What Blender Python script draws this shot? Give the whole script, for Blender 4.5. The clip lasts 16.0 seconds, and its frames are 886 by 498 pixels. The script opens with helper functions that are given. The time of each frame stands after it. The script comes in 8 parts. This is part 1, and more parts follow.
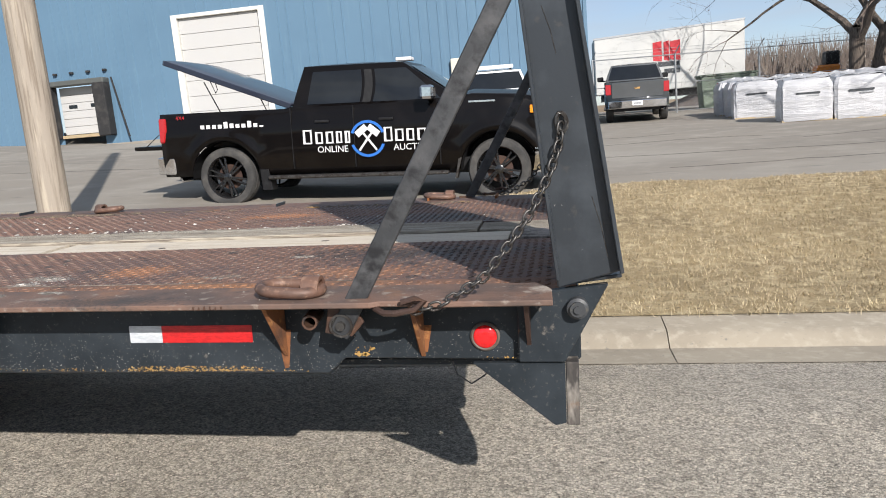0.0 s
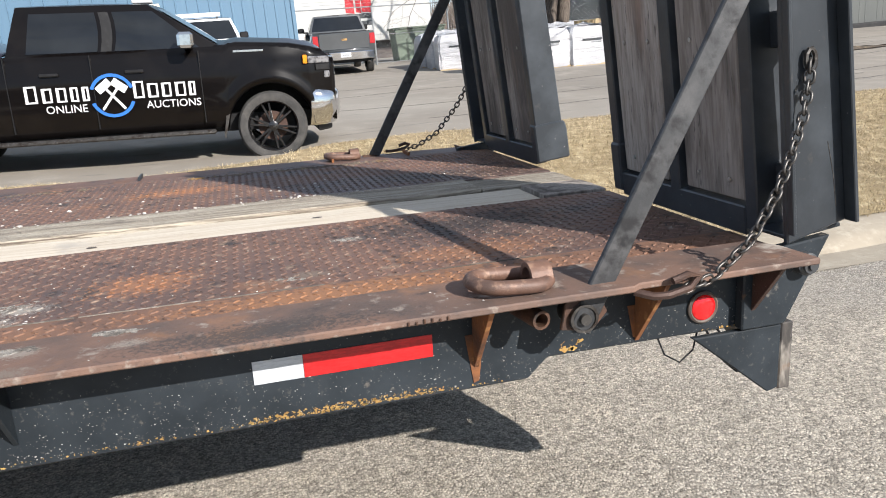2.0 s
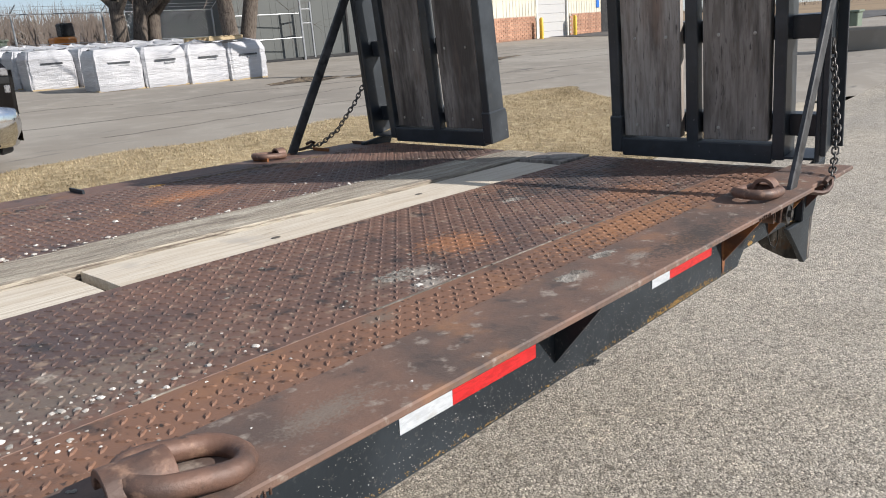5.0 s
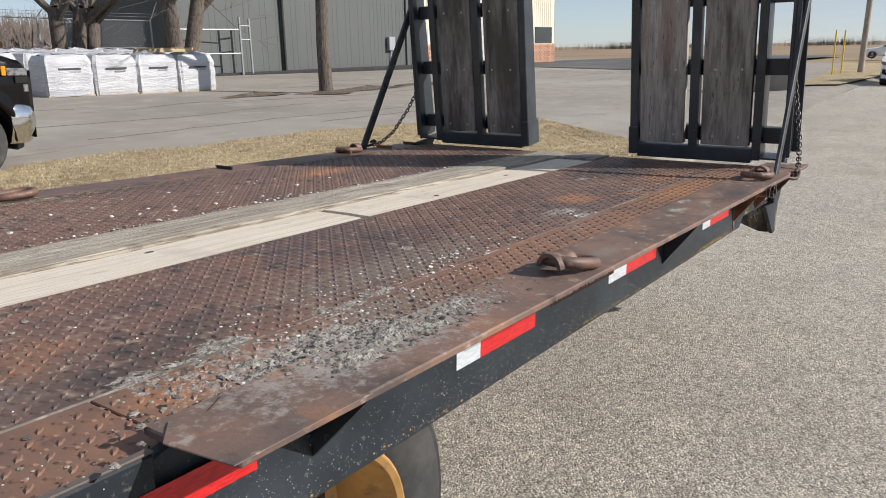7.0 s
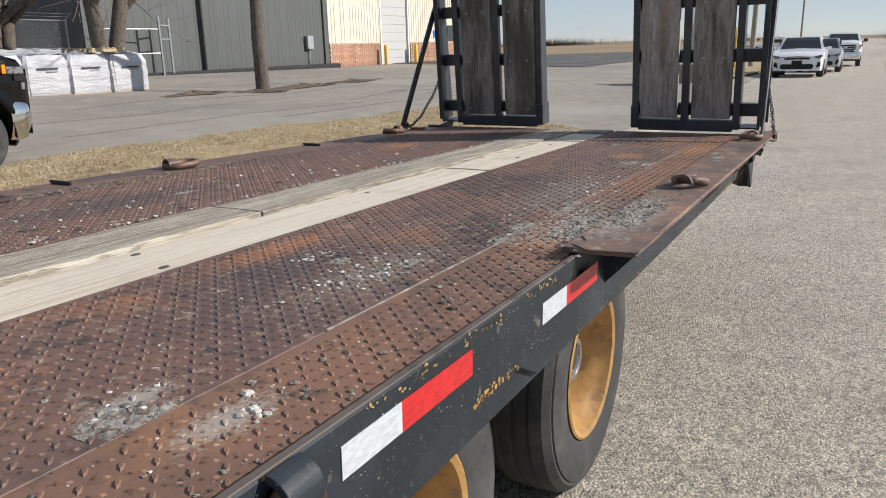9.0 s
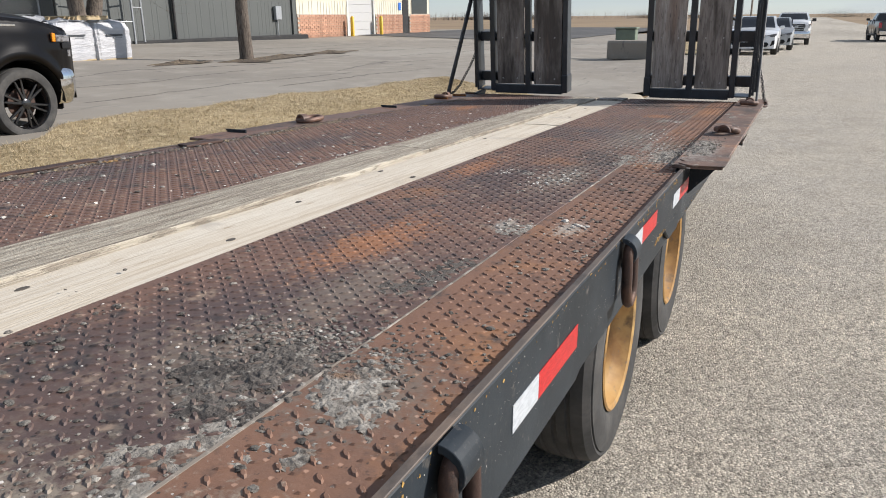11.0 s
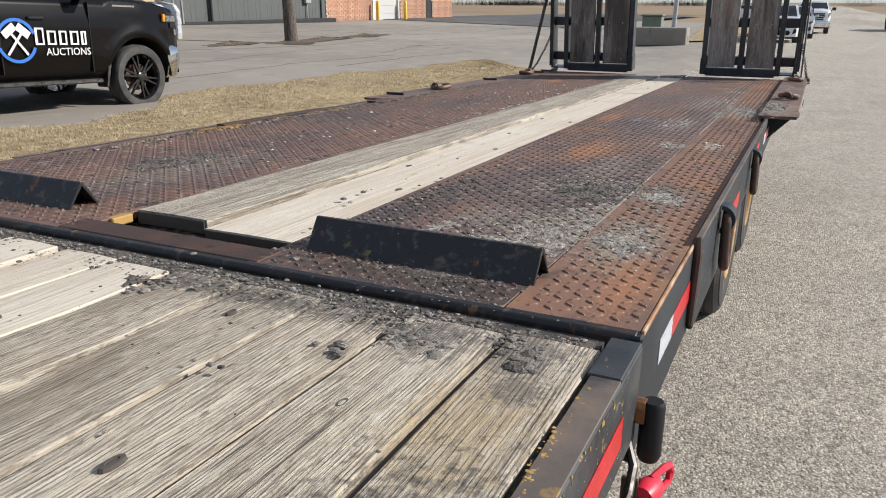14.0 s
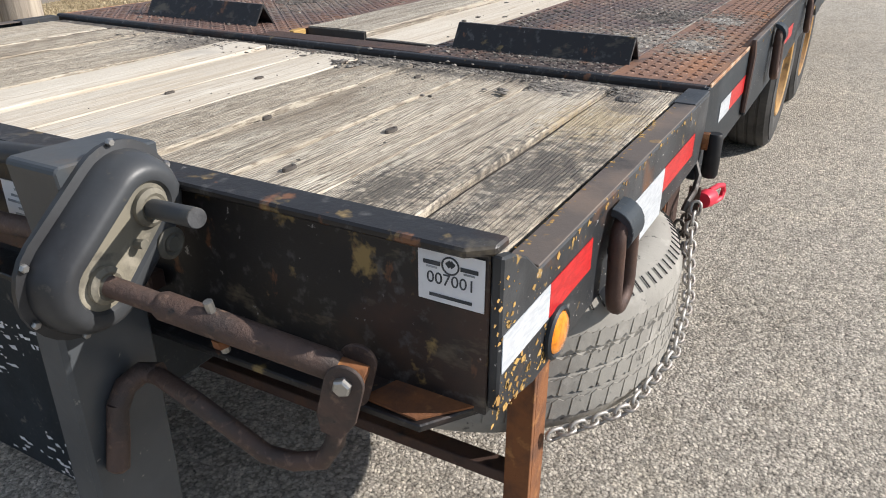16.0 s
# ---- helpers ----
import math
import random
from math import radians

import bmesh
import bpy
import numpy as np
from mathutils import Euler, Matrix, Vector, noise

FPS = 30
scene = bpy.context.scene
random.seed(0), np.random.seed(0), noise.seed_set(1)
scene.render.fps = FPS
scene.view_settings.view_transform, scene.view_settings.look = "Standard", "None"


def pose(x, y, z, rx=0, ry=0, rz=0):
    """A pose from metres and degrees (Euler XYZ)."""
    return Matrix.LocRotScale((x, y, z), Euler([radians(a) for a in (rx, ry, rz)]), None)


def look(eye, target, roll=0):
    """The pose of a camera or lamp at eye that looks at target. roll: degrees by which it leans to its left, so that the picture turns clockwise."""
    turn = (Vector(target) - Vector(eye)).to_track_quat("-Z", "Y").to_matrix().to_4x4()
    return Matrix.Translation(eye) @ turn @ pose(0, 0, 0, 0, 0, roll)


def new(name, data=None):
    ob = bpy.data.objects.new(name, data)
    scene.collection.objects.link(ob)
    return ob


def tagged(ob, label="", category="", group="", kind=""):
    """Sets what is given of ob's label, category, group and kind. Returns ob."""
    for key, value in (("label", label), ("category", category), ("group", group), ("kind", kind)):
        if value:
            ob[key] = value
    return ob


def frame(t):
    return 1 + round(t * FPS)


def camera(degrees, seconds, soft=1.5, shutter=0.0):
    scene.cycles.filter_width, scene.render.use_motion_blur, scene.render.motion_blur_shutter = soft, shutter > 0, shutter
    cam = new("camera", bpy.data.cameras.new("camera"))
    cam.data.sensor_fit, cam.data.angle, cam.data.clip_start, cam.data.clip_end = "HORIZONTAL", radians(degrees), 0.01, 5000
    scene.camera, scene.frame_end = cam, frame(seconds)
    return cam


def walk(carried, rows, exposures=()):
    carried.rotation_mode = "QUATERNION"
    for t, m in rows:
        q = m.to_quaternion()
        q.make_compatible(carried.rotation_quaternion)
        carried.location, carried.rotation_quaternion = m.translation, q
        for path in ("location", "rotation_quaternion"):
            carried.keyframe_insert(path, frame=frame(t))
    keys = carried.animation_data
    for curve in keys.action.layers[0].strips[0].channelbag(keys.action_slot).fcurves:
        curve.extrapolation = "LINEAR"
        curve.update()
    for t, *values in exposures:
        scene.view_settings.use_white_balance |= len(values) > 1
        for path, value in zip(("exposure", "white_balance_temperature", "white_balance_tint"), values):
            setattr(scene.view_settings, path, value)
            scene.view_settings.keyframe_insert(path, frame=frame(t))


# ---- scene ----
cam = camera(61.3, 16.0, soft=1.0)
# the trailer and its lane slope gently down towards the tail
SLOPE = Matrix.Rotation(math.atan(0.030), 4, "Y")
PATH = [
    (0, (0.423, 0.487, 1.316), (0.095, 2.428, 0.963), -3.2),
    (0.1, (0.348, 0.494, 1.319), (0.045, 2.431, 0.931), -2.9),
    (0.5, (0.12, 0.586, 1.339), (-0.101, 2.518, 0.873), -4.2),
    (0.8, (-0.088, 0.63, 1.348), (-0.203, 2.564, 0.853), -4.6),
    (1, (-0.228, 0.649, 1.359), (-0.255, 2.586, 0.864), -4.3),
    (1.5, (-0.51, 0.813, 1.356), (-0.281, 2.735, 0.854), -3.7),
    (2, (-0.824, 0.956, 1.351), (-0.335, 2.826, 0.835), -3.4),
    (2.5, (-1.105, 1.131, 1.35), (-0.36, 2.911, 0.824), -3.3),
    (3, (-1.347, 1.367, 1.351), (-0.371, 3.031, 0.825), -3.2),
    (3.5, (-1.656, 1.528, 1.358), (-0.495, 3.067, 0.825), -3.3),
    (4, (-1.962, 1.547, 1.346), (-0.678, 2.982, 0.807), -3.5),
    (4.2, (-2.083, 1.566, 1.355), (-0.764, 2.97, 0.817), -3.6),
    (6.3, (-3.463, 1.584, 1.332), (-1.929, 2.77, 0.842), -0.7),
    (6.5, (-3.588, 1.56, 1.335), (-2.041, 2.73, 0.849), -0.5),
    (7, (-3.889, 1.567, 1.345), (-2.307, 2.696, 0.876), -0.1),
    (7.5, (-4.208, 1.627, 1.341), (-2.584, 2.701, 0.884), 0.2),
    (8, (-4.528, 1.658, 1.332), (-2.869, 2.68, 0.878), -0.1),
    (8.5, (-4.83, 1.799, 1.318), (-3.141, 2.767, 0.862), -0.4),
    (9, (-5.107, 1.861, 1.301), (-3.397, 2.785, 0.827), -0.7),
    (9.2, (-5.223, 1.856, 1.307), (-3.514, 2.775, 0.823), -1),
    (11.3, (-6.503, 2.094, 1.322), (-4.75, 2.89, 0.782), 0.4),
    (11.5, (-6.589, 2.102, 1.322), (-4.833, 2.894, 0.785), 0.5),
    (12, (-6.819, 2.11, 1.328), (-5.054, 2.888, 0.797), 0.9),
    (12.5, (-7.043, 2.201, 1.316), (-5.275, 2.976, 0.792), 1.2),
    (13, (-7.26, 2.224, 1.314), (-5.496, 3.008, 0.791), 1.2),
    (13.5, (-7.488, 2.214, 1.311), (-5.738, 3.016, 0.77), 1),
    (14, (-7.703, 2.251, 1.3), (-5.974, 3.074, 0.724), 0.8),
    (14.5, (-7.883, 2.21, 1.291), (-6.18, 3.05, 0.663), 0.6),
    (15, (-8.044, 2.145, 1.278), (-6.373, 2.994, 0.58), 0.3),
    (15.5, (-8.225, 2.138, 1.263), (-6.594, 2.999, 0.49), -0.1),
    (16, (-8.368, 2.142, 1.227), (-6.788, 3.017, 0.368), 0.2),
]
walk(cam, [(t, SLOPE @ look(eye, target, roll)) for t, eye, target, roll in PATH],
     [(0, 0.46), (0.5, 0.54), (1, 0.60), (2, 0.78), (3, 0.74), (4, 0.52), (6.5, 0.40), (8.5, 0.30), (11.5, 0.42), (13.5, 0.43), (14.5, 0.33), (15.5, 0.38), (16, 0.55)])

# ---- light ----
world = bpy.data.worlds.new("sky")
scene.world = world
world.use_nodes = True
SUN_DIR = (SLOPE @ Vector((0.40, -0.72, 0.49))).normalized()
elev = math.asin(SUN_DIR.z)
azim = math.atan2(SUN_DIR.x, SUN_DIR.y)
wn = world.node_tree.nodes
sky = wn.new("ShaderNodeTexSky")
sky.sky_type, sky.sun_disc, sky.sun_elevation, sky.sun_rotation = "NISHITA", False, elev, azim
sky.air_density, sky.dust_density, sky.ozone_density = 0.75, 0.1, 3.0
wn["Background"].inputs["Strength"].default_value = 0.09
haze = wn.new("ShaderNodeMix")
haze.data_type = "RGBA"
place = wn.new("ShaderNodeTexCoord")
drift = wn.new("ShaderNodeMapping")
drift.inputs["Scale"].default_value = (1.6, 1.6, 9.0)
cloud = wn.new("ShaderNodeTexNoise")
cloud.inputs["Scale"].default_value, cloud.inputs["Detail"].default_value = 2.2, 7.0
veil = wn.new("ShaderNodeMapRange")
veil.inputs["From Min"].default_value, veil.inputs["From Max"].default_value = 0.36, 0.68
veil.inputs["To Min"].default_value, veil.inputs["To Max"].default_value = 0.34, 0.80
for a, b in ((place.outputs["Generated"], drift.inputs["Vector"]), (drift.outputs[0], cloud.inputs["Vector"]), (cloud.outputs["Fac"], veil.inputs["Value"]), (veil.outputs[0], haze.inputs["Factor"])):
    world.node_tree.links.new(a, b)
haze.inputs["B"].default_value = (4.5, 4.95, 5.6, 1)
world.node_tree.links.new(sky.outputs["Color"], haze.inputs["A"])
world.node_tree.links.new(haze.outputs["Result"], wn["Background"].inputs["Color"])
sun_data = bpy.data.lights.new("sun", "SUN")
sun_data.energy, sun_data.angle, sun_data.color = 4.6, radians(0.6), (1.0, 0.948, 0.895)
sun = new("sun", sun_data)
sun.matrix_world = look((0, 0, 30), Vector((0, 0, 30)) - SUN_DIR)

# ---- tools ----
RNG = random.Random(7)


def nd(tree, kind, **values):
    node = tree.nodes.new(kind)
    for key, value in values.items():
        node.inputs[key].default_value = value
    return node


def mat(name, base, layers=(), rough=0.6, metal=0.0, bump=None, vary=0.0, island=0.0, coat=0.0, spec=0.5, emit=0.0, spots=(), stones=None, rings=None):
    """A procedural surface. layers: (colour, scale, lo, hi, stretch, roughness) laid over the base by noise between lo and hi.
    bump: (scale, strength, depth in metres, stretch). vary / island: brightness change from object to object / piece to piece.
    spots: (colour, centre, radii) patches with ragged edges. stones: (scale, contrast, depth) of loose aggregate.
    rings: (lines a metre across y, wander, colour, strength, stretch, depth) of sawn growth rings."""
    m = bpy.data.materials.new(name)
    m.use_nodes = True
    tree = m.node_tree
    link = tree.links.new
    bsdf = tree.nodes["Principled BSDF"]
    coord = tree.nodes.new("ShaderNodeTexCoord")
    info = tree.nodes.new("ShaderNodeObjectInfo")
    shift = nd(tree, "ShaderNodeVectorMath")
    shift.operation = "ADD"
    spread = nd(tree, "ShaderNodeVectorMath")
    spread.operation = "SCALE"
    link(info.outputs["Random"], spread.inputs["Scale"])
    spread.inputs[0].default_value = (7.3, 5.1, 3.7) if vary else (0, 0, 0)
    link(coord.outputs["Object"], shift.inputs[0])
    link(spread.outputs[0], shift.inputs[1])
    place = shift.outputs[0]

    def noisy(scale, stretch=(1, 1, 1), detail=5.0, roughness=0.6):
        mapping = nd(tree, "ShaderNodeMapping")
        mapping.inputs["Scale"].default_value = stretch
        link(place, mapping.inputs["Vector"])
        tex = nd(tree, "ShaderNodeTexNoise", Scale=scale, Detail=detail, Roughness=roughness)
        link(mapping.outputs[0], tex.inputs["Vector"])
        return tex.outputs["Fac"]

    colour = nd(tree, "ShaderNodeRGB").outputs[0]
    colour.default_value = (*base, 1)
    gloss = nd(tree, "ShaderNodeValue").outputs[0]
    gloss.default_value = rough
    for layer in layers:
        tint, scale, lo, hi = layer[:4]
        stretch = layer[4] if len(layer) > 4 and layer[4] else (1, 1, 1)
        ramp = nd(tree, "ShaderNodeMapRange", **{"From Min": lo, "From Max": hi})
        link(noisy(scale, stretch), ramp.inputs["Value"])
        mix = tree.nodes.new("ShaderNodeMix")
        mix.data_type = "RGBA"
        link(ramp.outputs[0], mix.inputs["Factor"])
        link(colour, mix.inputs["A"])
        mix.inputs["B"].default_value = (*tint, 1)
        colour = mix.outputs["Result"]
        if len(layer) > 5:
            soft = tree.nodes.new("ShaderNodeMix")
            link(ramp.outputs[0], soft.inputs["Factor"])
            link(gloss, soft.inputs["A"])
            soft.inputs["B"].default_value = layer[5]
            gloss = soft.outputs["Result"]
    lines = None
    if rings:
        count, wander, tint, strength, stretch, ring_depth = rings
        apart = nd(tree, "ShaderNodeSeparateXYZ")
        link(place, apart.inputs[0])
        swing = nd(tree, "ShaderNodeMath")
        swing.operation = "MULTIPLY"
        link(noisy(1.0, stretch, 2.5, 0.45), swing.inputs[0])
        swing.inputs[1].default_value = wander
        phase = nd(tree, "ShaderNodeMath")
        phase.operation = "MULTIPLY_ADD"
        link(apart.outputs["Y"], phase.inputs[0])
        phase.inputs[1].default_value = count
        link(swing.outputs[0], phase.inputs[2])
        saw = nd(tree, "ShaderNodeMath")
        saw.operation = "PINGPONG"
        link(phase.outputs[0], saw.inputs[0])
        saw.inputs[1].default_value = 0.5
        worn = nd(tree, "ShaderNodeMath")
        worn.operation = "MULTIPLY_ADD"
        link(noisy(9.0, tuple(2.0 * v for v in stretch), 5.0, 0.7), worn.inputs[0])
        worn.inputs[1].default_value = 1.5
        link(saw.outputs[0], worn.inputs[2])
        ramp = nd(tree, "ShaderNodeMapRange", **{"From Min": 1.02, "From Max": 1.22, "To Max": strength})
        link(worn.outputs[0], ramp.inputs["Value"])
        mix = tree.nodes.new("ShaderNodeMix")
        mix.data_type = "RGBA"
        link(ramp.outputs[0], mix.inputs["Factor"])
        link(colour, mix.inputs["A"])
        mix.inputs["B"].default_value = (*tint, 1)
        colour = mix.outputs["Result"]
        lines = ramp.outputs[0]
    for tint, centre, radii in spots:
        away = nd(tree, "ShaderNodeVectorMath")
        away.operation = "SUBTRACT"
        link(coord.outputs["Object"], away.inputs[0])
        away.inputs[1].default_value = (place_x(centre[0] - 4.0) + 4.0, place_y(centre[1] + 3.71) - 3.71, centre[2])
        ratio = nd(tree, "ShaderNodeVectorMath")
        ratio.operation = "DIVIDE"
        link(away.outputs[0], ratio.inputs[0])
        ratio.inputs[1].default_value = radii
        size = nd(tree, "ShaderNodeVectorMath")
        size.operation = "LENGTH"
        link(ratio.outputs[0], size.inputs[0])
        ragged = nd(tree, "ShaderNodeMath")
        ragged.operation = "MULTIPLY_ADD"
        link(noisy(5.0 / max(0.02, min(radii[0], radii[1])), (1, 1, 1), 6.0, 0.7), ragged.inputs[0])
        ragged.inputs[1].default_value = 4.6
        link(size.outputs["Value"], ragged.inputs[2])
        ramp = nd(tree, "ShaderNodeMapRange", **{"From Min": 3.5, "From Max": 2.7, "To Max": 0.8})
        link(ragged.outputs[0], ramp.inputs["Value"])
        mix = tree.nodes.new("ShaderNodeMix")
        mix.data_type = "RGBA"
        link(ramp.outputs[0], mix.inputs["Factor"])
        link(colour, mix.inputs["A"])
        mix.inputs["B"].default_value = (*tint, 1)
        colour = mix.outputs["Result"]
    height = None
    if stones:
        cells = nd(tree, "ShaderNodeTexVoronoi", Scale=stones[0])
        link(place, cells.inputs["Vector"])
        tone = nd(tree, "ShaderNodeSeparateColor")
        link(cells.outputs["Color"], tone.inputs[0])
        ramp = nd(tree, "ShaderNodeMapRange", **{"To Min": 1 - stones[1], "To Max": 1 + stones[1]})
        link(tone.outputs[0], ramp.inputs["Value"])
        edge = nd(tree, "ShaderNodeMapRange", **{"From Min": 0.8, "From Max": 0.4, "To Min": 0.7, "To Max": 1.05})
        link(cells.outputs["Distance"], edge.inputs["Value"])
        both_tones = nd(tree, "ShaderNodeMath")
        both_tones.operation = "MULTIPLY"
        link(ramp.outputs[0], both_tones.inputs[0])
        link(edge.outputs[0], both_tones.inputs[1])
        hsv = nd(tree, "ShaderNodeHueSaturation")
        link(both_tones.outputs[0], hsv.inputs["Value"])
        link(colour, hsv.inputs["Color"])
        colour = hsv.outputs["Color"]
        height = cells.outputs["Distance"]
    for amount, source in ((vary, "object"), (island, "island")):
        if amount:
            value = info.outputs["Random"] if source == "object" else tree.nodes.new("ShaderNodeNewGeometry").outputs["Random Per Island"]
            ramp = nd(tree, "ShaderNodeMapRange", **{"To Min": 1 - amount, "To Max": 1 + amount})
            link(value, ramp.inputs["Value"])
            hsv = nd(tree, "ShaderNodeHueSaturation")
            link(ramp.outputs[0], hsv.inputs["Value"])
            link(colour, hsv.inputs["Color"])
            colour = hsv.outputs["Color"]
    link(colour, bsdf.inputs["Base Color"])
    link(gloss, bsdf.inputs["Roughness"])
    bsdf.inputs["Metallic"].default_value = metal
    bsdf.inputs["Coat Weight"].default_value = coat
    bsdf.inputs["Coat Roughness"].default_value = 0.04
    bsdf.inputs["Specular IOR Level"].default_value = spec
    if emit:
        link(colour, bsdf.inputs["Emission Color"])
        bsdf.inputs["Emission Strength"].default_value = emit
    under = None
    if stones:
        under = nd(tree, "ShaderNodeBump", Strength=1.0, Distance=stones[2])
        under.invert = True
        link(height, under.inputs["Height"])
        link(under.outputs[0], bsdf.inputs["Normal"])
    if rings:
        under = nd(tree, "ShaderNodeBump", Strength=0.8, Distance=ring_depth)
        under.invert = True
        link(lines, under.inputs["Height"])
        link(under.outputs[0], bsdf.inputs["Normal"])
    if bump:
        scale, strength, depth = bump[:3]
        node = nd(tree, "ShaderNodeBump", Strength=strength, Distance=depth)
        link(noisy(scale, bump[3] if len(bump) > 3 else (1, 1, 1), 6.0, 0.65), node.inputs["Height"])
        if under:
            link(under.outputs[0], node.inputs["Normal"])
        link(node.outputs[0], bsdf.inputs["Normal"])
    return m


ORIGIN = {}
# the trailer is drawn by stations along it; PLAN says where each one lies
PLAN = [(0.60, 0.58), (0.2, 0.19), (-0.76, -0.755), (-2.0, -1.83), (-3.70, -3.35), (-4.64, -4.16), (-5.23, -4.60), (-6.62, -5.95), (-7.28, -6.56), (-7.93, -7.17), (-8.5, -7.74)]
DRAWN = set()
SHIFT = {}


def place_x(x):
    for (a, u), (b, v) in zip(PLAN, PLAN[1:]):
        if x >= b:
            return u + (x - a) * (v - u) / (b - a)
    return v + x - b


def place_y(y):
    return y - 0.0785 * (max(2.436, min(4.984, y)) - 2.436)


def settle(bm, top, parent, rigid):
    """Moves a part of the trailer from its drawn station to its place; round parts keep their shape."""
    move = SHIFT.get(parent)
    xs, ys = [v.co.x for v in bm.verts], [v.co.y for v in bm.verts]
    cx, cy = (min(xs) + max(xs)) / 2, (min(ys) + max(ys)) / 2
    if move is None and cx < -8.46 and max(ys) - min(ys) > 1.0:
        for v in bm.verts:
            v.co.x, v.co.y = v.co.x + place_x(cx) - cx, place_y(v.co.y)
        return None
    if move is None and (rigid or cx < -8.46):
        move = Vector((place_x(cx) - cx, place_y(cy if cx > -8.46 else 2.8) - (cy if cx > -8.46 else 2.8), 0))
    if move is None:
        for v in bm.verts:
            v.co.x, v.co.y = place_x(v.co.x), place_y(v.co.y)
    else:
        bmesh.ops.translate(bm, verts=bm.verts, vec=move)
    return move


def thing(name, label, category, at=(0, 0, 0), m=None, group="", kind=""):
    """An Empty at a thing's base. Its parts are given in the frame m, and hang from at in that frame."""
    ob = new(name)
    ob.empty_display_size = 0.2
    ob.matrix_world = (m or Matrix()) @ Matrix.Translation(at)
    ORIGIN[ob] = Vector(at)
    return tagged(ob, label, category, group, kind)


def part(name, bm, material, parent=None, label="", smooth=False, kind=""):
    """Links a bmesh as ONE mesh object under a thing or under a part."""
    mesh = bpy.data.meshes.new(name)
    origin = Vector((0, 0, 0))
    top = parent
    while top is not None:
        if top in ORIGIN:
            origin = ORIGIN[top]
            break
        top = top.parent
    move = settle(bm, top, parent, smooth) if top in DRAWN else None
    bmesh.ops.translate(bm, verts=bm.verts, vec=-origin)
    bmesh.ops.recalc_face_normals(bm, faces=bm.faces)
    for f in bm.faces:
        f.smooth = smooth
    bm.to_mesh(mesh)
    bm.free()
    if smooth:
        mesh.set_sharp_from_angle(angle=radians(38))
    for one in material if isinstance(material, (list, tuple)) else (material,):
        mesh.materials.append(one)
    ob = new(name, mesh)
    ob.parent = parent
    if move is not None:
        SHIFT[ob] = move
    return tagged(ob, label, kind=kind)


def bevel(bm, width, segments=1):
    if width:
        bmesh.ops.bevel(bm, geom=[e for e in bm.edges if e.is_manifold], offset=width, segments=segments, profile=0.5, affect="EDGES", clamp_overlap=True)
    return bm


def box(x0, x1, y0, y1, z0, z1, edge=0.0, bm=None):
    made = bmesh.new()
    bmesh.ops.create_cube(made, size=1, matrix=Matrix.Translation(((x0 + x1) / 2, (y0 + y1) / 2, (z0 + z1) / 2)) @ Matrix.Diagonal((abs(x1 - x0), abs(y1 - y0), abs(z1 - z0), 1)))
    bevel(made, edge)
    return join(bm, made)


def join(bm, more, m=None):
    """more, moved by m, added to bm."""
    if m is not None:
        bmesh.ops.transform(more, matrix=m, verts=more.verts)
    if bm is None:
        return more
    spare = bpy.data.meshes.new("spare")
    more.to_mesh(spare)
    more.free()
    bm.from_mesh(spare)
    bpy.data.meshes.remove(spare)
    return bm


def prism(points, lo, hi, axis="y", edge=0.0, bm=None):
    """A flat outline, drawn out from lo to hi. axis y: points are (x, z); x: (y, z); z: (x, y)."""
    made = bmesh.new()
    put = {"y": lambda a, b, c: (a, c, b), "x": lambda a, b, c: (c, a, b), "z": lambda a, b, c: (a, b, c)}[axis]
    low = [made.verts.new(put(a, b, lo)) for a, b in points]
    top = [made.verts.new(put(a, b, hi)) for a, b in points]
    made.faces.new(low)
    made.faces.new(top[::-1])
    n = len(points)
    for i in range(n):
        made.faces.new((low[i], low[(i + 1) % n], top[(i + 1) % n], top[i]))
    bmesh.ops.recalc_face_normals(made, faces=made.faces)
    bevel(made, edge)
    return join(bm, made)


def tube(path, radius, sides=8, closed=False, bm=None, caps=True):
    """A round bar along a path."""
    made = bmesh.new()
    path = [Vector(p) for p in path]
    n = len(path)
    rings = []
    side = None
    for i, p in enumerate(path):
        ahead = path[(i + 1) % n] if closed or i + 1 < n else p
        back = path[i - 1] if closed or i else p
        way = (ahead - back).normalized()
        if side is None:
            side = way.orthogonal().normalized()
        side = (side - way * side.dot(way)).normalized()
        up = way.cross(side)
        r = radius[i] if isinstance(radius, (list, tuple)) else radius
        rings.append([made.verts.new(p + r * (math.cos(a) * side + math.sin(a) * up)) for a in (2 * math.pi * k / sides for k in range(sides))])
    for i in range(n if closed else n - 1):
        a, b = rings[i], rings[(i + 1) % n]
        turn = 0
        if closed and i == n - 1:
            turn = min(range(sides), key=lambda s: sum((a[k].co - b[(k + s) % sides].co).length for k in range(sides)))
        for k in range(sides):
            made.faces.new((a[k], a[(k + 1) % sides], b[(k + 1 + turn) % sides], b[(k + turn) % sides]))
    if caps and not closed:
        made.faces.new(rings[0][::-1])
        made.faces.new(rings[-1])
    return join(bm, made)


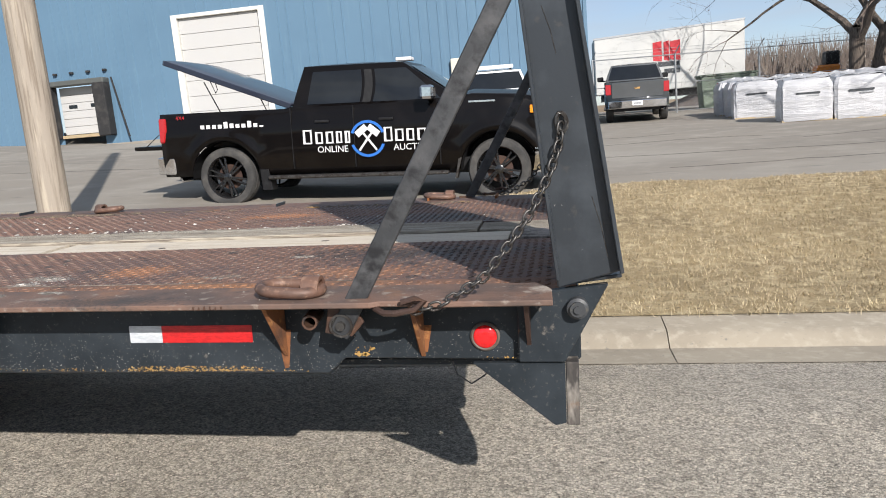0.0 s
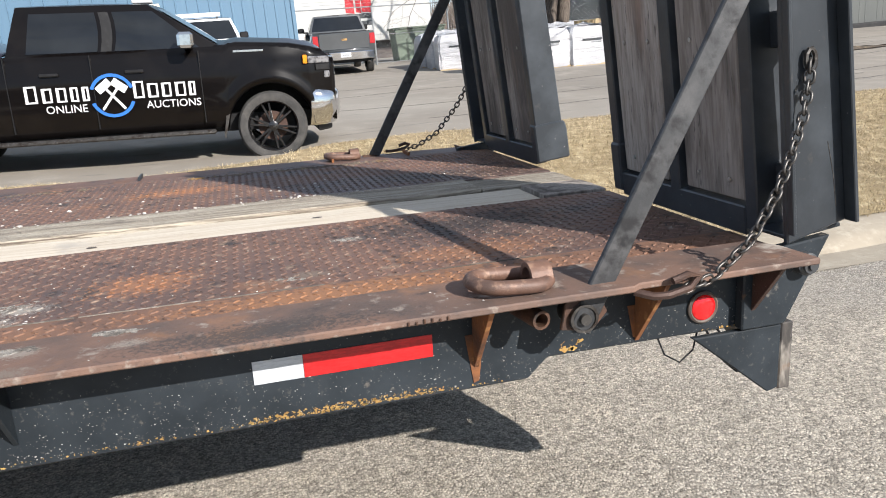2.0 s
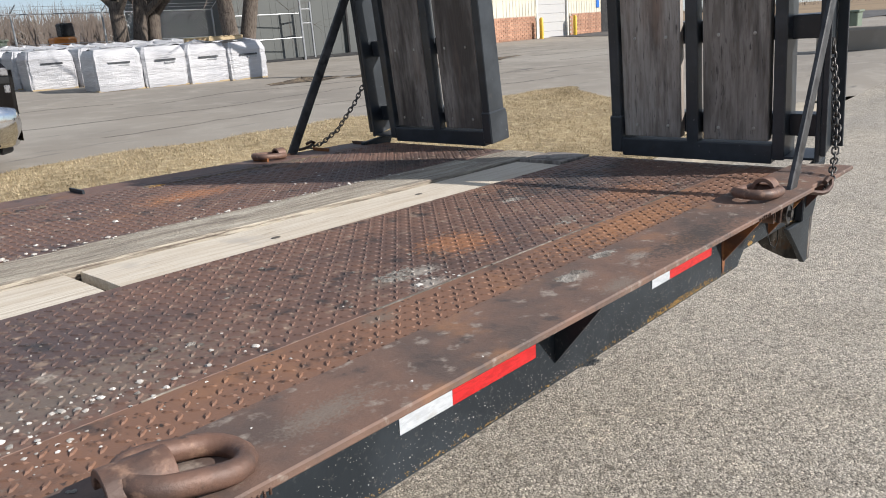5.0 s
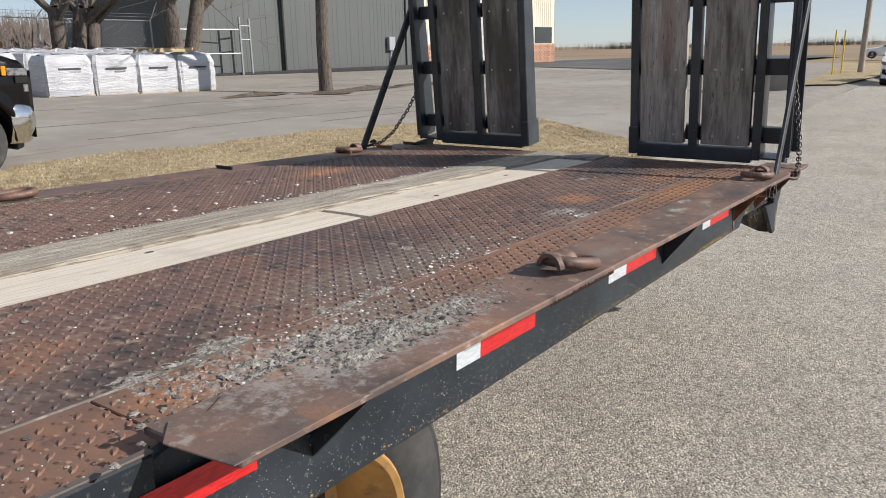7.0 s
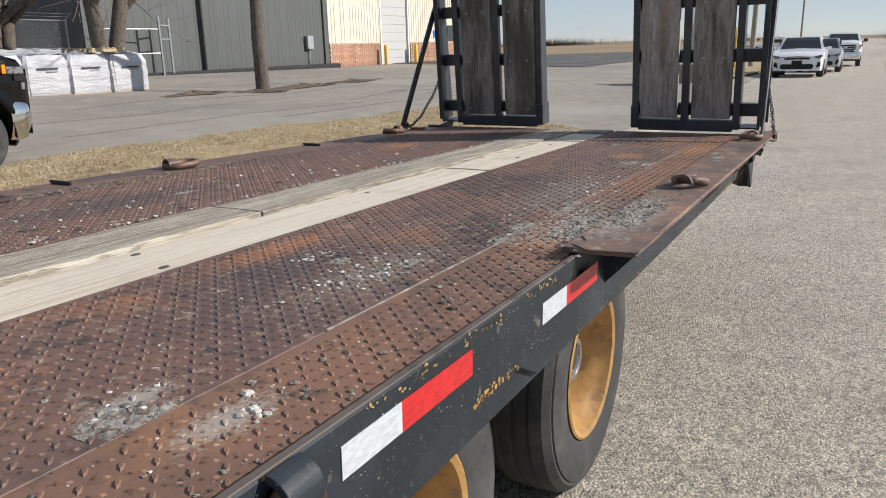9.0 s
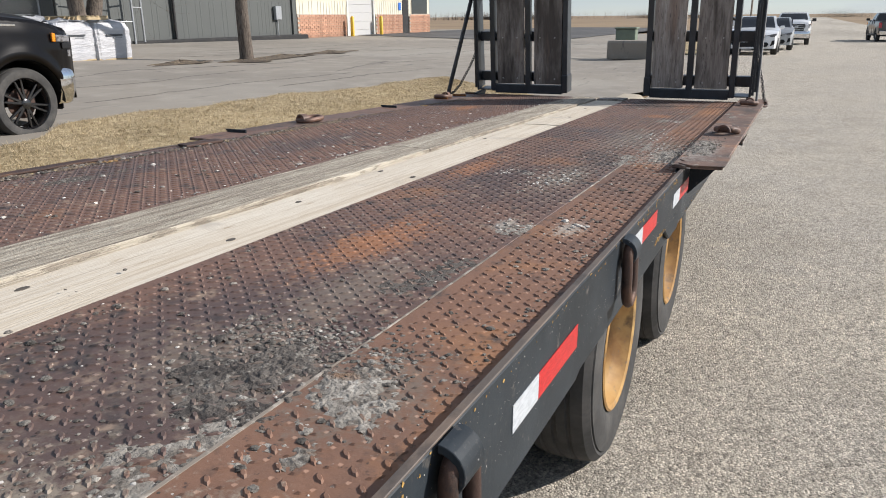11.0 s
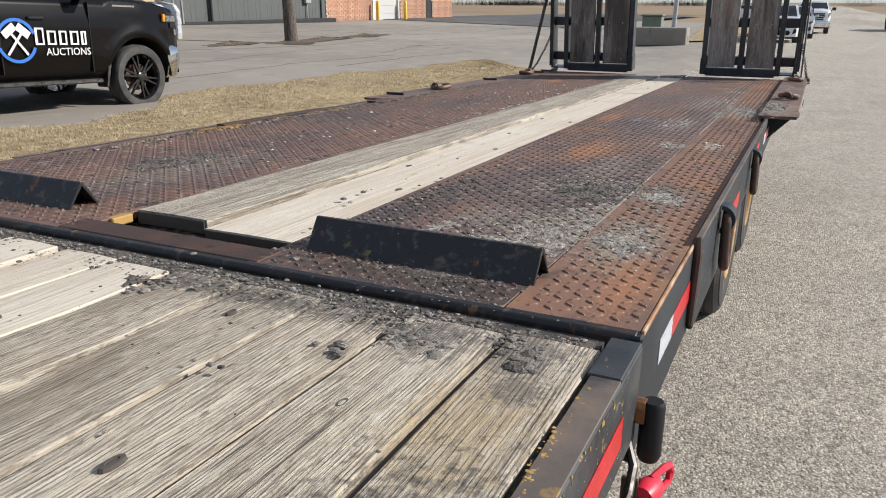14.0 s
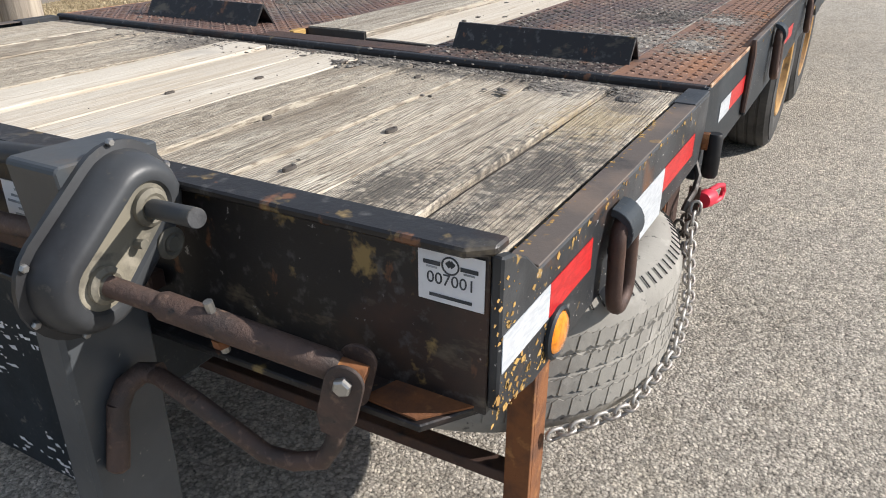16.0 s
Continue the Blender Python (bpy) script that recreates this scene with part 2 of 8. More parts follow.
def lathe(profile, m, segments=32, bm=None, closed=False):
    """Points (radius, height) turned round the z axis and moved by m."""
    made = bmesh.new()
    rings = [[made.verts.new((r * math.cos(a), r * math.sin(a), h)) for a in (2 * math.pi * k / segments for k in range(segments))] for r, h in profile]
    pairs = list(zip(rings, rings[1:])) + ([(rings[-1], rings[0])] if closed else [])
    for a, b in pairs:
        for k in range(segments):
            made.faces.new((a[k], a[(k + 1) % segments], b[(k + 1) % segments], b[k]))
    if not closed:
        for ring in (rings[0], rings[-1]):
            if (ring[0].co - ring[1].co).length > 1e-5:
                made.faces.new(ring)
    bmesh.ops.transform(made, matrix=m, verts=made.verts)
    return join(bm, made)


def turned(at, way, spin=0):
    """A frame at a place whose z points along way."""
    return Matrix.Translation(at) @ Vector(way).to_track_quat("Z", "Y").to_matrix().to_4x4() @ Matrix.Rotation(spin, 4, "Z")


def arc(cx, cy, r, a0, a1, n):
    return [(cx + r * math.cos(radians(a0 + (a1 - a0) * k / n)), cy + r * math.sin(radians(a0 + (a1 - a0) * k / n))) for k in range(n + 1)]


def sheet(rows, bm=None):
    """A surface through rows of points."""
    made = bmesh.new()
    grid = [[made.verts.new(p) for p in row] for row in rows]
    for a, b in zip(grid, grid[1:]):
        for k in range(len(a) - 1):
            made.faces.new((a[k], a[k + 1], b[k + 1], b[k]))
    return join(bm, made)


def words(text, size, m, extrude=0.001):
    """Letters of the built-in font as a bmesh: m carries the text's x (along) and y (up)."""
    curve = bpy.data.curves.new("letters", "FONT")
    curve.body, curve.size, curve.extrude, curve.align_x, curve.resolution_u = text, size, extrude, "CENTER", 3
    ob = bpy.data.objects.new("letters", curve)
    scene.collection.objects.link(ob)
    mesh = bpy.data.meshes.new_from_object(ob.evaluated_get(bpy.context.evaluated_depsgraph_get()))
    bm = bmesh.new()
    bm.from_mesh(mesh)
    bmesh.ops.transform(bm, matrix=m, verts=bm.verts)
    bpy.data.objects.remove(ob)
    bpy.data.meshes.remove(mesh)
    bpy.data.curves.remove(curve)
    return bm


def facing(at, right, up):
    """A frame whose x is right and y is up, for writing on a face."""
    x, y = Vector(right).normalized(), Vector(up).normalized()
    z = x.cross(y)
    return Matrix((( x.x, y.x, z.x, at[0]), (x.y, y.y, z.y, at[1]), (x.z, y.z, z.z, at[2]), (0, 0, 0, 1)))


def chain(points, size, wire, count):
    """Links of a chain along a path: list of frames, and the mesh of one link."""
    path = [Vector(p) for p in points]
    lengths = [0.0]
    for a, b in zip(path, path[1:]):
        lengths.append(lengths[-1] + (b - a).length)

    def along(s):
        for i in range(len(path) - 1):
            if s <= lengths[i + 1] or i == len(path) - 2:
                return path[i].lerp(path[i + 1], (s - lengths[i]) / (lengths[i + 1] - lengths[i]))

    frames = []
    for k in range(count):
        s = lengths[-1] * (k + 0.5) / count
        way = (along(min(s + 0.01, lengths[-1])) - along(max(s - 0.01, 0))).normalized()
        side = way.cross(Vector((0, 0, 1)))
        side = (side if side.length > 0.05 else Vector((1, 0, 0))).normalized()
        lift = side.cross(way)
        if k % 2:
            side, lift = lift, -side
        at = along(s)
        frames.append(Matrix(((way.x, side.x, lift.x, at.x), (way.y, side.y, lift.y, at.y), (way.z, side.z, lift.z, at.z), (0, 0, 0, 1))))
    a, b = size * 0.5, size * 0.32
    oval = [(a - b + b * math.cos(t), b * math.sin(t), 0) for t in (math.pi * k / 5 - math.pi / 2 for k in range(6))]
    oval += [(-a + b + b * math.cos(t), b * math.sin(t), 0) for t in (math.pi * k / 5 + math.pi / 2 for k in range(6))]
    return frames, tube(oval, wire, 6, True)


def hang_chain(name, parent, points, size, wire, material):
    length = sum((Vector(b) - Vector(a)).length for a, b in zip(points, points[1:]))
    points = [(place_x(p[0]), place_y(p[1]), p[2]) for p in points]
    frames, link_bm = chain(points, size, wire, max(2, round(length / (size - 2.2 * wire))))
    origin = ORIGIN[parent]
    whole = None
    mesh = bpy.data.meshes.new(name)
    for f in link_bm.faces:
        f.smooth = True
    link_bm.to_mesh(mesh)
    link_bm.free()
    mesh.materials.append(material)
    for f in frames:
        ob = new(name, mesh)
        ob.parent = parent
        ob.matrix_basis = Matrix.Translation(-origin) @ f

# ---- materials ----
M = {}
M["asphalt"] = mat("worn_asphalt", (0.465, 0.422, 0.362), [((0.55, 0.49, 0.40), 0.35, 0.40, 0.7), ((0.40, 0.355, 0.29), 1.3, 0.50, 0.72), ((0.56, 0.50, 0.41), 3.5, 0.54, 0.70), ((0.375, 0.335, 0.275), 9, 0.55, 0.70), ((0.34, 0.305, 0.255), 30, 0.50, 0.64), ((0.37, 0.335, 0.28), 0.12, 0.5, 0.62, (0.15, 1, 1)), ((0.165, 0.148, 0.126), 62, 0.61, 0.68), ((0.165, 0.150, 0.130), 170, 0.58, 0.65), ((0.70, 0.64, 0.55), 120, 0.62, 0.68)], rough=0.92, spec=0.3, bump=(180, 1.0, 0.006), stones=(105, 0.40, 0.005))
M["concrete"] = mat("old_concrete", (0.268, 0.235, 0.193), [((0.205, 0.180, 0.150), 0.22, 0.42, 0.68), ((0.36, 0.325, 0.275), 1.6, 0.50, 0.75), ((0.33, 0.30, 0.255), 0.10, 0.50, 0.62), ((0.13, 0.118, 0.105), 2.2, 0.61, 0.70, (0.35, 1.8, 1)), ((0.25, 0.232, 0.207), 60, 0.45, 0.65), ((0.09, 0.082, 0.075), 0.7, 0.66, 0.72, (0.25, 1.5, 1))], rough=0.92, bump=(40, 0.4, 0.004))
M["kerb"] = mat("kerb_concrete", (0.33, 0.288, 0.225), [((0.26, 0.225, 0.175), 1.8, 0.45, 0.7), ((0.39, 0.345, 0.275), 14, 0.5, 0.7), ((0.2, 0.185, 0.16), 30, 0.62, 0.75)], rough=0.9, bump=(60, 0.4, 0.004), vary=0.08)
M["grass"] = mat("dormant_grass_soil", (0.36, 0.275, 0.15), [((0.25, 0.19, 0.105), 0.7, 0.42, 0.65), ((0.54, 0.44, 0.27), 8, 0.48, 0.7), ((0.16, 0.12, 0.075), 26, 0.58, 0.7)], rough=1.0, bump=(55, 1.0, 0.02))
M["field"] = mat("brown_field", (0.22, 0.15, 0.085), [((0.30, 0.215, 0.125), 0.02, 0.4, 0.65), ((0.13, 0.10, 0.065), 0.15, 0.55, 0.75)], rough=1.0)
M["dark_asphalt"] = mat("dark_parking_asphalt", (0.075, 0.072, 0.07), [((0.13, 0.125, 0.12), 0.3, 0.45, 0.7), ((0.05, 0.05, 0.05), 40, 0.5, 0.7)], rough=0.9)
M["deck"] = mat("rusty_tread_plate", (0.170, 0.098, 0.073), [((0.100, 0.066, 0.058), 1.6, 0.43, 0.62, (0.6, 1.4, 1), 0.48), ((0.245, 0.125, 0.070), 2.4, 0.58, 0.74, None, 0.85), ((0.048, 0.039, 0.035), 1.1, 0.60, 0.71, (0.5, 1.2, 1), 0.48), ((0.045, 0.037, 0.035), 12, 0.56, 0.68), ((0.26, 0.19, 0.145), 26, 0.57, 0.70, None, 0.8), ((0.40, 0.35, 0.30), 90, 0.655, 0.72, None, 0.9), ((0.030, 0.026, 0.025), 70, 0.62, 0.70), ((0.38, 0.335, 0.29), 8, 0.69, 0.76, None, 0.9)], rough=0.60, spec=0.5, metal=0.1, bump=(60, 0.5, 0.003),
                spots=[((0.33, 0.15, 0.072), (2.85, -0.77, 0.822), (0.128, 0.098, 0.2)), ((0.36, 0.33, 0.29), (2.55, -0.88, 0.822), (0.060, 0.034, 0.2)), ((0.36, 0.33, 0.29), (2.49, -0.97, 0.822), (0.053, 0.034, 0.2)), ((0.185, 0.145, 0.115), (2.42, -0.87, 0.822), (0.060, 0.030, 0.2)), ((0.36, 0.33, 0.29), (3.45, -0.54, 0.822), (0.053, 0.026, 0.2)), ((0.185, 0.145, 0.115), (3.30, -0.89, 0.822), (0.053, 0.030, 0.2)), ((0.27, 0.135, 0.075), (3.75, -0.86, 0.822), (0.225, 0.090, 0.2)), ((0.33, 0.15, 0.072), (0.07, -0.44, 0.822), (0.262, 0.068, 0.2)), ((0.185, 0.145, 0.115), (-0.05, -0.85, 0.822), (0.300, 0.090, 0.2)), ((0.185, 0.145, 0.115), (1.40, -0.85, 0.822), (0.450, 0.112, 0.2)), ((0.185, 0.145, 0.115), (-2.15, -0.85, 0.822), (0.165, 0.195, 0.2)), ((0.30, 0.255, 0.20), (-2.67, -0.91, 0.822), (0.180, 0.120, 0.2)), ((0.185, 0.145, 0.115), (-2.60, -0.71, 0.822), (0.150, 0.090, 0.2)), ((0.33, 0.15, 0.072), (-1.37, -0.66, 0.822), (0.285, 0.090, 0.2)), ((0.185, 0.145, 0.115), (-1.74, -0.82, 0.822), (0.225, 0.090, 0.2)), ((0.36, 0.33, 0.29), (-1.00, -0.92, 0.822), (0.075, 0.030, 0.2)), ((0.05, 0.041, 0.037), (-2.70, -0.46, 0.822), (0.562, 0.090, 0.2)), ((0.05, 0.041, 0.037), (-3.20, -0.76, 0.822), (0.120, 0.338, 0.2)), ((0.185, 0.145, 0.115), (-2.50, 0.54, 0.822), (0.375, 0.150, 0.2)), ((0.33, 0.15, 0.072), (2.86, 0.77, 0.822), (0.188, 0.090, 0.2)), ((0.03,0.027,0.027), (3.80, -0.51, 0.822), (0.375, 0.150, 0.2))])
M["strip"] = mat("rusty_edge_strip", (0.215, 0.116, 0.076), [((0.140, 0.083, 0.062), 2.2, 0.45, 0.64), ((0.30, 0.15, 0.076), 3.5, 0.54, 0.72, None, 0.9), ((0.075, 0.053, 0.045), 12, 0.58, 0.70), ((0.05, 0.038, 0.034), 60, 0.62, 0.70), ((0.40, 0.35, 0.30), 80, 0.66, 0.73), ((0.40, 0.35, 0.30), 7, 0.70, 0.78)], rough=0.66, metal=0.1, bump=(70, 0.5, 0.003),
                 spots=[((0.36, 0.33, 0.29), (0.75, -1.15, 0.822), (0.225, 0.090, 0.2)), ((0.185, 0.145, 0.115), (1.10, -1.09, 0.822), (0.225, 0.060, 0.2)), ((0.30, 0.255, 0.20), (-2.70, -1.11, 0.822), (0.195, 0.083, 0.2)), ((0.185, 0.145, 0.115), (-2.15, -1.11, 0.822), (0.135, 0.090, 0.2)), ((0.36, 0.33, 0.29), (-0.97, -1.11, 0.822), (0.090, 0.038, 0.2)), ((0.32, 0.15, 0.075), (-3.05, -1.19, 0.822), (0.188, 0.045, 0.2)), ((0.185, 0.145, 0.115), (2.22, -1.05, 0.822), (0.045, 0.030, 0.2)), ((0.33, 0.16, 0.078), (3.35, -1.09, 0.822), (0.375, 0.090, 0.2))])
M["flange"] = mat("rusty_flange_steel", (0.19, 0.115, 0.085), [((0.115, 0.082, 0.069), 4, 0.45, 0.62), ((0.29, 0.15, 0.08), 5, 0.56, 0.70), ((0.08, 0.06, 0.052), 3, 0.58, 0.68, (0.6, 1.3, 1)), ((0.30, 0.25, 0.21), 26, 0.58, 0.70), ((0.40, 0.35, 0.30), 9, 0.65, 0.73, (0.7, 1, 1)), ((0.07, 0.055, 0.05), 16, 0.62, 0.74)], rough=0.68, metal=0.1, bump=(80, 0.5, 0.003),
                  spots=[((0.30, 0.26, 0.22), (2.66, -1.31, 0.857), (0.035, 0.025, 0.2)), ((0.30, 0.26, 0.22), (2.88, -1.34, 0.857), (0.04, 0.02, 0.2)), ((0.20, 0.165, 0.135), (2.64, -1.41, 0.857), (0.06, 0.025, 0.2)), ((0.30,0.28,0.255), (0.82, -1.29, 0.857), (0.32, 0.085, 0.2)), ((0.05,0.045,0.042), (3.15, -1.38, 0.857), (0.22, 0.05, 0.2)), ((0.20, 0.165, 0.135), (1.80, -1.35, 0.857), (0.08, 0.03, 0.2))])
M["black"] = mat("chipped_black_paint", (0.017, 0.022, 0.027), [((0.034, 0.042, 0.050), 3.5, 0.45, 0.7), ((0.12, 0.11, 0.10), 22, 0.65, 0.71), ((0.22, 0.10, 0.04), 6, 0.71, 0.78), ((0.35, 0.34, 0.33), 75, 0.715, 0.75), ((0.07, 0.07, 0.07), 90, 0.60, 0.71)], rough=0.48, spec=0.25, bump=(50, 0.25, 0.002))
M["ramp_black"] = mat("black_ramp_paint", (0.026, 0.031, 0.037), [((0.052, 0.061, 0.071), 5, 0.45, 0.7), ((0.30, 0.29, 0.28), 60, 0.70, 0.75), ((0.05, 0.05, 0.05), 26, 0.62, 0.72)], rough=0.34, spec=0.5, bump=(45, 0.2, 0.002))
M["frontbeam"] = mat("grimy_black_beam", (0.013, 0.012, 0.013), [((0.080, 0.042, 0.028), 3.2, 0.55, 0.72, None, 0.8), ((0.12, 0.10, 0.07), 9, 0.60, 0.70, (1, 1, 2)), ((0.17, 0.075, 0.035), 22, 0.63, 0.70, (1, 1, 0.6)), ((0.26, 0.18, 0.07), 16, 0.64, 0.72), ((0.34, 0.33, 0.32), 60, 0.68, 0.74), ((0.08, 0.077, 0.074), 40, 0.58, 0.72), ((0.22, 0.21, 0.20), 7, 0.72, 0.78, (1, 1, 3))], rough=0.42, bump=(35, 0.4, 0.003))
M["footend"] = mat("scraped_foot_steel", (0.16, 0.14, 0.12), [((0.05, 0.045, 0.042), 9, 0.45, 0.6, (1, 1, 0.4)), ((0.36, 0.33, 0.29), 14, 0.55, 0.68, (1, 1, 0.3)), ((0.20, 0.10, 0.05), 8, 0.60, 0.72)], rough=0.7, metal=0.2, bump=(60, 0.5, 0.002))
M["rust"] = mat("bare_rust", (0.22, 0.085, 0.03), [((0.10, 0.045, 0.025), 14, 0.45, 0.65), ((0.35, 0.16, 0.055), 30, 0.58, 0.7)], rough=0.9, bump=(90, 0.6, 0.003))
M["darkrust"] = mat("dark_rusted_steel", (0.075, 0.045, 0.036), [((0.14, 0.07, 0.04), 10, 0.5, 0.7), ((0.03, 0.025, 0.024), 20, 0.55, 0.7), ((0.22, 0.18, 0.15), 60, 0.66, 0.76)], rough=0.6, metal=0.4, bump=(120, 0.6, 0.002))
M["brace"] = mat("worn_brace_steel", (0.045, 0.047, 0.05), [((0.09, 0.09, 0.092), 8, 0.45, 0.65), ((0.02, 0.02, 0.022), 20, 0.5, 0.68)], rough=0.5, metal=0.3, bump=(70, 0.4, 0.002))
M["spare_chain"] = mat("zinc_chain", (0.42, 0.40, 0.37), [((0.18, 0.15, 0.13), 30, 0.5, 0.68)], rough=0.5, metal=0.6)
M["ringsteel"] = mat("brown_rusted_ring", (0.175, 0.098, 0.070), [((0.095, 0.06, 0.048), 12, 0.45, 0.65), ((0.29, 0.18, 0.125), 40, 0.56, 0.7), ((0.05, 0.04, 0.036), 25, 0.62, 0.74)], rough=0.55, metal=0.15, bump=(120, 0.6, 0.002))
M["railtop"] = mat("worn_rail_top", (0.105, 0.085, 0.072), [((0.17, 0.125, 0.095), 6, 0.48, 0.68), ((0.03, 0.027, 0.026), 9, 0.55, 0.7), ((0.33, 0.20, 0.06), 18, 0.66, 0.74)], rough=0.6, bump=(70, 0.4, 0.002))
M["frontrail"] = mat("worn_front_rail", (0.022, 0.024, 0.027), [((0.055, 0.058, 0.062), 5, 0.45, 0.65), ((0.13, 0.065, 0.035), 7, 0.57, 0.70, None, 0.8), ((0.32, 0.20, 0.06), 30, 0.655, 0.70), ((0.22, 0.215, 0.21), 22, 0.66, 0.73), ((0.45, 0.44, 0.43), 60, 0.69, 0.74)], rough=0.45, spec=0.35, bump=(45, 0.4, 0.002))
M["chain"] = mat("chain_steel", (0.10, 0.095, 0.09), [((0.045, 0.035, 0.03), 20, 0.45, 0.65), ((0.2, 0.19, 0.18), 45, 0.55, 0.7)], rough=0.45, metal=0.8)
M["bright"] = mat("zinc_steel", (0.45, 0.44, 0.42), [((0.25, 0.24, 0.23), 40, 0.5, 0.7)], rough=0.4, metal=0.9)
M["red"] = mat("red_reflective_tape", (0.58, 0.018, 0.020), [((0.42, 0.012, 0.014), 220, 0.45, 0.6, (0.2, 1, 1)), ((0.45, 0.01, 0.012), 60, 0.5, 0.7)], rough=0.35, bump=(400, 0.3, 0.001))
M["white"] = mat("white_reflective_tape", (0.55, 0.58, 0.61), [((0.44, 0.47, 0.50), 220, 0.45, 0.6, (0.2, 1, 1)), ((0.47, 0.49, 0.52), 45, 0.5, 0.72), ((0.4, 0.38, 0.35), 8, 0.66, 0.78)], rough=0.35, bump=(400, 0.3, 0.001))
M["redlens"] = mat("red_lamp_lens", (0.75, 0.012, 0.015), [((0.55, 0.008, 0.01), 90, 0.45, 0.65)], rough=0.15, coat=0.6)
M["amber"] = mat("amber_lens", (0.85, 0.28, 0.01), [((0.6, 0.17, 0.01), 90, 0.45, 0.65)], rough=0.15, coat=0.6)
GRAIN = (0.7, 22, 22)
M["newwood"] = mat("fresh_pine_plank", (0.60, 0.54, 0.45), [((0.52, 0.445, 0.345), 2.2, 0.46, 0.62, GRAIN), ((0.66, 0.61, 0.52), 1.0, 0.48, 0.7, (1, 6, 6)), ((0.38, 0.30, 0.21), 3.2, 0.64, 0.71, (1.6, 9, 9)), ((0.40, 0.37, 0.33), 3.0, 0.62, 0.76), ((0.45, 0.38, 0.30), 2.0, 0.58, 0.64, (0.5, 60, 60))], rough=0.75, bump=(3, 0.35, 0.004, GRAIN), vary=0.04, rings=(90, 14, (0.47, 0.385, 0.285), 0.45, (0.8, 5, 5), 0.001))
M["oldwood"] = mat("weathered_grey_plank", (0.40, 0.355, 0.285), [((0.27, 0.23, 0.18), 2.4, 0.47, 0.62, GRAIN), ((0.16, 0.13, 0.105), 2.2, 0.55, 0.61, (0.6, 65, 65)), ((0.50, 0.455, 0.375), 1.6, 0.50, 0.7, (1, 8, 8)), ((0.12, 0.10, 0.085), 2.2, 0.60, 0.72, (1.5, 3, 3)), ((0.27, 0.235, 0.19), 9, 0.55, 0.72, (0.5, 3, 3))], rough=0.85, bump=(3, 0.9, 0.010, GRAIN), vary=0.12, rings=(120, 18, (0.17, 0.14, 0.11), 0.6, (0.8, 5, 5), 0.003))
M["paledeck"] = mat("weathered_pale_deck_plank", (0.53, 0.46, 0.36), [((0.42, 0.36, 0.275), 2.6, 0.46, 0.62, (2.0, 22, 22)), ((0.62, 0.565, 0.465), 1.6, 0.52, 0.7, (1, 8, 8)), ((0.20, 0.17, 0.14), 1.8, 0.66, 0.76, (1.3, 3, 3)), ((0.20, 0.165, 0.125), 2.6, 0.58, 0.63, (5, 130, 130)), ((0.62, 0.57, 0.48), 2.5, 0.60, 0.66, (5, 130, 130)), ((0.30, 0.245, 0.18), 1.1, 0.54, 0.68, (1.5, 5, 5)), ((0.26, 0.21, 0.155), 30, 0.56, 0.68, (1, 3, 3)), ((0.10, 0.085, 0.07), 3.5, 0.63, 0.66, (0.5, 40, 40))], rough=0.85, bump=(3, 0.9, 0.010, GRAIN), vary=0.12, rings=(150, 20, (0.19, 0.155, 0.12), 0.58, (1.0, 4, 4), 0.003),
                    spots=[((0.42, 0.33, 0.20), (-3.68, -1.11, 0.81), (0.16, 0.09, 0.2)), ((0.05, 0.046, 0.044), (-4.02, -1.13, 0.81), (0.24, 0.11, 0.2)), ((0.06, 0.055, 0.05), (-4.22, -0.95, 0.81), (0.12, 0.07, 0.2)), ((0.14, 0.12, 0.10), (-3.55, -1.14, 0.81), (0.05, 0.05, 0.2)), ((0.17, 0.15, 0.13), (-3.44, -0.94, 0.81), (0.09, 0.07, 0.2)), ((0.17, 0.15, 0.13), (-3.42, -1.11, 0.81), (0.09, 0.06, 0.2)), ((0.05, 0.046, 0.044), (-4.28, -1.10, 0.81), (0.05, 0.03, 0.2)), ((0.17, 0.15, 0.13), (-3.43, 0.29, 0.81), (0.14, 0.3, 0.2)), ((0.10,0.09,0.08), (-3.40, -0.41, 0.81), (0.05, 0.6, 0.2))])
M["rampwood"] = mat("dark_grey_ramp_plank", (0.31, 0.275, 0.245), [((0.21, 0.18, 0.155), 2.4, 0.46, 0.60, (22, 22, 0.35)), ((0.40, 0.365, 0.33), 1.6, 0.53, 0.72, (6, 6, 0.5)), ((0.065, 0.053, 0.045), 1.6, 0.52, 0.66, (5, 5, 0.6)), ((0.09, 0.075, 0.065), 0.9, 0.52, 0.64, (3, 3, 0.9)), ((0.25, 0.175, 0.135), 1.4, 0.58, 0.75, (4, 4, 0.6)), ((0.10, 0.088, 0.08), 2.0, 0.60, 0.66, (60, 60, 0.3))], rough=0.8, bump=(3, 0.5, 0.004, (22, 22, 0.35)), vary=0.18, rings=(60, 14, (0.15, 0.125, 0.105), 0.22, (4, 4, 0.5), 0.001))
M["endwood"] = mat("black_stained_wood_end", (0.07, 0.06, 0.052), [((0.09, 0.075, 0.06), 20, 0.5, 0.7)], rough=0.8)
M["tyre"] = mat("dusty_tyre_rubber", (0.035, 0.034, 0.033), [((0.085, 0.08, 0.074), 6, 0.45, 0.7), ((0.05, 0.05, 0.05), 40, 0.5, 0.7)], rough=0.8, bump=(60, 0.3, 0.002))
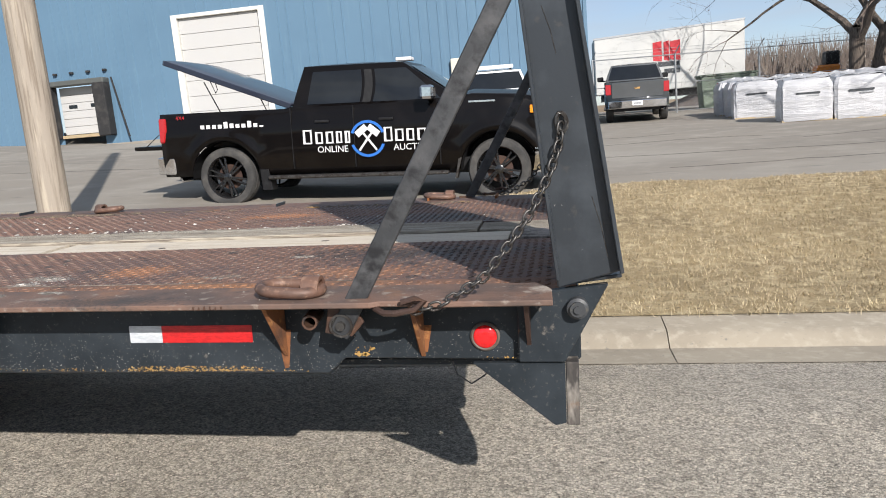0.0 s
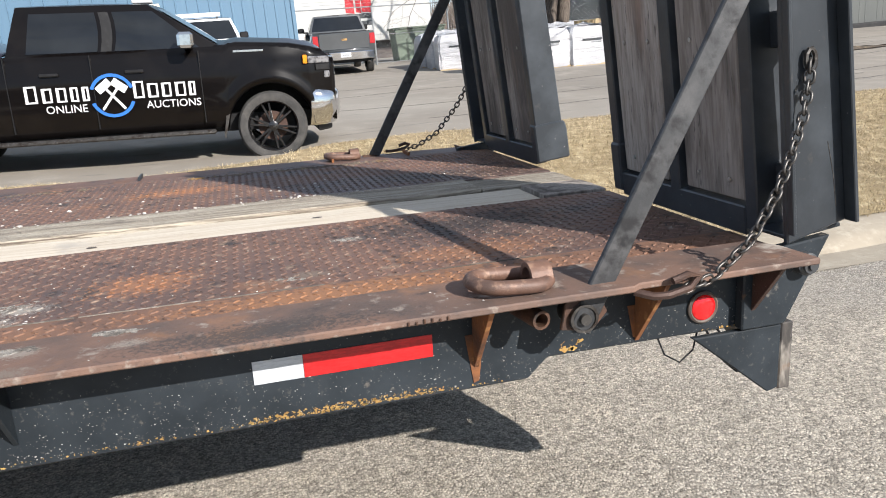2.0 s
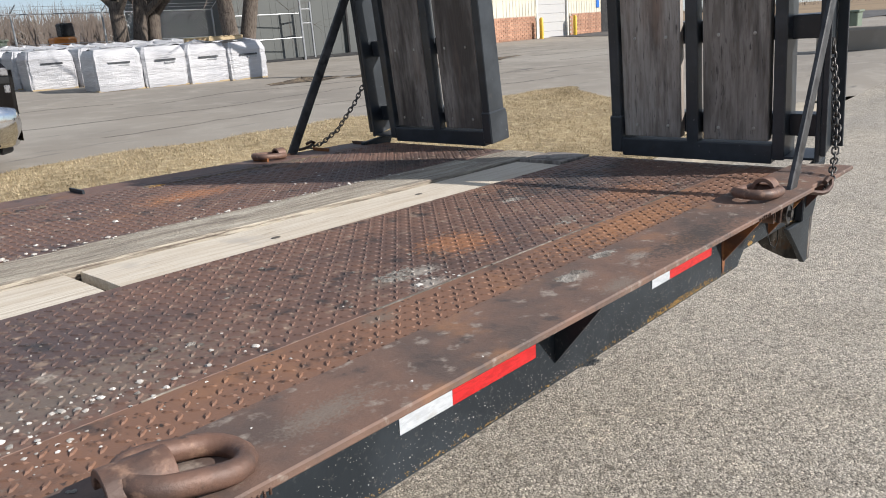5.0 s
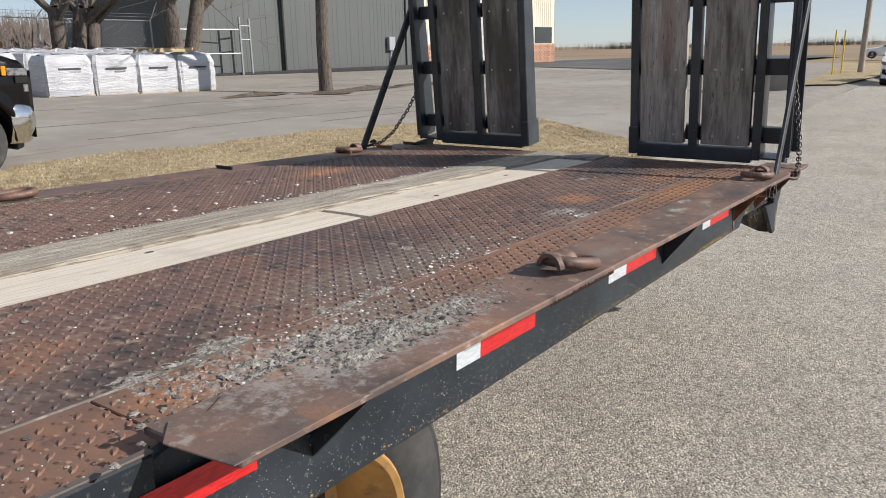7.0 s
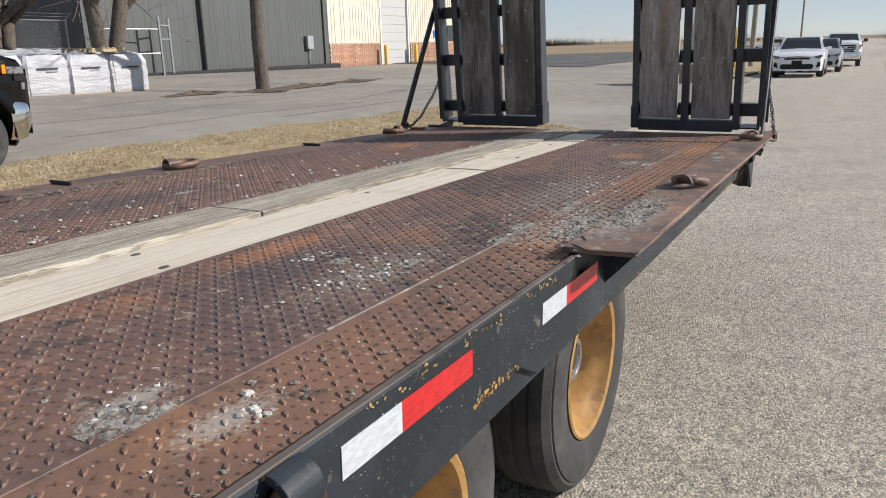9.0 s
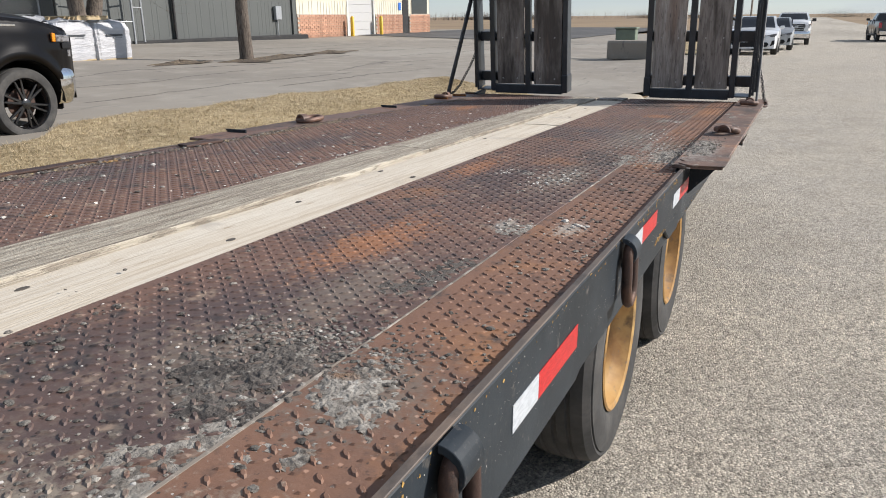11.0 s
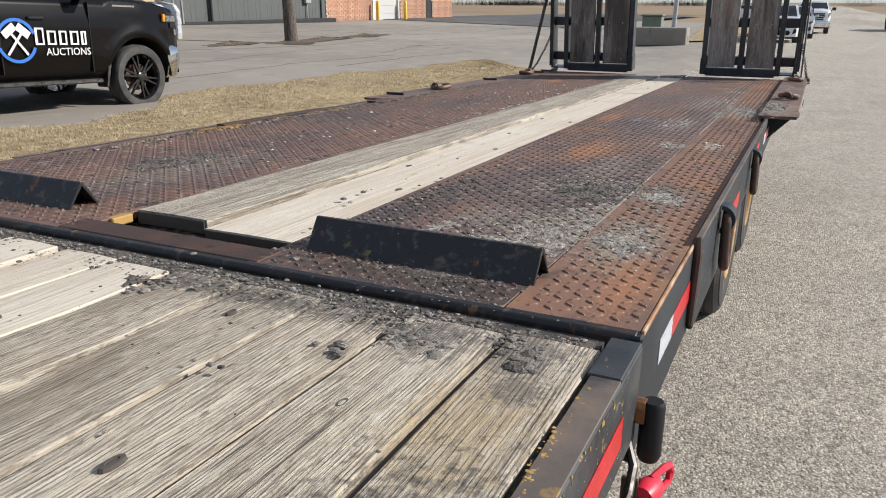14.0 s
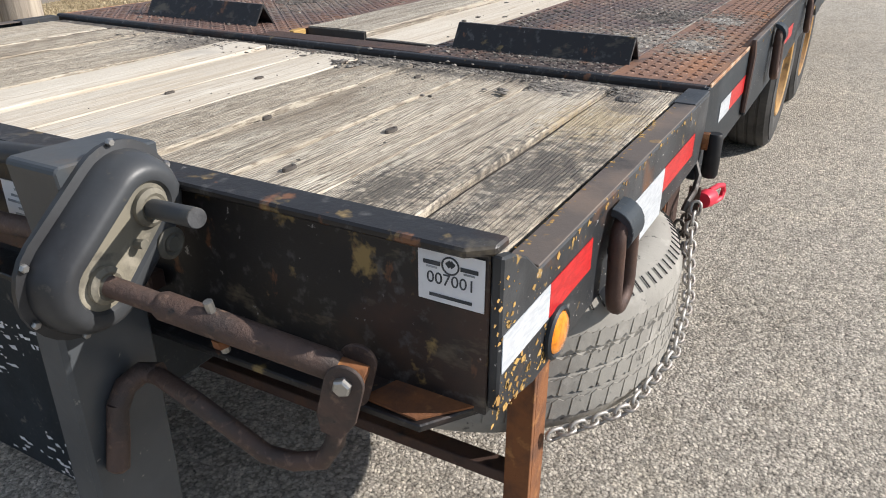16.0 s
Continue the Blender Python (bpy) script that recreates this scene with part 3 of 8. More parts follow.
M["rim"] = mat("yellow_wheel_paint", (0.46, 0.26, 0.085), [((0.27, 0.14, 0.045), 5, 0.44, 0.62), ((0.55, 0.36, 0.14), 3, 0.56, 0.70), ((0.10, 0.065, 0.04), 9, 0.56, 0.72), ((0.20, 0.17, 0.13), 40, 0.60, 0.72)], rough=0.45, bump=(30, 0.2, 0.002))
M["gravel"] = mat("dry_dirt_and_stones", (0.17, 0.145, 0.12), [((0.36, 0.33, 0.29), 30, 0.5, 0.68)], rough=0.95, island=0.55)
M["dirt"] = mat("dried_mud_crust", (0.215, 0.195, 0.17), [((0.09, 0.08, 0.07), 30, 0.45, 0.62), ((0.30, 0.28, 0.245), 50, 0.54, 0.7)], rough=0.9, bump=(90, 1.0, 0.006), island=0.6)
M["wornedge"] = mat("orange_worn_edge", (0.36, 0.18, 0.09), [((0.50, 0.36, 0.24), 14, 0.50, 0.66), ((0.17, 0.09, 0.055), 9, 0.52, 0.66)], rough=0.6, metal=0.2, bump=(90, 0.6, 0.002))
M["crust"] = mat("pale_mud_crust", (0.30, 0.275, 0.24), [((0.15, 0.13, 0.11), 22, 0.45, 0.60), ((0.46, 0.43, 0.385), 45, 0.54, 0.68), ((0.09, 0.08, 0.07), 60, 0.58, 0.68), ((0.24, 0.15, 0.095), 12, 0.58, 0.70)], rough=0.95, bump=(120, 1.0, 0.006))
M["darkcrust"] = mat("dark_mud_crust", (0.115, 0.10, 0.088), [((0.055, 0.047, 0.042), 25, 0.45, 0.60), ((0.26, 0.24, 0.21), 60, 0.56, 0.68), ((0.16, 0.09, 0.06), 14, 0.58, 0.70)], rough=0.95, bump=(110, 1.0, 0.006))
M["edgedirt"] = mat("dirt_and_old_paint_on_the_edge", (0.15, 0.115, 0.085), [((0.36, 0.20, 0.06), 3.5, 0.54, 0.64), ((0.07, 0.055, 0.045), 20, 0.48, 0.62), ((0.40, 0.31, 0.18), 30, 0.57, 0.68)], rough=0.95, bump=(100, 1.0, 0.006))
M["redplastic"] = mat("red_plastic", (0.70, 0.03, 0.06), [((0.55, 0.02, 0.04), 20, 0.5, 0.7)], rough=0.4)
M["gearbox"] = mat("painted_gearbox", (0.045, 0.048, 0.052), [((0.02, 0.02, 0.022), 5, 0.45, 0.65), ((0.16, 0.14, 0.105), 4, 0.60, 0.76), ((0.10, 0.09, 0.07), 40, 0.62, 0.74)], rough=0.45, bump=(40, 0.2, 0.002))
M["gearface"] = mat("dusty_gearbox_face", (0.20, 0.18, 0.135), [((0.09, 0.085, 0.07), 8, 0.45, 0.65), ((0.30, 0.27, 0.21), 25, 0.55, 0.7), ((0.03, 0.03, 0.03), 14, 0.64, 0.75)], rough=0.75, bump=(60, 0.4, 0.002))
# vehicles
M["truckpaint"] = mat("black_truck_paint", (0.004, 0.0032, 0.0032), [((0.008, 0.0065, 0.006), 2.2, 0.5, 0.75)], rough=0.30, coat=0.32, spec=0.10)
M["greypaint"] = mat("grey_truck_paint", (0.065, 0.07, 0.074), [((0.08, 0.085, 0.09), 2, 0.5, 0.75)], rough=0.3, coat=0.8)
M["whitepaint"] = mat("white_car_paint", (0.78, 0.79, 0.80), [((0.70, 0.71, 0.72), 2, 0.5, 0.75)], rough=0.3, coat=0.7)
M["bluecover"] = mat("dark_bed_cover_paint", (0.020, 0.024, 0.040), [((0.03, 0.036, 0.055), 1.5, 0.5, 0.75)], rough=0.28, coat=0.45, spec=0.3)
M["plastic"] = mat("black_plastic_trim", (0.010, 0.010, 0.011), [((0.018, 0.018, 0.019), 20, 0.5, 0.7)], rough=0.55, spec=0.3)
M["darkglass"] = mat("tinted_window_glass", (0.008, 0.009, 0.010), [((0.014, 0.016, 0.018), 1.5, 0.45, 0.7)], rough=0.04, coat=0.5)
M["chrome"] = mat("chrome", (0.72, 0.73, 0.75), [((0.6, 0.61, 0.63), 20, 0.5, 0.7)], rough=0.08, metal=1.0)
M["blackwheel"] = mat("gloss_black_wheel", (0.012, 0.012, 0.013), [((0.03, 0.03, 0.03), 30, 0.55, 0.7)], rough=0.25, coat=0.6)
M["letters"] = mat("white_vinyl", (0.75, 0.75, 0.76), [((0.66, 0.66, 0.68), 30, 0.5, 0.7)], rough=0.5)
M["bluevinyl"] = mat("blue_vinyl", (0.03, 0.16, 0.55), [((0.025, 0.13, 0.48), 30, 0.5, 0.7)], rough=0.4)
M["taillight"] = mat("red_tail_light", (0.42, 0.012, 0.018), [((0.3, 0.008, 0.012), 50, 0.5, 0.7)], rough=0.12, coat=0.8)
M["headlight"] = mat("headlight_lens", (0.20, 0.20, 0.21), [((0.06, 0.06, 0.065), 25, 0.45, 0.62)], rough=0.08, coat=0.8)
# buildings and surroundings
M["bluewall"] = mat("pale_blue_sheet_steel", (0.105, 0.19, 0.275), [((0.093, 0.17, 0.25), 0.3, 0.45, 0.7), ((0.12, 0.21, 0.29), 2.0, 0.55, 0.75, (3, 3, 0.3))], rough=0.5)
M["greywall"] = mat("grey_green_sheet_steel", (0.088, 0.094, 0.089), [((0.077, 0.083, 0.080), 0.3, 0.45, 0.7), ((0.10, 0.106, 0.10), 1.5, 0.55, 0.75, (3, 3, 0.3))], rough=0.55)
M["creamwall"] = mat("cream_sheet_steel", (0.66, 0.62, 0.50), [((0.58, 0.54, 0.43), 0.4, 0.45, 0.7)], rough=0.55)
M["whitedoor"] = mat("white_door_paint", (0.48, 0.475, 0.465), [((0.49, 0.485, 0.465), 0.8, 0.45, 0.7), ((0.40, 0.385, 0.36), 3, 0.68, 0.78)], rough=0.55)
M["trim"] = mat("off_white_trim", (0.68, 0.67, 0.62), [((0.55, 0.53, 0.48), 3, 0.5, 0.72)], rough=0.6)
M["brick"] = mat("tan_red_brick", (0.42, 0.235, 0.155), [((0.34, 0.18, 0.12), 3, 0.45, 0.68), ((0.5, 0.31, 0.21), 18, 0.55, 0.7)], rough=0.9, vary=0.16, island=0.18)
M["mortar"] = mat("mortar", (0.46, 0.40, 0.33), [((0.38, 0.33, 0.28), 20, 0.45, 0.7)], rough=0.95)
M["darkpad"] = mat("black_dock_pad", (0.02, 0.02, 0.021), [((0.045, 0.042, 0.04), 4, 0.5, 0.7)], rough=0.85)
M["yellow"] = mat("yellow_bollard_paint", (0.72, 0.46, 0.03), [((0.55, 0.34, 0.03), 8, 0.5, 0.7)], rough=0.5)
M["bag"] = mat("white_woven_bag", (0.48, 0.48, 0.495), [((0.41, 0.415, 0.44), 2, 0.5, 0.72), ((0.56, 0.56, 0.575), 4, 0.5, 0.7, (0.6, 0.6, 4)), ((0.36, 0.37, 0.40), 3, 0.62, 0.76, (1, 1, 3))], rough=0.42, bump=(3.2, 0.8, 0.05, (0.8, 0.8, 3.6)), vary=0.06)
M["print"] = mat("dark_printing", (0.04, 0.045, 0.05), [((0.09, 0.09, 0.1), 30, 0.5, 0.7)], rough=0.7)
M["greyprint"] = mat("faded_printing", (0.25, 0.26, 0.27), [((0.45, 0.46, 0.47), 30, 0.45, 0.65)], rough=0.7)
M["bark"] = mat("grey_brown_bark", (0.135, 0.110, 0.090), [((0.055, 0.042, 0.033), 7, 0.46, 0.62, (4, 4, 0.7)), ((0.20, 0.16, 0.125), 16, 0.56, 0.7, (3, 3, 0.8))], rough=0.95, bump=(9, 1.0, 0.03, (4, 4, 0.7)))
M["twig"] = mat("bare_twigs", (0.13, 0.10, 0.085), [((0.08, 0.06, 0.05), 2, 0.45, 0.65)], rough=0.95)
M["pole"] = mat("weathered_pole_wood", (0.33, 0.285, 0.235), [((0.22, 0.18, 0.14), 2.2, 0.48, 0.62, (14, 14, 0.6)), ((0.46, 0.40, 0.32), 3, 0.52, 0.7, (6, 6, 0.5))], rough=0.9, bump=(4, 0.6, 0.008, (14, 14, 0.6)))
M["galv"] = mat("galvanised_pipe", (0.42, 0.43, 0.44), [((0.33, 0.34, 0.35), 10, 0.5, 0.7)], rough=0.45, metal=0.7)
M["signred"] = mat("red_painted_sign", (0.50, 0.02, 0.03), [((0.42, 0.02, 0.03), 3, 0.5, 0.7)], rough=0.5)
M["boxwhite"] = mat("white_box_trailer_paint", (0.52, 0.52, 0.505), [((0.55, 0.545, 0.52), 0.8, 0.45, 0.7)], rough=0.5)
M["green"] = mat("dull_green_paint", (0.16, 0.20, 0.15), [((0.11, 0.14, 0.11), 2, 0.45, 0.7)], rough=0.7)
M["orange"] = mat("orange_machine_paint", (0.62, 0.20, 0.02), [((0.45, 0.14, 0.02), 4, 0.5, 0.7)], rough=0.5)
M["pallet"] = mat("pallet_wood", (0.46, 0.36, 0.22), [((0.33, 0.25, 0.15), 4, 0.45, 0.65, (1, 8, 8))], rough=0.85, vary=0.15)
M["hill"] = mat("distant_brush", (0.125, 0.10, 0.085), [((0.19, 0.155, 0.125), 0.5, 0.45, 0.7), ((0.075, 0.065, 0.06), 1.5, 0.5, 0.7)], rough=1.0)
M["straw"] = mat("dead_grass_straw", (0.53, 0.43, 0.28), [((0.33, 0.26, 0.155), 0.9, 0.42, 0.62), ((0.58, 0.48, 0.30), 5, 0.55, 0.7)], rough=0.9, island=0.4)

M["flake"] = mat("old_yellow_paint_flakes", (0.40, 0.25, 0.075), [((0.36, 0.19, 0.05), 40, 0.45, 0.65)], rough=0.7, island=0.3)
M["pebble"] = mat("pale_pebbles", (0.42, 0.395, 0.36), [((0.60, 0.58, 0.55), 30, 0.5, 0.68), ((0.25, 0.225, 0.20), 40, 0.56, 0.7)], rough=0.9, island=0.5)
M["spareside"] = mat("sun_bleached_tyre", (0.29, 0.275, 0.245), [((0.21, 0.198, 0.178), 6, 0.45, 0.68), ((0.37, 0.35, 0.315), 18, 0.55, 0.7), ((0.09, 0.085, 0.078), 45, 0.62, 0.70)], rough=0.9, bump=(60, 0.4, 0.003))
M["leg"] = mat("blue_black_leg_paint", (0.050, 0.057, 0.064), [((0.085, 0.092, 0.098), 3, 0.45, 0.7), ((0.10, 0.085, 0.07), 7, 0.58, 0.74), ((0.09, 0.05, 0.03), 14, 0.62, 0.72), ((0.25, 0.24, 0.22), 60, 0.68, 0.73)], rough=0.35, bump=(40, 0.2, 0.002))
M["shaft"] = mat("brown_rusted_shaft", (0.10, 0.063, 0.050), [((0.055, 0.042, 0.038), 12, 0.45, 0.65), ((0.20, 0.13, 0.095), 60, 0.56, 0.70), ((0.03, 0.027, 0.026), 30, 0.62, 0.72)], rough=0.6, metal=0.2, bump=(90, 0.8, 0.003))
M["soil"] = mat("dark_leaf_litter", (0.10, 0.078, 0.058), [((0.20, 0.155, 0.10), 9, 0.5, 0.66), ((0.05, 0.04, 0.033), 4, 0.5, 0.68), ((0.32, 0.28, 0.23), 22, 0.64, 0.72)], rough=1.0, bump=(30, 1.0, 0.03))
M["crackfill"] = mat("crack_dirt", (0.11, 0.10, 0.09), [((0.06, 0.055, 0.05), 9, 0.45, 0.65)], rough=0.95)

# ---- ground ----
def ease(a, b, v):
    s = min(1.0, max(0.0, (v - a) / (b - a)))
    return s * s * (3 - 2 * s)


def kerb_line(x):
    """The y of the kerb's face."""
    return 4.86 + 0.03 * max(-4.0, min(3.0, x))


HILLS = [(-12.0, 0.36), (3.0, -0.09), (10.0, -0.06), (22.0, 0.05), (50.0, -0.35), (120.0, -0.5)]


def lane(x, y):
    """Height of the road."""
    z = HILLS[-1][1] if x > HILLS[-1][0] else HILLS[0][1]
    for (a, u), (b, v) in zip(HILLS, HILLS[1:]):
        if a <= x <= b:
            z = u + (v - u) * (x - a) / (b - a)
    return z - 0.12 * ease(-1.3, 0.0, y - kerb_line(x)) * ease(18, 10, x)


def yard(x, y):
    """Height of the yard behind the kerb."""
    z = max(-0.15, -0.025 - 0.011 * max(-45.0, min(32.0, x)) + 0.0285 * max(5.4, min(31.0, y)))
    z += 0.045 * max(0.0, min(30.0, -2.0 - x))
    return z + (-0.3 - z) * ease(45, 140, math.hypot(x, y))


def ground_z(x, y):
    d = y - kerb_line(x)
    if d <= 0.02:
        return lane(x, y)
    top = lane(x, kerb_line(x)) + 0.085
    s = ease(0.5, 4.5, d)
    return top * (1 - s) + yard(x, y) * s


def spaced(stops):
    values = []
    for a, b, step in stops:
        n = -step if step < 0 else max(1, round((b - a) / step))
        values += [a + (b - a) * k / n for k in range(n)]
    return values + [stops[-1][1]]


def terrain(name, xs, rows, lift, material, label, category, kind="structure"):
    """A sheet over the ground: rows(x) gives the y values."""
    bm = sheet([[(x, y, ground_z(x, y) + lift) for y in rows(x)] for x in xs])
    ob = part(name, bm, material, smooth=True, kind=kind)
    return tagged(ob, label, category, kind=kind)


WIDE = spaced([(-2500, -400, 300), (-400, -60, 40), (-60, -12, 6), (-12, 16, 0.8), (16, 60, 3), (60, 400, 40), (400, 2500, 300)])
terrain("ground", WIDE, lambda x: spaced([(-2500, -200, 300), (-200, -10, 30), (-10, 3, 2), (3, kerb_line(x), -4), (kerb_line(x) + 0.1, kerb_line(x) + 5, -10), (kerb_line(x) + 5, 40, -16), (40, 200, 20), (200, 2500, 300)]), -0.16, M["field"], "flat brown winter field reaching the horizon", "ground")
NEAR = spaced([(-60, -12, 6), (-12, 14, 0.7), (14, 60, 3), (60, 420, 30)])
terrain("road", NEAR, lambda x: spaced([(kerb_line(x) - 12.5, kerb_line(x) - 1.4, -9), (kerb_line(x) - 1.4, kerb_line(x), -7)]), 0.0, M["asphalt"], "worn light grey asphalt road with coarse stones", "road")
YARD_X = spaced([(-60, -12, 6), (-12, 14, 0.8), (14, 60, 2)])
terrain("pavement", YARD_X, lambda x: spaced([(kerb_line(x) + 0.42 * ease(11.0, 9.6, x), kerb_line(x) + 5, -9), (kerb_line(x) + 5, 60, -26)]), 0.0, M["concrete"], "old stained concrete yard", "pavement")


def verge(x):
    outer = 9.2 + 1.15 * ease(-2.5, 1.0, x) - 0.6 * ease(2.0, 9.0, x) + 0.12 * math.sin(x * 1.7) + 0.08 * math.sin(x * 4.1 + 1)
    inner = kerb_line(x) + 0.36
    inner += (outer - 0.05 - inner) * ease(7.4, 10.2, x)
    return spaced([(inner, outer, -16)])


terrain("grass_verge", spaced([(-60, -12, 4), (-12, 10.2, 0.3)]), verge, 0.02, M["grass"], "strip of dormant straw-coloured grass", "grass")


terrain("grass_island", spaced([(22.5, 60, 2.5)]), lambda x: spaced([(kerb_line(x) + 0.4, min(12.0, 6.8 + 0.10 * (x - 22.5)), -8)]), 0.05, M["grass"], "tan winter grass beyond the driveway", "grass")
terrain("parking_lot", spaced([(37, 95, 3)]), lambda x: spaced([(15.5, 29.0, -8)]), 0.03, M["dark_asphalt"], "dark asphalt parking lot", "parking lot")


def blades(name, x0, x1, count, tall, label):
    """Short dead grass, lying every way."""
    rng = random.Random(11)
    verts, faces = [], []
    while len(faces) < count:
        x = rng.uniform(x0, x1)
        rows = verge(x)
        y = rng.uniform(rows[0] - 0.02, rows[-1] + 0.05 * rng.random())
        z = ground_z(x, y) + 0.018
        for _ in range(5):
            bx, by = x + rng.gauss(0, 0.03), y + rng.gauss(0, 0.03)
            a, h = rng.uniform(0, 6.283), tall * rng.uniform(0.4, 1.2)
            lean = rng.uniform(0.3, 1.6) * h
            w = 0.0028
            k = len(verts)
            verts += [(bx - w * math.sin(a), by + w * math.cos(a), z), (bx + w * math.sin(a), by - w * math.cos(a), z), (bx + lean * math.cos(a), by + lean * math.sin(a), z + h)]
            faces.append((k, k + 1, k + 2))
    mesh = bpy.data.meshes.new(name)
    mesh.from_pydata(verts, [], faces)
    mesh.materials.append(M["straw"])
    return tagged(new(name, mesh), label, "grass", kind="stuff")


blades("dead_grass", -9, 10, 160000, 0.032, "short straw-coloured dead grass on the verge")

# ---- kerb ----
def make_kerb():
    kerb = thing("kerb", "pale concrete kerb with joints and cracks", "kerb", (0, 4.8, -0.1), kind="structure")
    x = -26.0
    while x < 9.0:
        x1 = x + 3.0
        rows = []
        for k in range(7):
            xx = x + 0.003 + (x1 - x - 0.006) * k / 6
            y, z = kerb_line(xx), lane(xx, kerb_line(xx))
            rows.append([(xx, y - 0.34, lane(xx, y - 0.34) + 0.006), (xx, y - 0.02, z + 0.008), (xx, y + 0.05, z + 0.06), (xx, y + 0.10, z + 0.085), (xx, y + 0.42, z + 0.10), (xx, y + 0.44, z + 0.085), (xx, y + 0.44, z - 0.2)])
        part("kerb_stone", sheet(rows), M["kerb"], kerb, smooth=True)
        x = x1


make_kerb()

# ---- the trailer ----
MID = 3.71                                   # its long axis lies along x at this y
DECK = 0.822
trailer = thing("equipment_trailer", "black tandem-axle equipment trailer with rusty tread-plate deck and raised ramps", "trailer", (-4.0, MID, 0.0), SLOPE)
DRAWN.add(trailer)


def far(y):
    return 2 * MID - y


def mirror(bm):
    bmesh.ops.scale(bm, verts=bm.verts, vec=(1, -1, 1))
    bmesh.ops.translate(bm, verts=bm.verts, vec=(0, 2 * MID, 0))
    bmesh.ops.reverse_faces(bm, faces=bm.faces)
    return bm


def both(name, make, material, label="", smooth=False, parent=None, drop=0.0):
    """One part on the street side and its twin on the other."""
    a = part(name, make(), material, parent or trailer, label, smooth)
    b = part(name, mirror(make()), material, parent or trailer, label, smooth)
    b.location.z -= drop
    return a, b


# side rails, outer plates and front section
both("side_rail", lambda: prism([(-7.30, 0.60), (-0.25, 0.61), (-0.20, 0.655), (0.42, 0.65), (0.42, 0.838), (-3.66, 0.838), (-3.72, 0.8215), (-7.284, 0.8215), (-7.284, 0.70)], 2.437, 2.462, "y", 0.004), M["black"], "chipped black steel side rail", drop=0.018)
both("rail_flange", lambda: box(-7.30, -0.25, 2.463, 2.54, 0.60, 0.612, 0.002), M["black"])
both("outer_plate", lambda: prism([(-6.64, 0.615), (-5.55, 0.62), (-5.35, 0.68), (-4.15, 0.68), (-4.02, 0.625), (-3.80, 0.625), (-3.72, 0.66), (-3.72, 0.838), (-6.64, 0.840)], 2.422, 2.4365, "y", 0.004), M["black"], "black outer plate over the wheels", drop=0.020)
both("rail_cap", lambda: box(-6.64, -3.72, 2.4225, 2.4368, 0.8385, 0.8425, 0.001), M["railtop"], "worn top edge of the outer plate", drop=0.020)
both("worn_edge", lambda: box(-7.262, -6.645, 2.4372, 2.4435, 0.8150, 0.8262, 0.0015), M["wornedge"], "bright orange worn edge of the rail", drop=0.006)
both("tail_bracket", lambda: prism([(0.30, 0.652), (0.425, 0.652), (0.545, 0.865), (0.30, 0.838)], 2.405, 2.436, "y", 0.004), M["black"], "black tapered ramp-hinge bracket")
both("rub_foot", lambda: prism([(0.17, 0.648), (0.425, 0.648), (0.425, 0.478), (0.395, 0.470)], 2.415, 2.434, "y", 0.003), M["black"], "black triangular drag foot")
both("foot_plate", lambda: prism([(2.416, 0.65), (2.76, 0.65), (2.60, 0.50), (2.50, 0.468), (2.416, 0.472)], 0.426, 0.462, "x", 0.003), M["footend"], "rust-streaked pale foot end")
both("hinge_pin", lambda: lathe([(0.028, -0.03), (0.028, 0.016), (0.020, 0.019), (0.020, 0.027), (0.010, 0.027), (0.010, 0.033), (0.0001, 0.033)], turned((0.462, 2.395, 0.806), (0, -1, 0)), 20), M["gearbox"], "greasy hinge pin", True)
part("tail_beam", box(0.40, 0.47, 2.47, far(2.47), 0.64, 0.80, 0.006), M["black"], trailer)
near_flange, far_flange = both("flange_plate", lambda: prism([(-3.68, 2.285), (-3.70, 2.44), (-3.70, 2.475), (0.36, 2.475), (0.395, 2.40), (0.40, 2.275), (0.06, 2.272), (0.04, 2.285), (-0.05, 2.285), (-0.07, 2.272)], 0.842, 0.857, "z", 0.003), M["flange"], "rust-brown flange plate with weld beads", drop=0.034)
far_flange.data.materials[0] = M["deck"]
both("gusset", lambda: prism([(2.436, 0.84), (2.295, 0.84), (2.436, 0.69)], -3.378, -3.366, "x", 0.001), M["black"], "black gusset")
for x in (-1.40, -0.375, 0.03, 0.33):
    both("gusset", lambda x=x: prism([(2.436, 0.84), (2.30, 0.84), (2.436, 0.66)], x - 0.006, x + 0.006, "x", 0.001), M["rust"] if x in (-0.375, 0.03) else M["black"] if x < -1 else M["darkrust"], "rusted gusset")
for x0, x1, z0, z1 in ((-0.395, -0.355, 0.625, 0.74), (0.008, 0.058, 0.67, 0.75)):
    part("rust_streak", prism([(x0 + 0.012, z0), (x1 - 0.015, z0 + 0.004), (x1, z1), (x0 - 0.004, z1)], 2.4345, 2.4365, "y"), M["rust"], trailer, "orange rust streak below a gusset")
part("flap_edge", prism([(-3.70, 2.275), (-3.72, 2.40), (-3.67, 2.452), (-3.61, 2.432), (-3.56, 2.46), (-3.51, 2.435), (-3.46, 2.44), (-3.43, 2.40), (-3.40, 2.35), (-3.42, 2.31), (-3.40, 2.275)], 0.8575, 0.860, "z", 0.001), M["flange"], trailer, "rust-brown doubling patch on the flange")
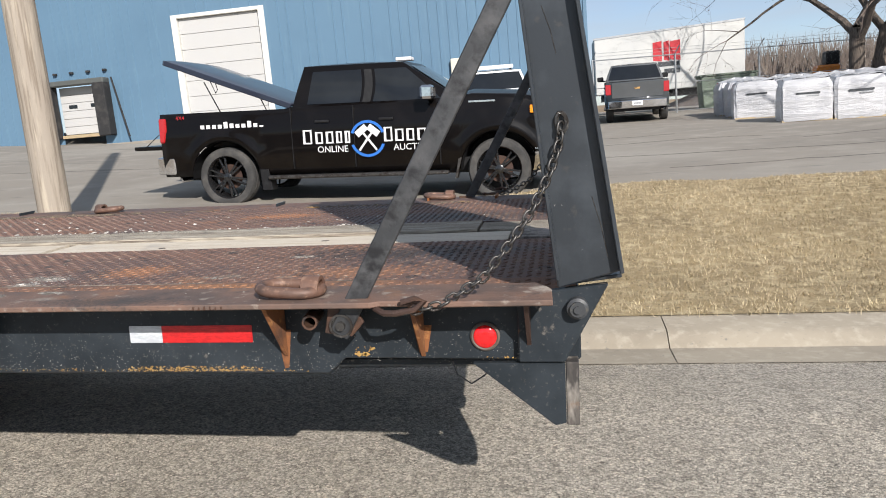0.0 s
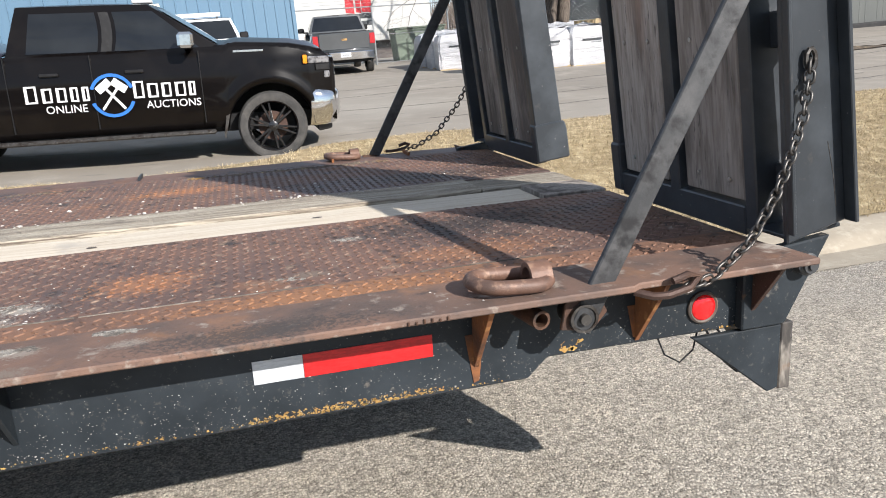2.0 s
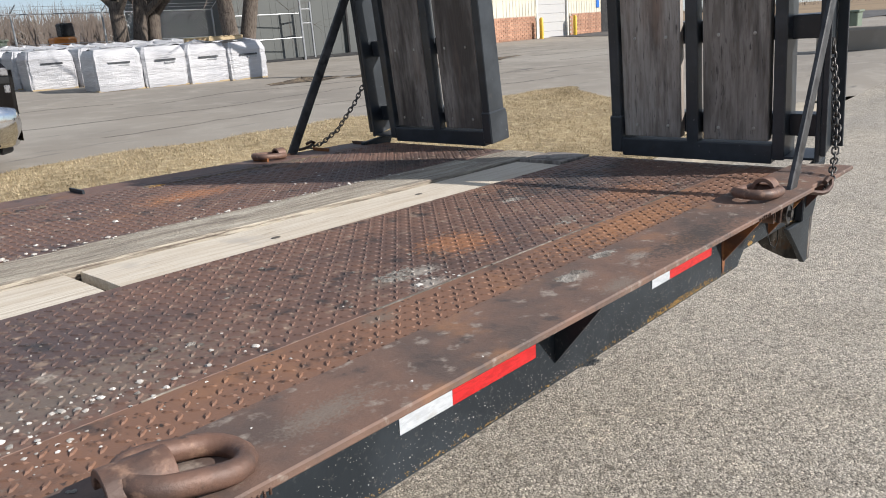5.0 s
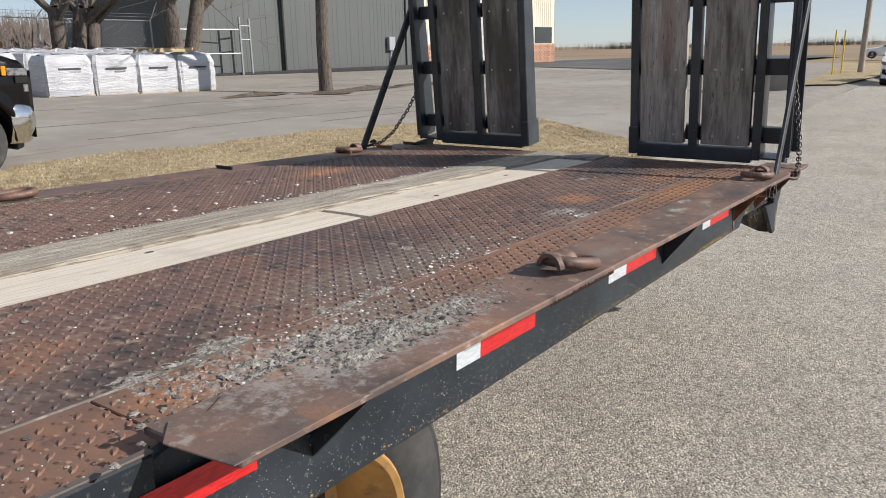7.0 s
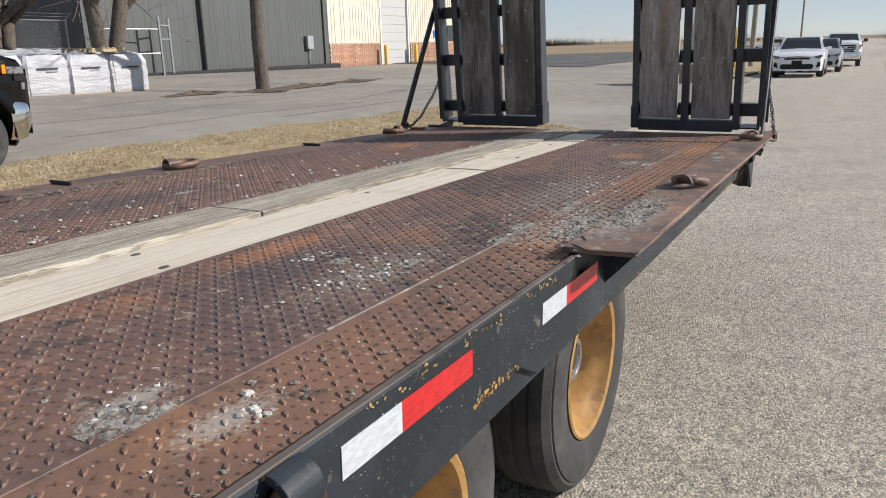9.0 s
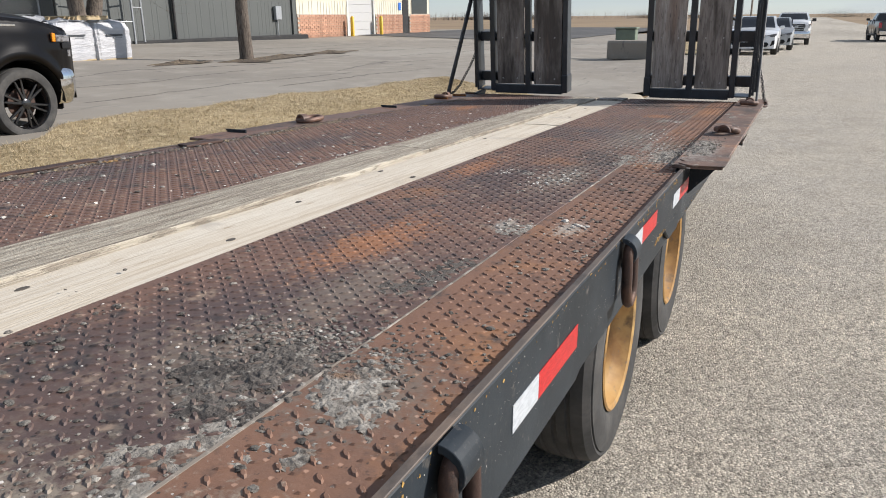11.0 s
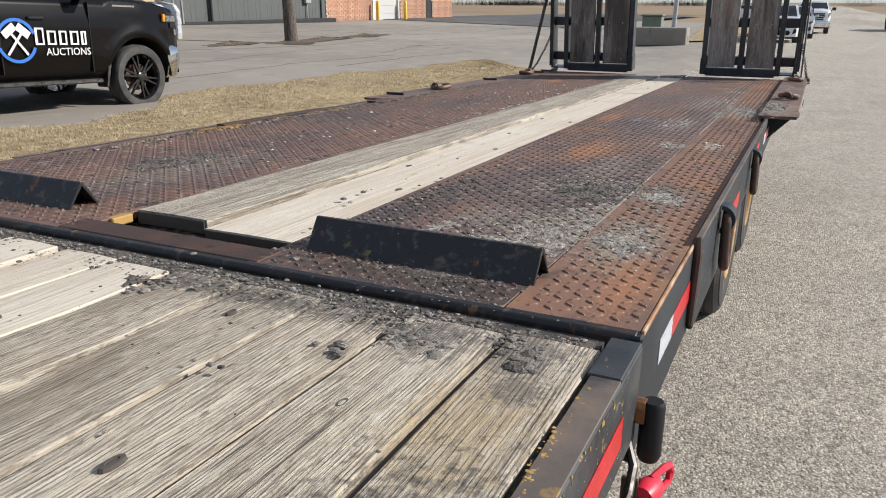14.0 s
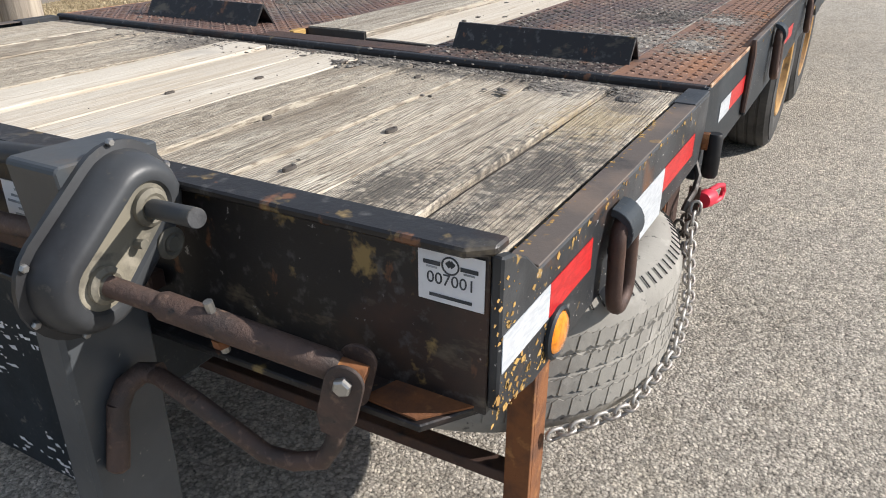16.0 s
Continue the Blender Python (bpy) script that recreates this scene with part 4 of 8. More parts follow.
# weld teeth along the flange edge
bm = None
for k in range(46):
    x = -2.75 + 0.0095 * k if k < 40 else -0.56 + 0.016 * (k - 40)
    bm = join(bm, box(x, x + 0.004, 2.2695, 2.273, 0.844, 0.850 + 0.006 * RNG.random(), 0.001))
part("weld_bead", bm, M["darkrust"], trailer, "fine weld beads along the flange edge", kind="stuff")


# deck plates with raised lugs
def lugs(x0, x1, y0, y1, z, pitch, name, material, low=None, high=None):
    """Raised bars of tread plate, lying at plus and minus 45 degrees by turns."""
    x0, x1, y0, y1 = place_x(x0), place_x(x1), place_y(y0), place_y(y1)
    nx, ny = int((x1 - x0) / pitch), int((y1 - y0) / pitch)
    verts, faces = [], []
    ox, oy, oz = ORIGIN[trailer]
    half, wide, rise = pitch * 0.46, pitch * 0.15, 0.0028
    ring = [(-1, 0), (-0.55, -0.9), (0.55, -0.9), (1, 0), (0.55, 0.9), (-0.55, 0.9)]
    for i in range(nx):
        for j in range(ny):
            x, y = x0 + (i + 0.5) * pitch - ox, y0 + (j + 0.5) * pitch - oy
            if (low and y + oy < low(x + ox)) or (high and y + oy > high(x + ox)):
                continue
            s = 1 if (i + j) % 2 else -1
            c = 0.7071
            base = len(verts)
            for scale, up in ((1.0, 0.0), (0.62, rise)):
                for p, q in ring:
                    along, side = p * half * scale, q * wide * scale
                    verts.append((x + c * along - s * c * side, y + s * c * along + c * side, z + up - oz))
            faces += [(base + k, base + (k + 1) % 6, base + 6 + (k + 1) % 6, base + 6 + k) for k in range(6)]
            faces.append(tuple(base + 6 + k for k in range(6)))
    mesh = bpy.data.meshes.new(name)
    mesh.from_pydata(verts, [], faces)
    mesh.materials.append(material)
    ob = new(name, mesh)
    ob.parent = trailer
    return tagged(ob, "raised bars of the tread plate", kind="stuff")


STRIP = 2.705
FLOOR = 0.812
PLANK_A, PLANK_B, PLANK_C = 3.470, 3.742, 4.015
SKEW_A, SKEW_B, SKEW_C = 0.018, 0.0145, 0.0164
X0, X1 = -7.262, 0.46
part("deck_plate", prism([(X0, STRIP + 0.002), (X1, STRIP + 0.002), (X1, PLANK_A + SKEW_A * X1 - 0.014), (-3.6, PLANK_A - SKEW_A * 3.6 - 0.014), (X0, PLANK_A + SKEW_A * X0 - 0.014)], DECK - 0.02, DECK, "z", 0.002), M["deck"], trailer, "rust-brown diamond tread plate")
part("deck_plate", prism([(X0, PLANK_C + SKEW_C * X0 + 0.006), (-3.6, PLANK_C - SKEW_C * 3.6 + 0.006), (X1, PLANK_C + SKEW_C * X1 + 0.006), (X1, far(2.462)), (-3.6, far(2.462)), (X0, far(2.462))], DECK - 0.02, DECK, "z", 0.002), M["deck"], trailer, "rust-brown diamond tread plate")
for x0, x1 in ((-7.262, -3.66), (-3.656, 0.46)):
    part("edge_strip", box(x0, x1, 2.4625 if x0 > -4 else 2.4445, STRIP - 0.002, DECK - 0.02, DECK + 0.002, 0.002), M["strip"], trailer, "orange-rusted tread strip along the edge")
rng_seam = random.Random(17)
bm, x = None, -6.9
while x < -0.4:
    run = rng_seam.uniform(0.08, 0.5)
    if rng_seam.random() < 0.75:
        w = rng_seam.uniform(0.0015, 0.004)
        bm = box(x, x + run, STRIP - w, STRIP + w, DECK - 0.004, DECK + rng_seam.uniform(0.002, 0.0035), 0, bm)
    x += run + 0.01
part("weld_seam", bm, M["gravel"], trailer, "dusty weld seam", kind="stuff")
lugs(-7.24, 0.44, STRIP + 0.012, PLANK_A, DECK, 0.0295, "tread_pattern", M["deck"], high=lambda x: place_y(PLANK_A + SKEW_A * 1.1 * x - 0.030))
lugs(-7.24, 0.44, 2.452, STRIP - 0.012, DECK + 0.002, 0.0295, "tread_pattern", M["strip"])
lugs(-7.24, 0.44, PLANK_C - 0.13, far(2.50), DECK, 0.0295, "tread_pattern", M["deck"], low=lambda x: place_y(PLANK_C + SKEW_C * 1.1 * x + 0.024))
part("gap_dirt", box(-6.99, 0.44, 3.28, 4.05, 0.779, 0.784), M["endwood"], trailer, "packed dirt between the planks")
part("board_dirt", box(-8.41, -7.36, 2.50, far(2.50), FLOOR - 0.04, FLOOR - 0.010), M["endwood"], trailer, "packed dirt between the boards")
part("gap_dirt", box(-7.359, -7.286, 2.50, far(2.50), FLOOR - 0.04, FLOOR - 0.006), M["darkcrust"], trailer, "packed dirt behind the lip")
part("deck_pan", box(-7.28, 0.44, 2.47, far(2.47), 0.74, 0.778), M["black"], trailer)


def plank(x0, x1, y0, y1, z0, z1, material, name="plank", parent=None, label="", warp=0.004, seed=0, skew=(0.0, 0.0)):
    """A sawn board with slightly uneven edges and top."""
    rng = random.Random(seed + int(x0 * 97) + int(y0 * 389))
    n = max(3, int((x1 - x0) / 0.25))
    rows = []
    c = 0.003
    for k in range(n + 1):
        x = x0 + (x1 - x0) * k / n
        a, b = y0 + skew[0] * x + rng.uniform(0, 0.003), y1 + skew[1] * x - rng.uniform(0, 0.003)
        t = z1 + rng.uniform(-warp, warp) * 0.5
        rows.append([(x, a, z0), (x, a, t - c), (x, a + c, t), (x, (a + b) / 2, t + warp * 0.4), (x, b - c, t), (x, b, t - c), (x, b, z0), (x, a, z0)])
    bm = sheet(rows)
    bmesh.ops.remove_doubles(bm, verts=bm.verts, dist=0.0004)
    bmesh.ops.holes_fill(bm, edges=bm.edges, sides=12)
    return part(name, bm, material, parent or trailer, label)


NEAR, FARTHER = (SKEW_A, SKEW_B), (SKEW_B, SKEW_C)
plank(-7.06, -2.045, PLANK_A - 0.006, PLANK_B - 0.003, 0.785, 0.8125, M["newwood"], label="fresh pale pine plank", skew=NEAR)
plank(-1.998, 0.20, PLANK_A - 0.004, PLANK_B - 0.003, 0.785, 0.8120, M["newwood"], label="fresh pale pine plank", skew=NEAR)
plank(-7.04, -3.53, PLANK_B + 0.003, PLANK_C - 0.002, 0.790, 0.827, M["oldwood"], label="weathered grey plank", skew=FARTHER)
plank(-3.515, 0.05, PLANK_B + 0.002, PLANK_C - 0.004, 0.790, 0.826, M["oldwood"], label="weathered grey plank", skew=FARTHER)
plank(0.06, 0.46, PLANK_B + 0.012, PLANK_C - 0.02, 0.785, 0.822, M["oldwood"], label="short grey plank end", skew=FARTHER)
plank(0.21, 0.46, PLANK_A + 0.008, PLANK_B - 0.02, 0.785, 0.826, M["rampwood"], label="dark plank end", skew=NEAR)
part("plank_end", box(-7.066, -7.060, PLANK_A - 0.118, PLANK_B - 0.112, 0.786, 0.810, 0.001), M["endwood"], trailer, "charred-looking plank end")
part("plank_end", box(-7.046, -7.040, PLANK_B - 0.092, PLANK_C - 0.122, 0.792, 0.824, 0.001), M["endwood"], trailer, "dark plank end")
# nail heads and knots in the fresh plank
for x, y in ((-6.40, 3.42), (-6.02, 3.59), (-5.5, 3.44), (-4.95, 3.56), (-4.18, 3.60), (-4.25, 3.41), (-3.6, 3.5), (-2.9, 3.58), (-1.4, 3.45), (-0.6, 3.52)):
    part("knot", lathe([(0.013, 0.0), (0.011, 0.002), (0.0001, 0.0025)], Matrix.Translation((x, y + 0.016 * x + 0.10, 0.8125)) @ Matrix.Diagonal((1.5, 0.8, 1, 1)), 10), M["endwood"], trailer, "dark knot")

# front lip, wheel chocks and the recess before the planks
# besides grime, the lip's black takes in the shade on its front face
part("front_lip", prism([(-7.284, 0.70), (-7.284, 0.816), (-7.279, 0.823), (-7.263, 0.825), (-7.263, 0.81), (-7.272, 0.808), (-7.272, 0.70)], 2.4485, far(2.4485), "y", 0.002), M["frontbeam"], trailer, "grimy lip between the two decks, blackened for its shaded face")
part("recess_floor", box(-7.25, -7.00, 3.34, 3.92, 0.779, 0.790, 0.001), M["frontbeam"], trailer, "dark recess")
part("recess_edge", prism([(-7.262, 0.790), (-7.255, 0.824), (-7.165, 0.8245), (-7.165, 0.790)], 3.30, 3.95, "y", 0.002), M["darkrust"], trailer, "rust-red cross strip")
part("paint_mark", box(-7.135, -7.065, 3.888, 3.918, 0.80, 0.8225, 0.003), M["flake"], trailer, "leftover yellow paint")


def chock(y0, y1):
    return prism([(-7.122, DECK), (-7.115, DECK), (-7.070, 0.877), (-7.027, DECK), (-7.020, DECK), (-7.065, 0.888), (-7.075, 0.888)], y0, y1, "y", 0.001)


part("wheel_chock", chock(2.692, 3.262), M["frontbeam"], trailer, "black angle-iron wheel chock")
part("wheel_chock", chock(4.075, 4.64), M["frontbeam"], trailer, "black angle-iron wheel chock")

# the low wooden front deck
seams = [2.487, 2.660, 2.857, 3.055, 3.255, 3.44, 3.625, 3.81, 4.00, 4.185, 4.37, 4.555, 4.74, 4.92]
for k, (a, b) in enumerate(zip(seams, seams[1:])):
    fresh = 5 <= k <= 7
    plank(-8.425 + 0.01 * math.sin(k * 2.1), -7.348 - 0.012 * (k % 3), a + 0.005, b - 0.005, FLOOR - 0.045, FLOOR + 0.003 * math.sin(k * 1.9), M["newwood"] if fresh else M["paledeck"], label="pale newer deck board" if fresh else "weathered grey deck board with raised grain", warp=0.005, seed=k)
both("front_side_rail", lambda: prism([(-8.470, 0.672), (-8.36, 0.645), (-7.30, 0.655), (-7.30, 0.815), (-8.36, 0.815), (-8.40, 0.848), (-8.44, 0.868), (-8.470, 0.876)], 2.432, 2.448, "y", 0.003), M["frontrail"], "black front rail with yellow flecks")
both("front_rail_top", lambda: box(-8.36, -7.456, 2.4335, 2.482, 0.8152, 0.8185, 0.001), M["railtop"], "worn dark-brown rail top")
both("rail_corner_block", lambda: box(-7.455, -7.300, 2.4335, 2.488, 0.79, 0.8205, 0.002), M["frontrail"])
part("front_beam_web", box(-8.470, -8.452, 2.449, far(2.449), 0.66, 0.876, 0.002), M["frontbeam"], trailer, "grimy black front beam")
part("front_beam_flange", prism([(-8.495, 2.470), (-8.47, 2.440), (-8.438, 2.440), (-8.438, far(2.449)), (-8.505, far(2.449))], 0.876, 0.888, "z", 0.003), M["frontbeam"], trailer, "dark top flange of the front beam")
part("front_beam_foot", prism([(-8.53, 2.51), (-8.45, 2.45), (-8.45, far(2.45)), (-8.53, far(2.45))], 0.655, 0.666, "z", 0.002), M["frontbeam"], trailer)
part("corner_patch", prism([(-8.525, 2.54), (-8.462, 2.485), (-8.466, 2.60), (-8.52, 2.62)], 0.667, 0.670, "z"), M["rust"], trailer, "bare rusty corner")
for z0, z1, x0, x1 in ((0.70, 0.73, 3.0, 3.4),):
    part("hose_bracket", box(-8.50, -8.472, x0, x1, z0, z1, 0.003), M["darkrust"], trailer)

# reflective tape: white and red stretches
TAPE = [(-0.876, -0.757, -0.474, 0.704, 2.4365), (-1.962, -1.80, -1.49, 0.70, 2.4365), (-2.885, -2.776, -2.485, 0.698, 2.4365), (-3.998, -3.810, -3.527, 0.735, 2.4215), (-4.918, -4.706, -4.412, 0.753, 2.4215), (-5.97, -5.83, -5.56, 0.705, 2.4215), (-7.075, -6.915, -6.648, 0.692, 2.4365), (-7.93, -7.71, -7.43, 0.700, 2.4315), (-8.466, -8.32, -8.155, 0.724, 2.4315)]
for a, b, c, z, y in TAPE:
    part("white_tape", box(a, b - 0.001, y - 0.0012, y, z, z + 0.051), M["white"], trailer, "white reflective tape")
    part("red_tape", box(b, c, y - 0.0012, y, z, z + 0.051), M["red"], trailer, "red reflective tape")


part("white_tape", box(-7.93, -7.711, 2.4303, 2.4315, 0.655, 0.6995), M["white"], trailer, "white reflective tape")


# lamps
def lamp(at, lens, ring, size=1.0):
    rim = part("lamp_grommet", lathe([(0.046, 0.0), (0.046, 0.006), (0.041, 0.010), (0.036, 0.006), (0.036, 0.0)], turned(at, (0, -1, 0)) @ Matrix.Scale(size, 4), 24), ring, trailer, "round lamp grommet", True)
    part("lamp_lens", lathe([(0.036, 0.0), (0.036, 0.008), (0.030, 0.013), (0.014, 0.0155), (0.0001, 0.016)], turned(at, (0, -1, 0)) @ Matrix.Scale(size, 4), 24), lens, rim, "red marker lens" if lens is M["redlens"] else "amber marker lens", True)


lamp((0.207, 2.436, 0.718), M["redlens"], M["railtop"], 0.88)
lamp((-8.29, 2.431, 0.688), M["amber"], M["black"], 0.85)


# lashing rings
def ring_loop(length, width, wire):
    a, b = length / 2 - width / 2, width / 2
    pts = [(a + b * math.cos(t), b * math.sin(t), 0) for t in (math.pi * k / 8 - math.pi / 2 for k in range(9))]
    return tube(pts + [(-x, -y, 0) for x, y, _ in pts], wire, 10, True)


def lying_ring(x, y, turn, tilt=4, metal="ringsteel", long=0.166, slide=-0.03, sleeve=0.024, z=0.857):
    base = Matrix.Translation((x, y, z)) @ Matrix.Rotation(radians(turn), 4, "Z")
    ring = part("lashing_ring", join(None, ring_loop(long, long * 0.625, 0.0155), base @ Matrix.Translation((slide, 0, 0.020)) @ Matrix.Rotation(radians(tilt), 4, "Y")), M[metal], trailer, "thick rusty lashing ring lying on the flange", True)
    strap = arc(0, 0.006, 0.036, 0, 180, 10) + arc(0, 0.006, 0.025, 180, 0, 10)
    bm = prism([(p[0], p[1] + 0.012) for p in strap], -sleeve, sleeve, "y", 0.001)
    part("ring_strap", join(None, bm, base @ Matrix.Translation((slide + long * 0.375, 0, 0)) @ Matrix.Rotation(radians(90), 4, "Z")), M[metal], ring, "welded strap over the ring", True)


lying_ring(-0.285, 2.365, 0)
lying_ring(-2.46, 2.365, 172, tilt=-10, long=0.150, slide=-0.02, sleeve=0.040)
lying_ring(-0.285, far(2.365), 0, z=0.823)
lying_ring(-2.70, far(2.42), 170, z=0.823)


def hanging_ring(x, y, z, metal="darkrust"):
    loop = part("tie_down_loop", join(None, ring_loop(0.155, 0.075, 0.0135), facing((x, y - 0.022, z - 0.090), (0, -0.03, -1), (1, 0, 0))), M[metal], trailer, "steel tie-down loop hanging on the rail", True)
    strap = arc(0, 0, 0.038, 90, 270, 10) + arc(0, 0, 0.026, 270, 90, 10)
    bm = prism([(p[0] + y - 0.004, p[1] + z - 0.030) for p in strap], x - 0.032, x + 0.032, "x", 0.001)
    part("loop_strap", bm, M["black"], loop, "", True)


hanging_ring(-6.24, 2.421, 0.835)
hanging_ring(-5.08, 2.421, 0.835)
hanging_ring(-8.055, 2.431, 0.788)

# stake tube, brace sockets and the braces
for side in (lambda b: b, mirror):
    part("stake_tube", side(lathe([(0.021, -0.09), (0.021, 0.03), (0.015, 0.03), (0.015, -0.09)], turned((-0.262, 2.36, 0.79), (0.15, -1, 0.0)), 16, closed=True)), M["darkrust"], trailer, "open end of a rusty pipe", True)
    part("brace_plate", side(prism([(-0.215, 0.762), (-0.14, 0.752), (-0.105, 0.79), (-0.125, 0.83), (-0.20, 0.835)], 2.326, 2.338, "y", 0.002)), M["darkrust"], trailer, "brace lug")
    part("brace_pin", side(lathe([(0.032, -0.06), (0.032, 0.012), (0.026, 0.012), (0.026, 0.004), (0.012, 0.004), (0.012, 0.02), (0.0001, 0.02)], turned((-0.165, 2.326, 0.785), (0, -1, 0)), 20)), M["chain"], trailer, "worn brace pin", True)
    start, end = Vector((-0.16, 2.325, 0.785)), Vector((0.435, 2.352, 1.83))
    way = (end - start).normalized()
    flat = Vector((way.z, 0, -way.x))
    bar = box(-0.027, 0.027, -0.008, 0.008, -0.03, (end - start).length, 0.003)
    part("ramp_brace", side(join(None, bar, Matrix(((flat.x, 0, way.x, start.x), (flat.y, 1, way.y, start.y), (flat.z, 0, way.z, start.z), (0, 0, 0, 1))))), M["brace"], trailer, "worn flat-bar ramp brace")


# ramps
LEAN = Matrix.Translation((0.50, 0, 0.872)) @ Matrix.Rotation(radians(-6.6), 4, "Y")


def build_ramp(side):
    def fit(bm):
        return side(join(None, bm, LEAN))

    top = 1.62
    outer = part("ramp", fit(prism([(-0.09, -0.005), (0.085, 0.02), (0.035, top), (-0.075, top)], 2.395, 2.413, "y", 0.004)), M["ramp_black"], trailer, "raised black steel ramp with dark wooden boards")
    for y0, y1 in ((2.535, 2.585), (3.285, 3.335)):
        part("ramp_rail", fit(prism([(-0.07, -0.01), (0.06, -0.01), (0.03, top), (-0.07, top)], y0, y1, "y", 0.004)), M["ramp_black"], outer)
    part("channel_lip", fit(prism([(0.074, 0.02), (0.085, 0.02), (0.035, top), (0.024, top)], 2.358, 2.394, "y", 0.002)), M["ramp_black"], outer, "bent lip of the ramp's side channel")
    part("channel_lip", fit(prism([(-0.09, 0.02), (-0.080, 0.02), (-0.065, top), (-0.075, top)], 2.374, 2.394, "y", 0.002)), M["ramp_black"], outer)
    part("centre_rail", fit(box(-0.072, -0.02, 2.905, 2.960, 0.0, top, 0.004)), M["ramp_black"], outer)
    part("foot_rail", fit(box(-0.072, -0.015, 2.585, 3.285, -0.026, 0.052, 0.004)), M["ramp_black"], outer)
    part("inner_shoe", fit(prism([(-0.078, -0.012), (0.075, -0.012), (0.075, 0.12), (0.065, 0.15), (-0.078, 0.15)], 3.280, 3.342, "y", 0.006)), M["ramp_black"], outer)
    part("gusset_plate", fit(box(-0.075, 0.08, 2.413, 2.535, -0.002, 0.008, 0.002)), M["ramp_black"], outer)
    for k in range(5):
        z = 0.075 + 0.365 * k
        part("rung", fit(box(-0.01, 0.05, 2.413, 3.285, z, z + 0.085, 0.004)), M["ramp_black"], outer)
    for y0, y1 in ((2.606, 2.888), (2.994, 3.275)):
        bm = box(-0.056, -0.012, y0, y1, 0.06, top - 0.02, 0.003)
        part("ramp_board", fit(bm), M["rampwood"], outer, "dark weathered ramp board")
        for z in (0.10, 0.465, 0.83, 1.195):
            for y in (y0 + 0.06, y1 - 0.07):
                part("bolt_head", fit(lathe([(0.007, 0), (0.007, 0.003), (0.0001, 0.004)], turned((-0.057, y, z + 0.01 * (y0 < 3)), (-1, 0, 0)), 8)), M["bright"], outer)
    part("lift_eye", fit(join(None, tube([(0.013 * math.cos(a), 0, 0.024 * math.sin(a)) for a in (2 * math.pi * k / 10 for k in range(10))], 0.006, 6, True), Matrix.Translation((-0.02, 2.385, 0.415)))), M["chain"], outer)


build_ramp(lambda b: b)
build_ramp(mirror)

# safety chains at the ramps
for flip in (lambda p: p, lambda p: (p[0], 2 * MID - p[1], p[2])):
    pts = [flip(p) for p in ((0.02, 2.262, 0.832), (0.12, 2.275, 0.850), (0.225, 2.295, 0.912), (0.30, 2.315, 1.000), (0.345, 2.335, 1.060), (0.400, 2.360, 1.160), (0.425, 2.378, 1.230), (0.432, 2.384, 1.280))]
    hang_chain("chain_link", trailer, pts, 0.032, 0.0036, M["chain"])
    side = (lambda b: b) if flip((0, 0, 0))[1] == 0 else mirror
    part("chain_hook", side(tube([(-0.06, 2.29, 0.838), (-0.03, 2.262, 0.832), (0.0, 2.255, 0.833), (0.05, 2.257, 0.842), (0.075, 2.262, 0.862), (0.05, 2.266, 0.868), (0.015, 2.266, 0.858)], 0.0085, 8)), M["darkrust"], trailer, "rusty chain hook", True)


# wheels
def wheel(x, y, out):
    """A dual wheel: out is -1 on the street side, +1 on the other."""
    hub = turned((x, y, 0.403), (0, out, 0)) @ Matrix.Scale(0.97, 4)
    t = part("wheel", lathe([(0.235, -0.10), (0.26, -0.112), (0.34, -0.118), (0.385, -0.108), (0.408, -0.085), (0.415, -0.055), (0.408, -0.050), (0.408, -0.042), (0.416, -0.038), (0.416, -0.012), (0.408, -0.008), (0.408, 0.004), (0.416, 0.008), (0.416, 0.034), (0.408, 0.038), (0.408, 0.046), (0.415, 0.050), (0.408, 0.085), (0.385, 0.104), (0.375, 0.102), (0.372, 0.107), (0.33, 0.115), (0.262, 0.108), (0.235, 0.095)], hub, 48, closed=True), M["tyre"], trailer, "dusty black tyre on a yellow rim", True)
    part("rim", lathe([(0.236, 0.100), (0.243, 0.106), (0.236, 0.110), (0.222, 0.104), (0.205, 0.060), (0.190, 0.040), (0.186, -0.05), (0.160, -0.066), (0.158, -0.10), (0.236, -0.10)], hub, 48, closed=True), M["rim"], t, "deep yellow-painted steel rim", True)
    # the disc's dark colour carries the shade inside the deep rim
    part("wheel_disc", lathe([(0.162, -0.064), (0.150, -0.070), (0.13, -0.055), (0.075, -0.050), (0.0001, -0.050)], hub, 40), M["shaft"], t, "wheel disc with the dish's shade in its dark colour", True)
    h = part("wheel_hub", lathe([(0.085, -0.06), (0.080, 0.0), (0.074, 0.040), (0.068, 0.046), (0.056, 0.046), (0.052, 0.040), (0.050, 0.030)], hub, 28), M["bright"], t, "pale worn hub ring", True)
    part("hub_cap", lathe([(0.050, 0.026), (0.044, 0.036), (0.030, 0.041), (0.0001, 0.042)], hub, 24), M["gearbox"], h, "greasy grey hub cap", True)
    for k in range(8):
        a = math.pi * k / 4
        part("wheel_nut", lathe([(0.014, 0.0), (0.014, 0.022), (0.009, 0.03), (0.0001, 0.03)], hub @ Matrix.Translation((0.105 * math.cos(a), 0.105 * math.sin(a), -0.056)), 6), M["bright"] if k % 2 else M["shaft"], h)


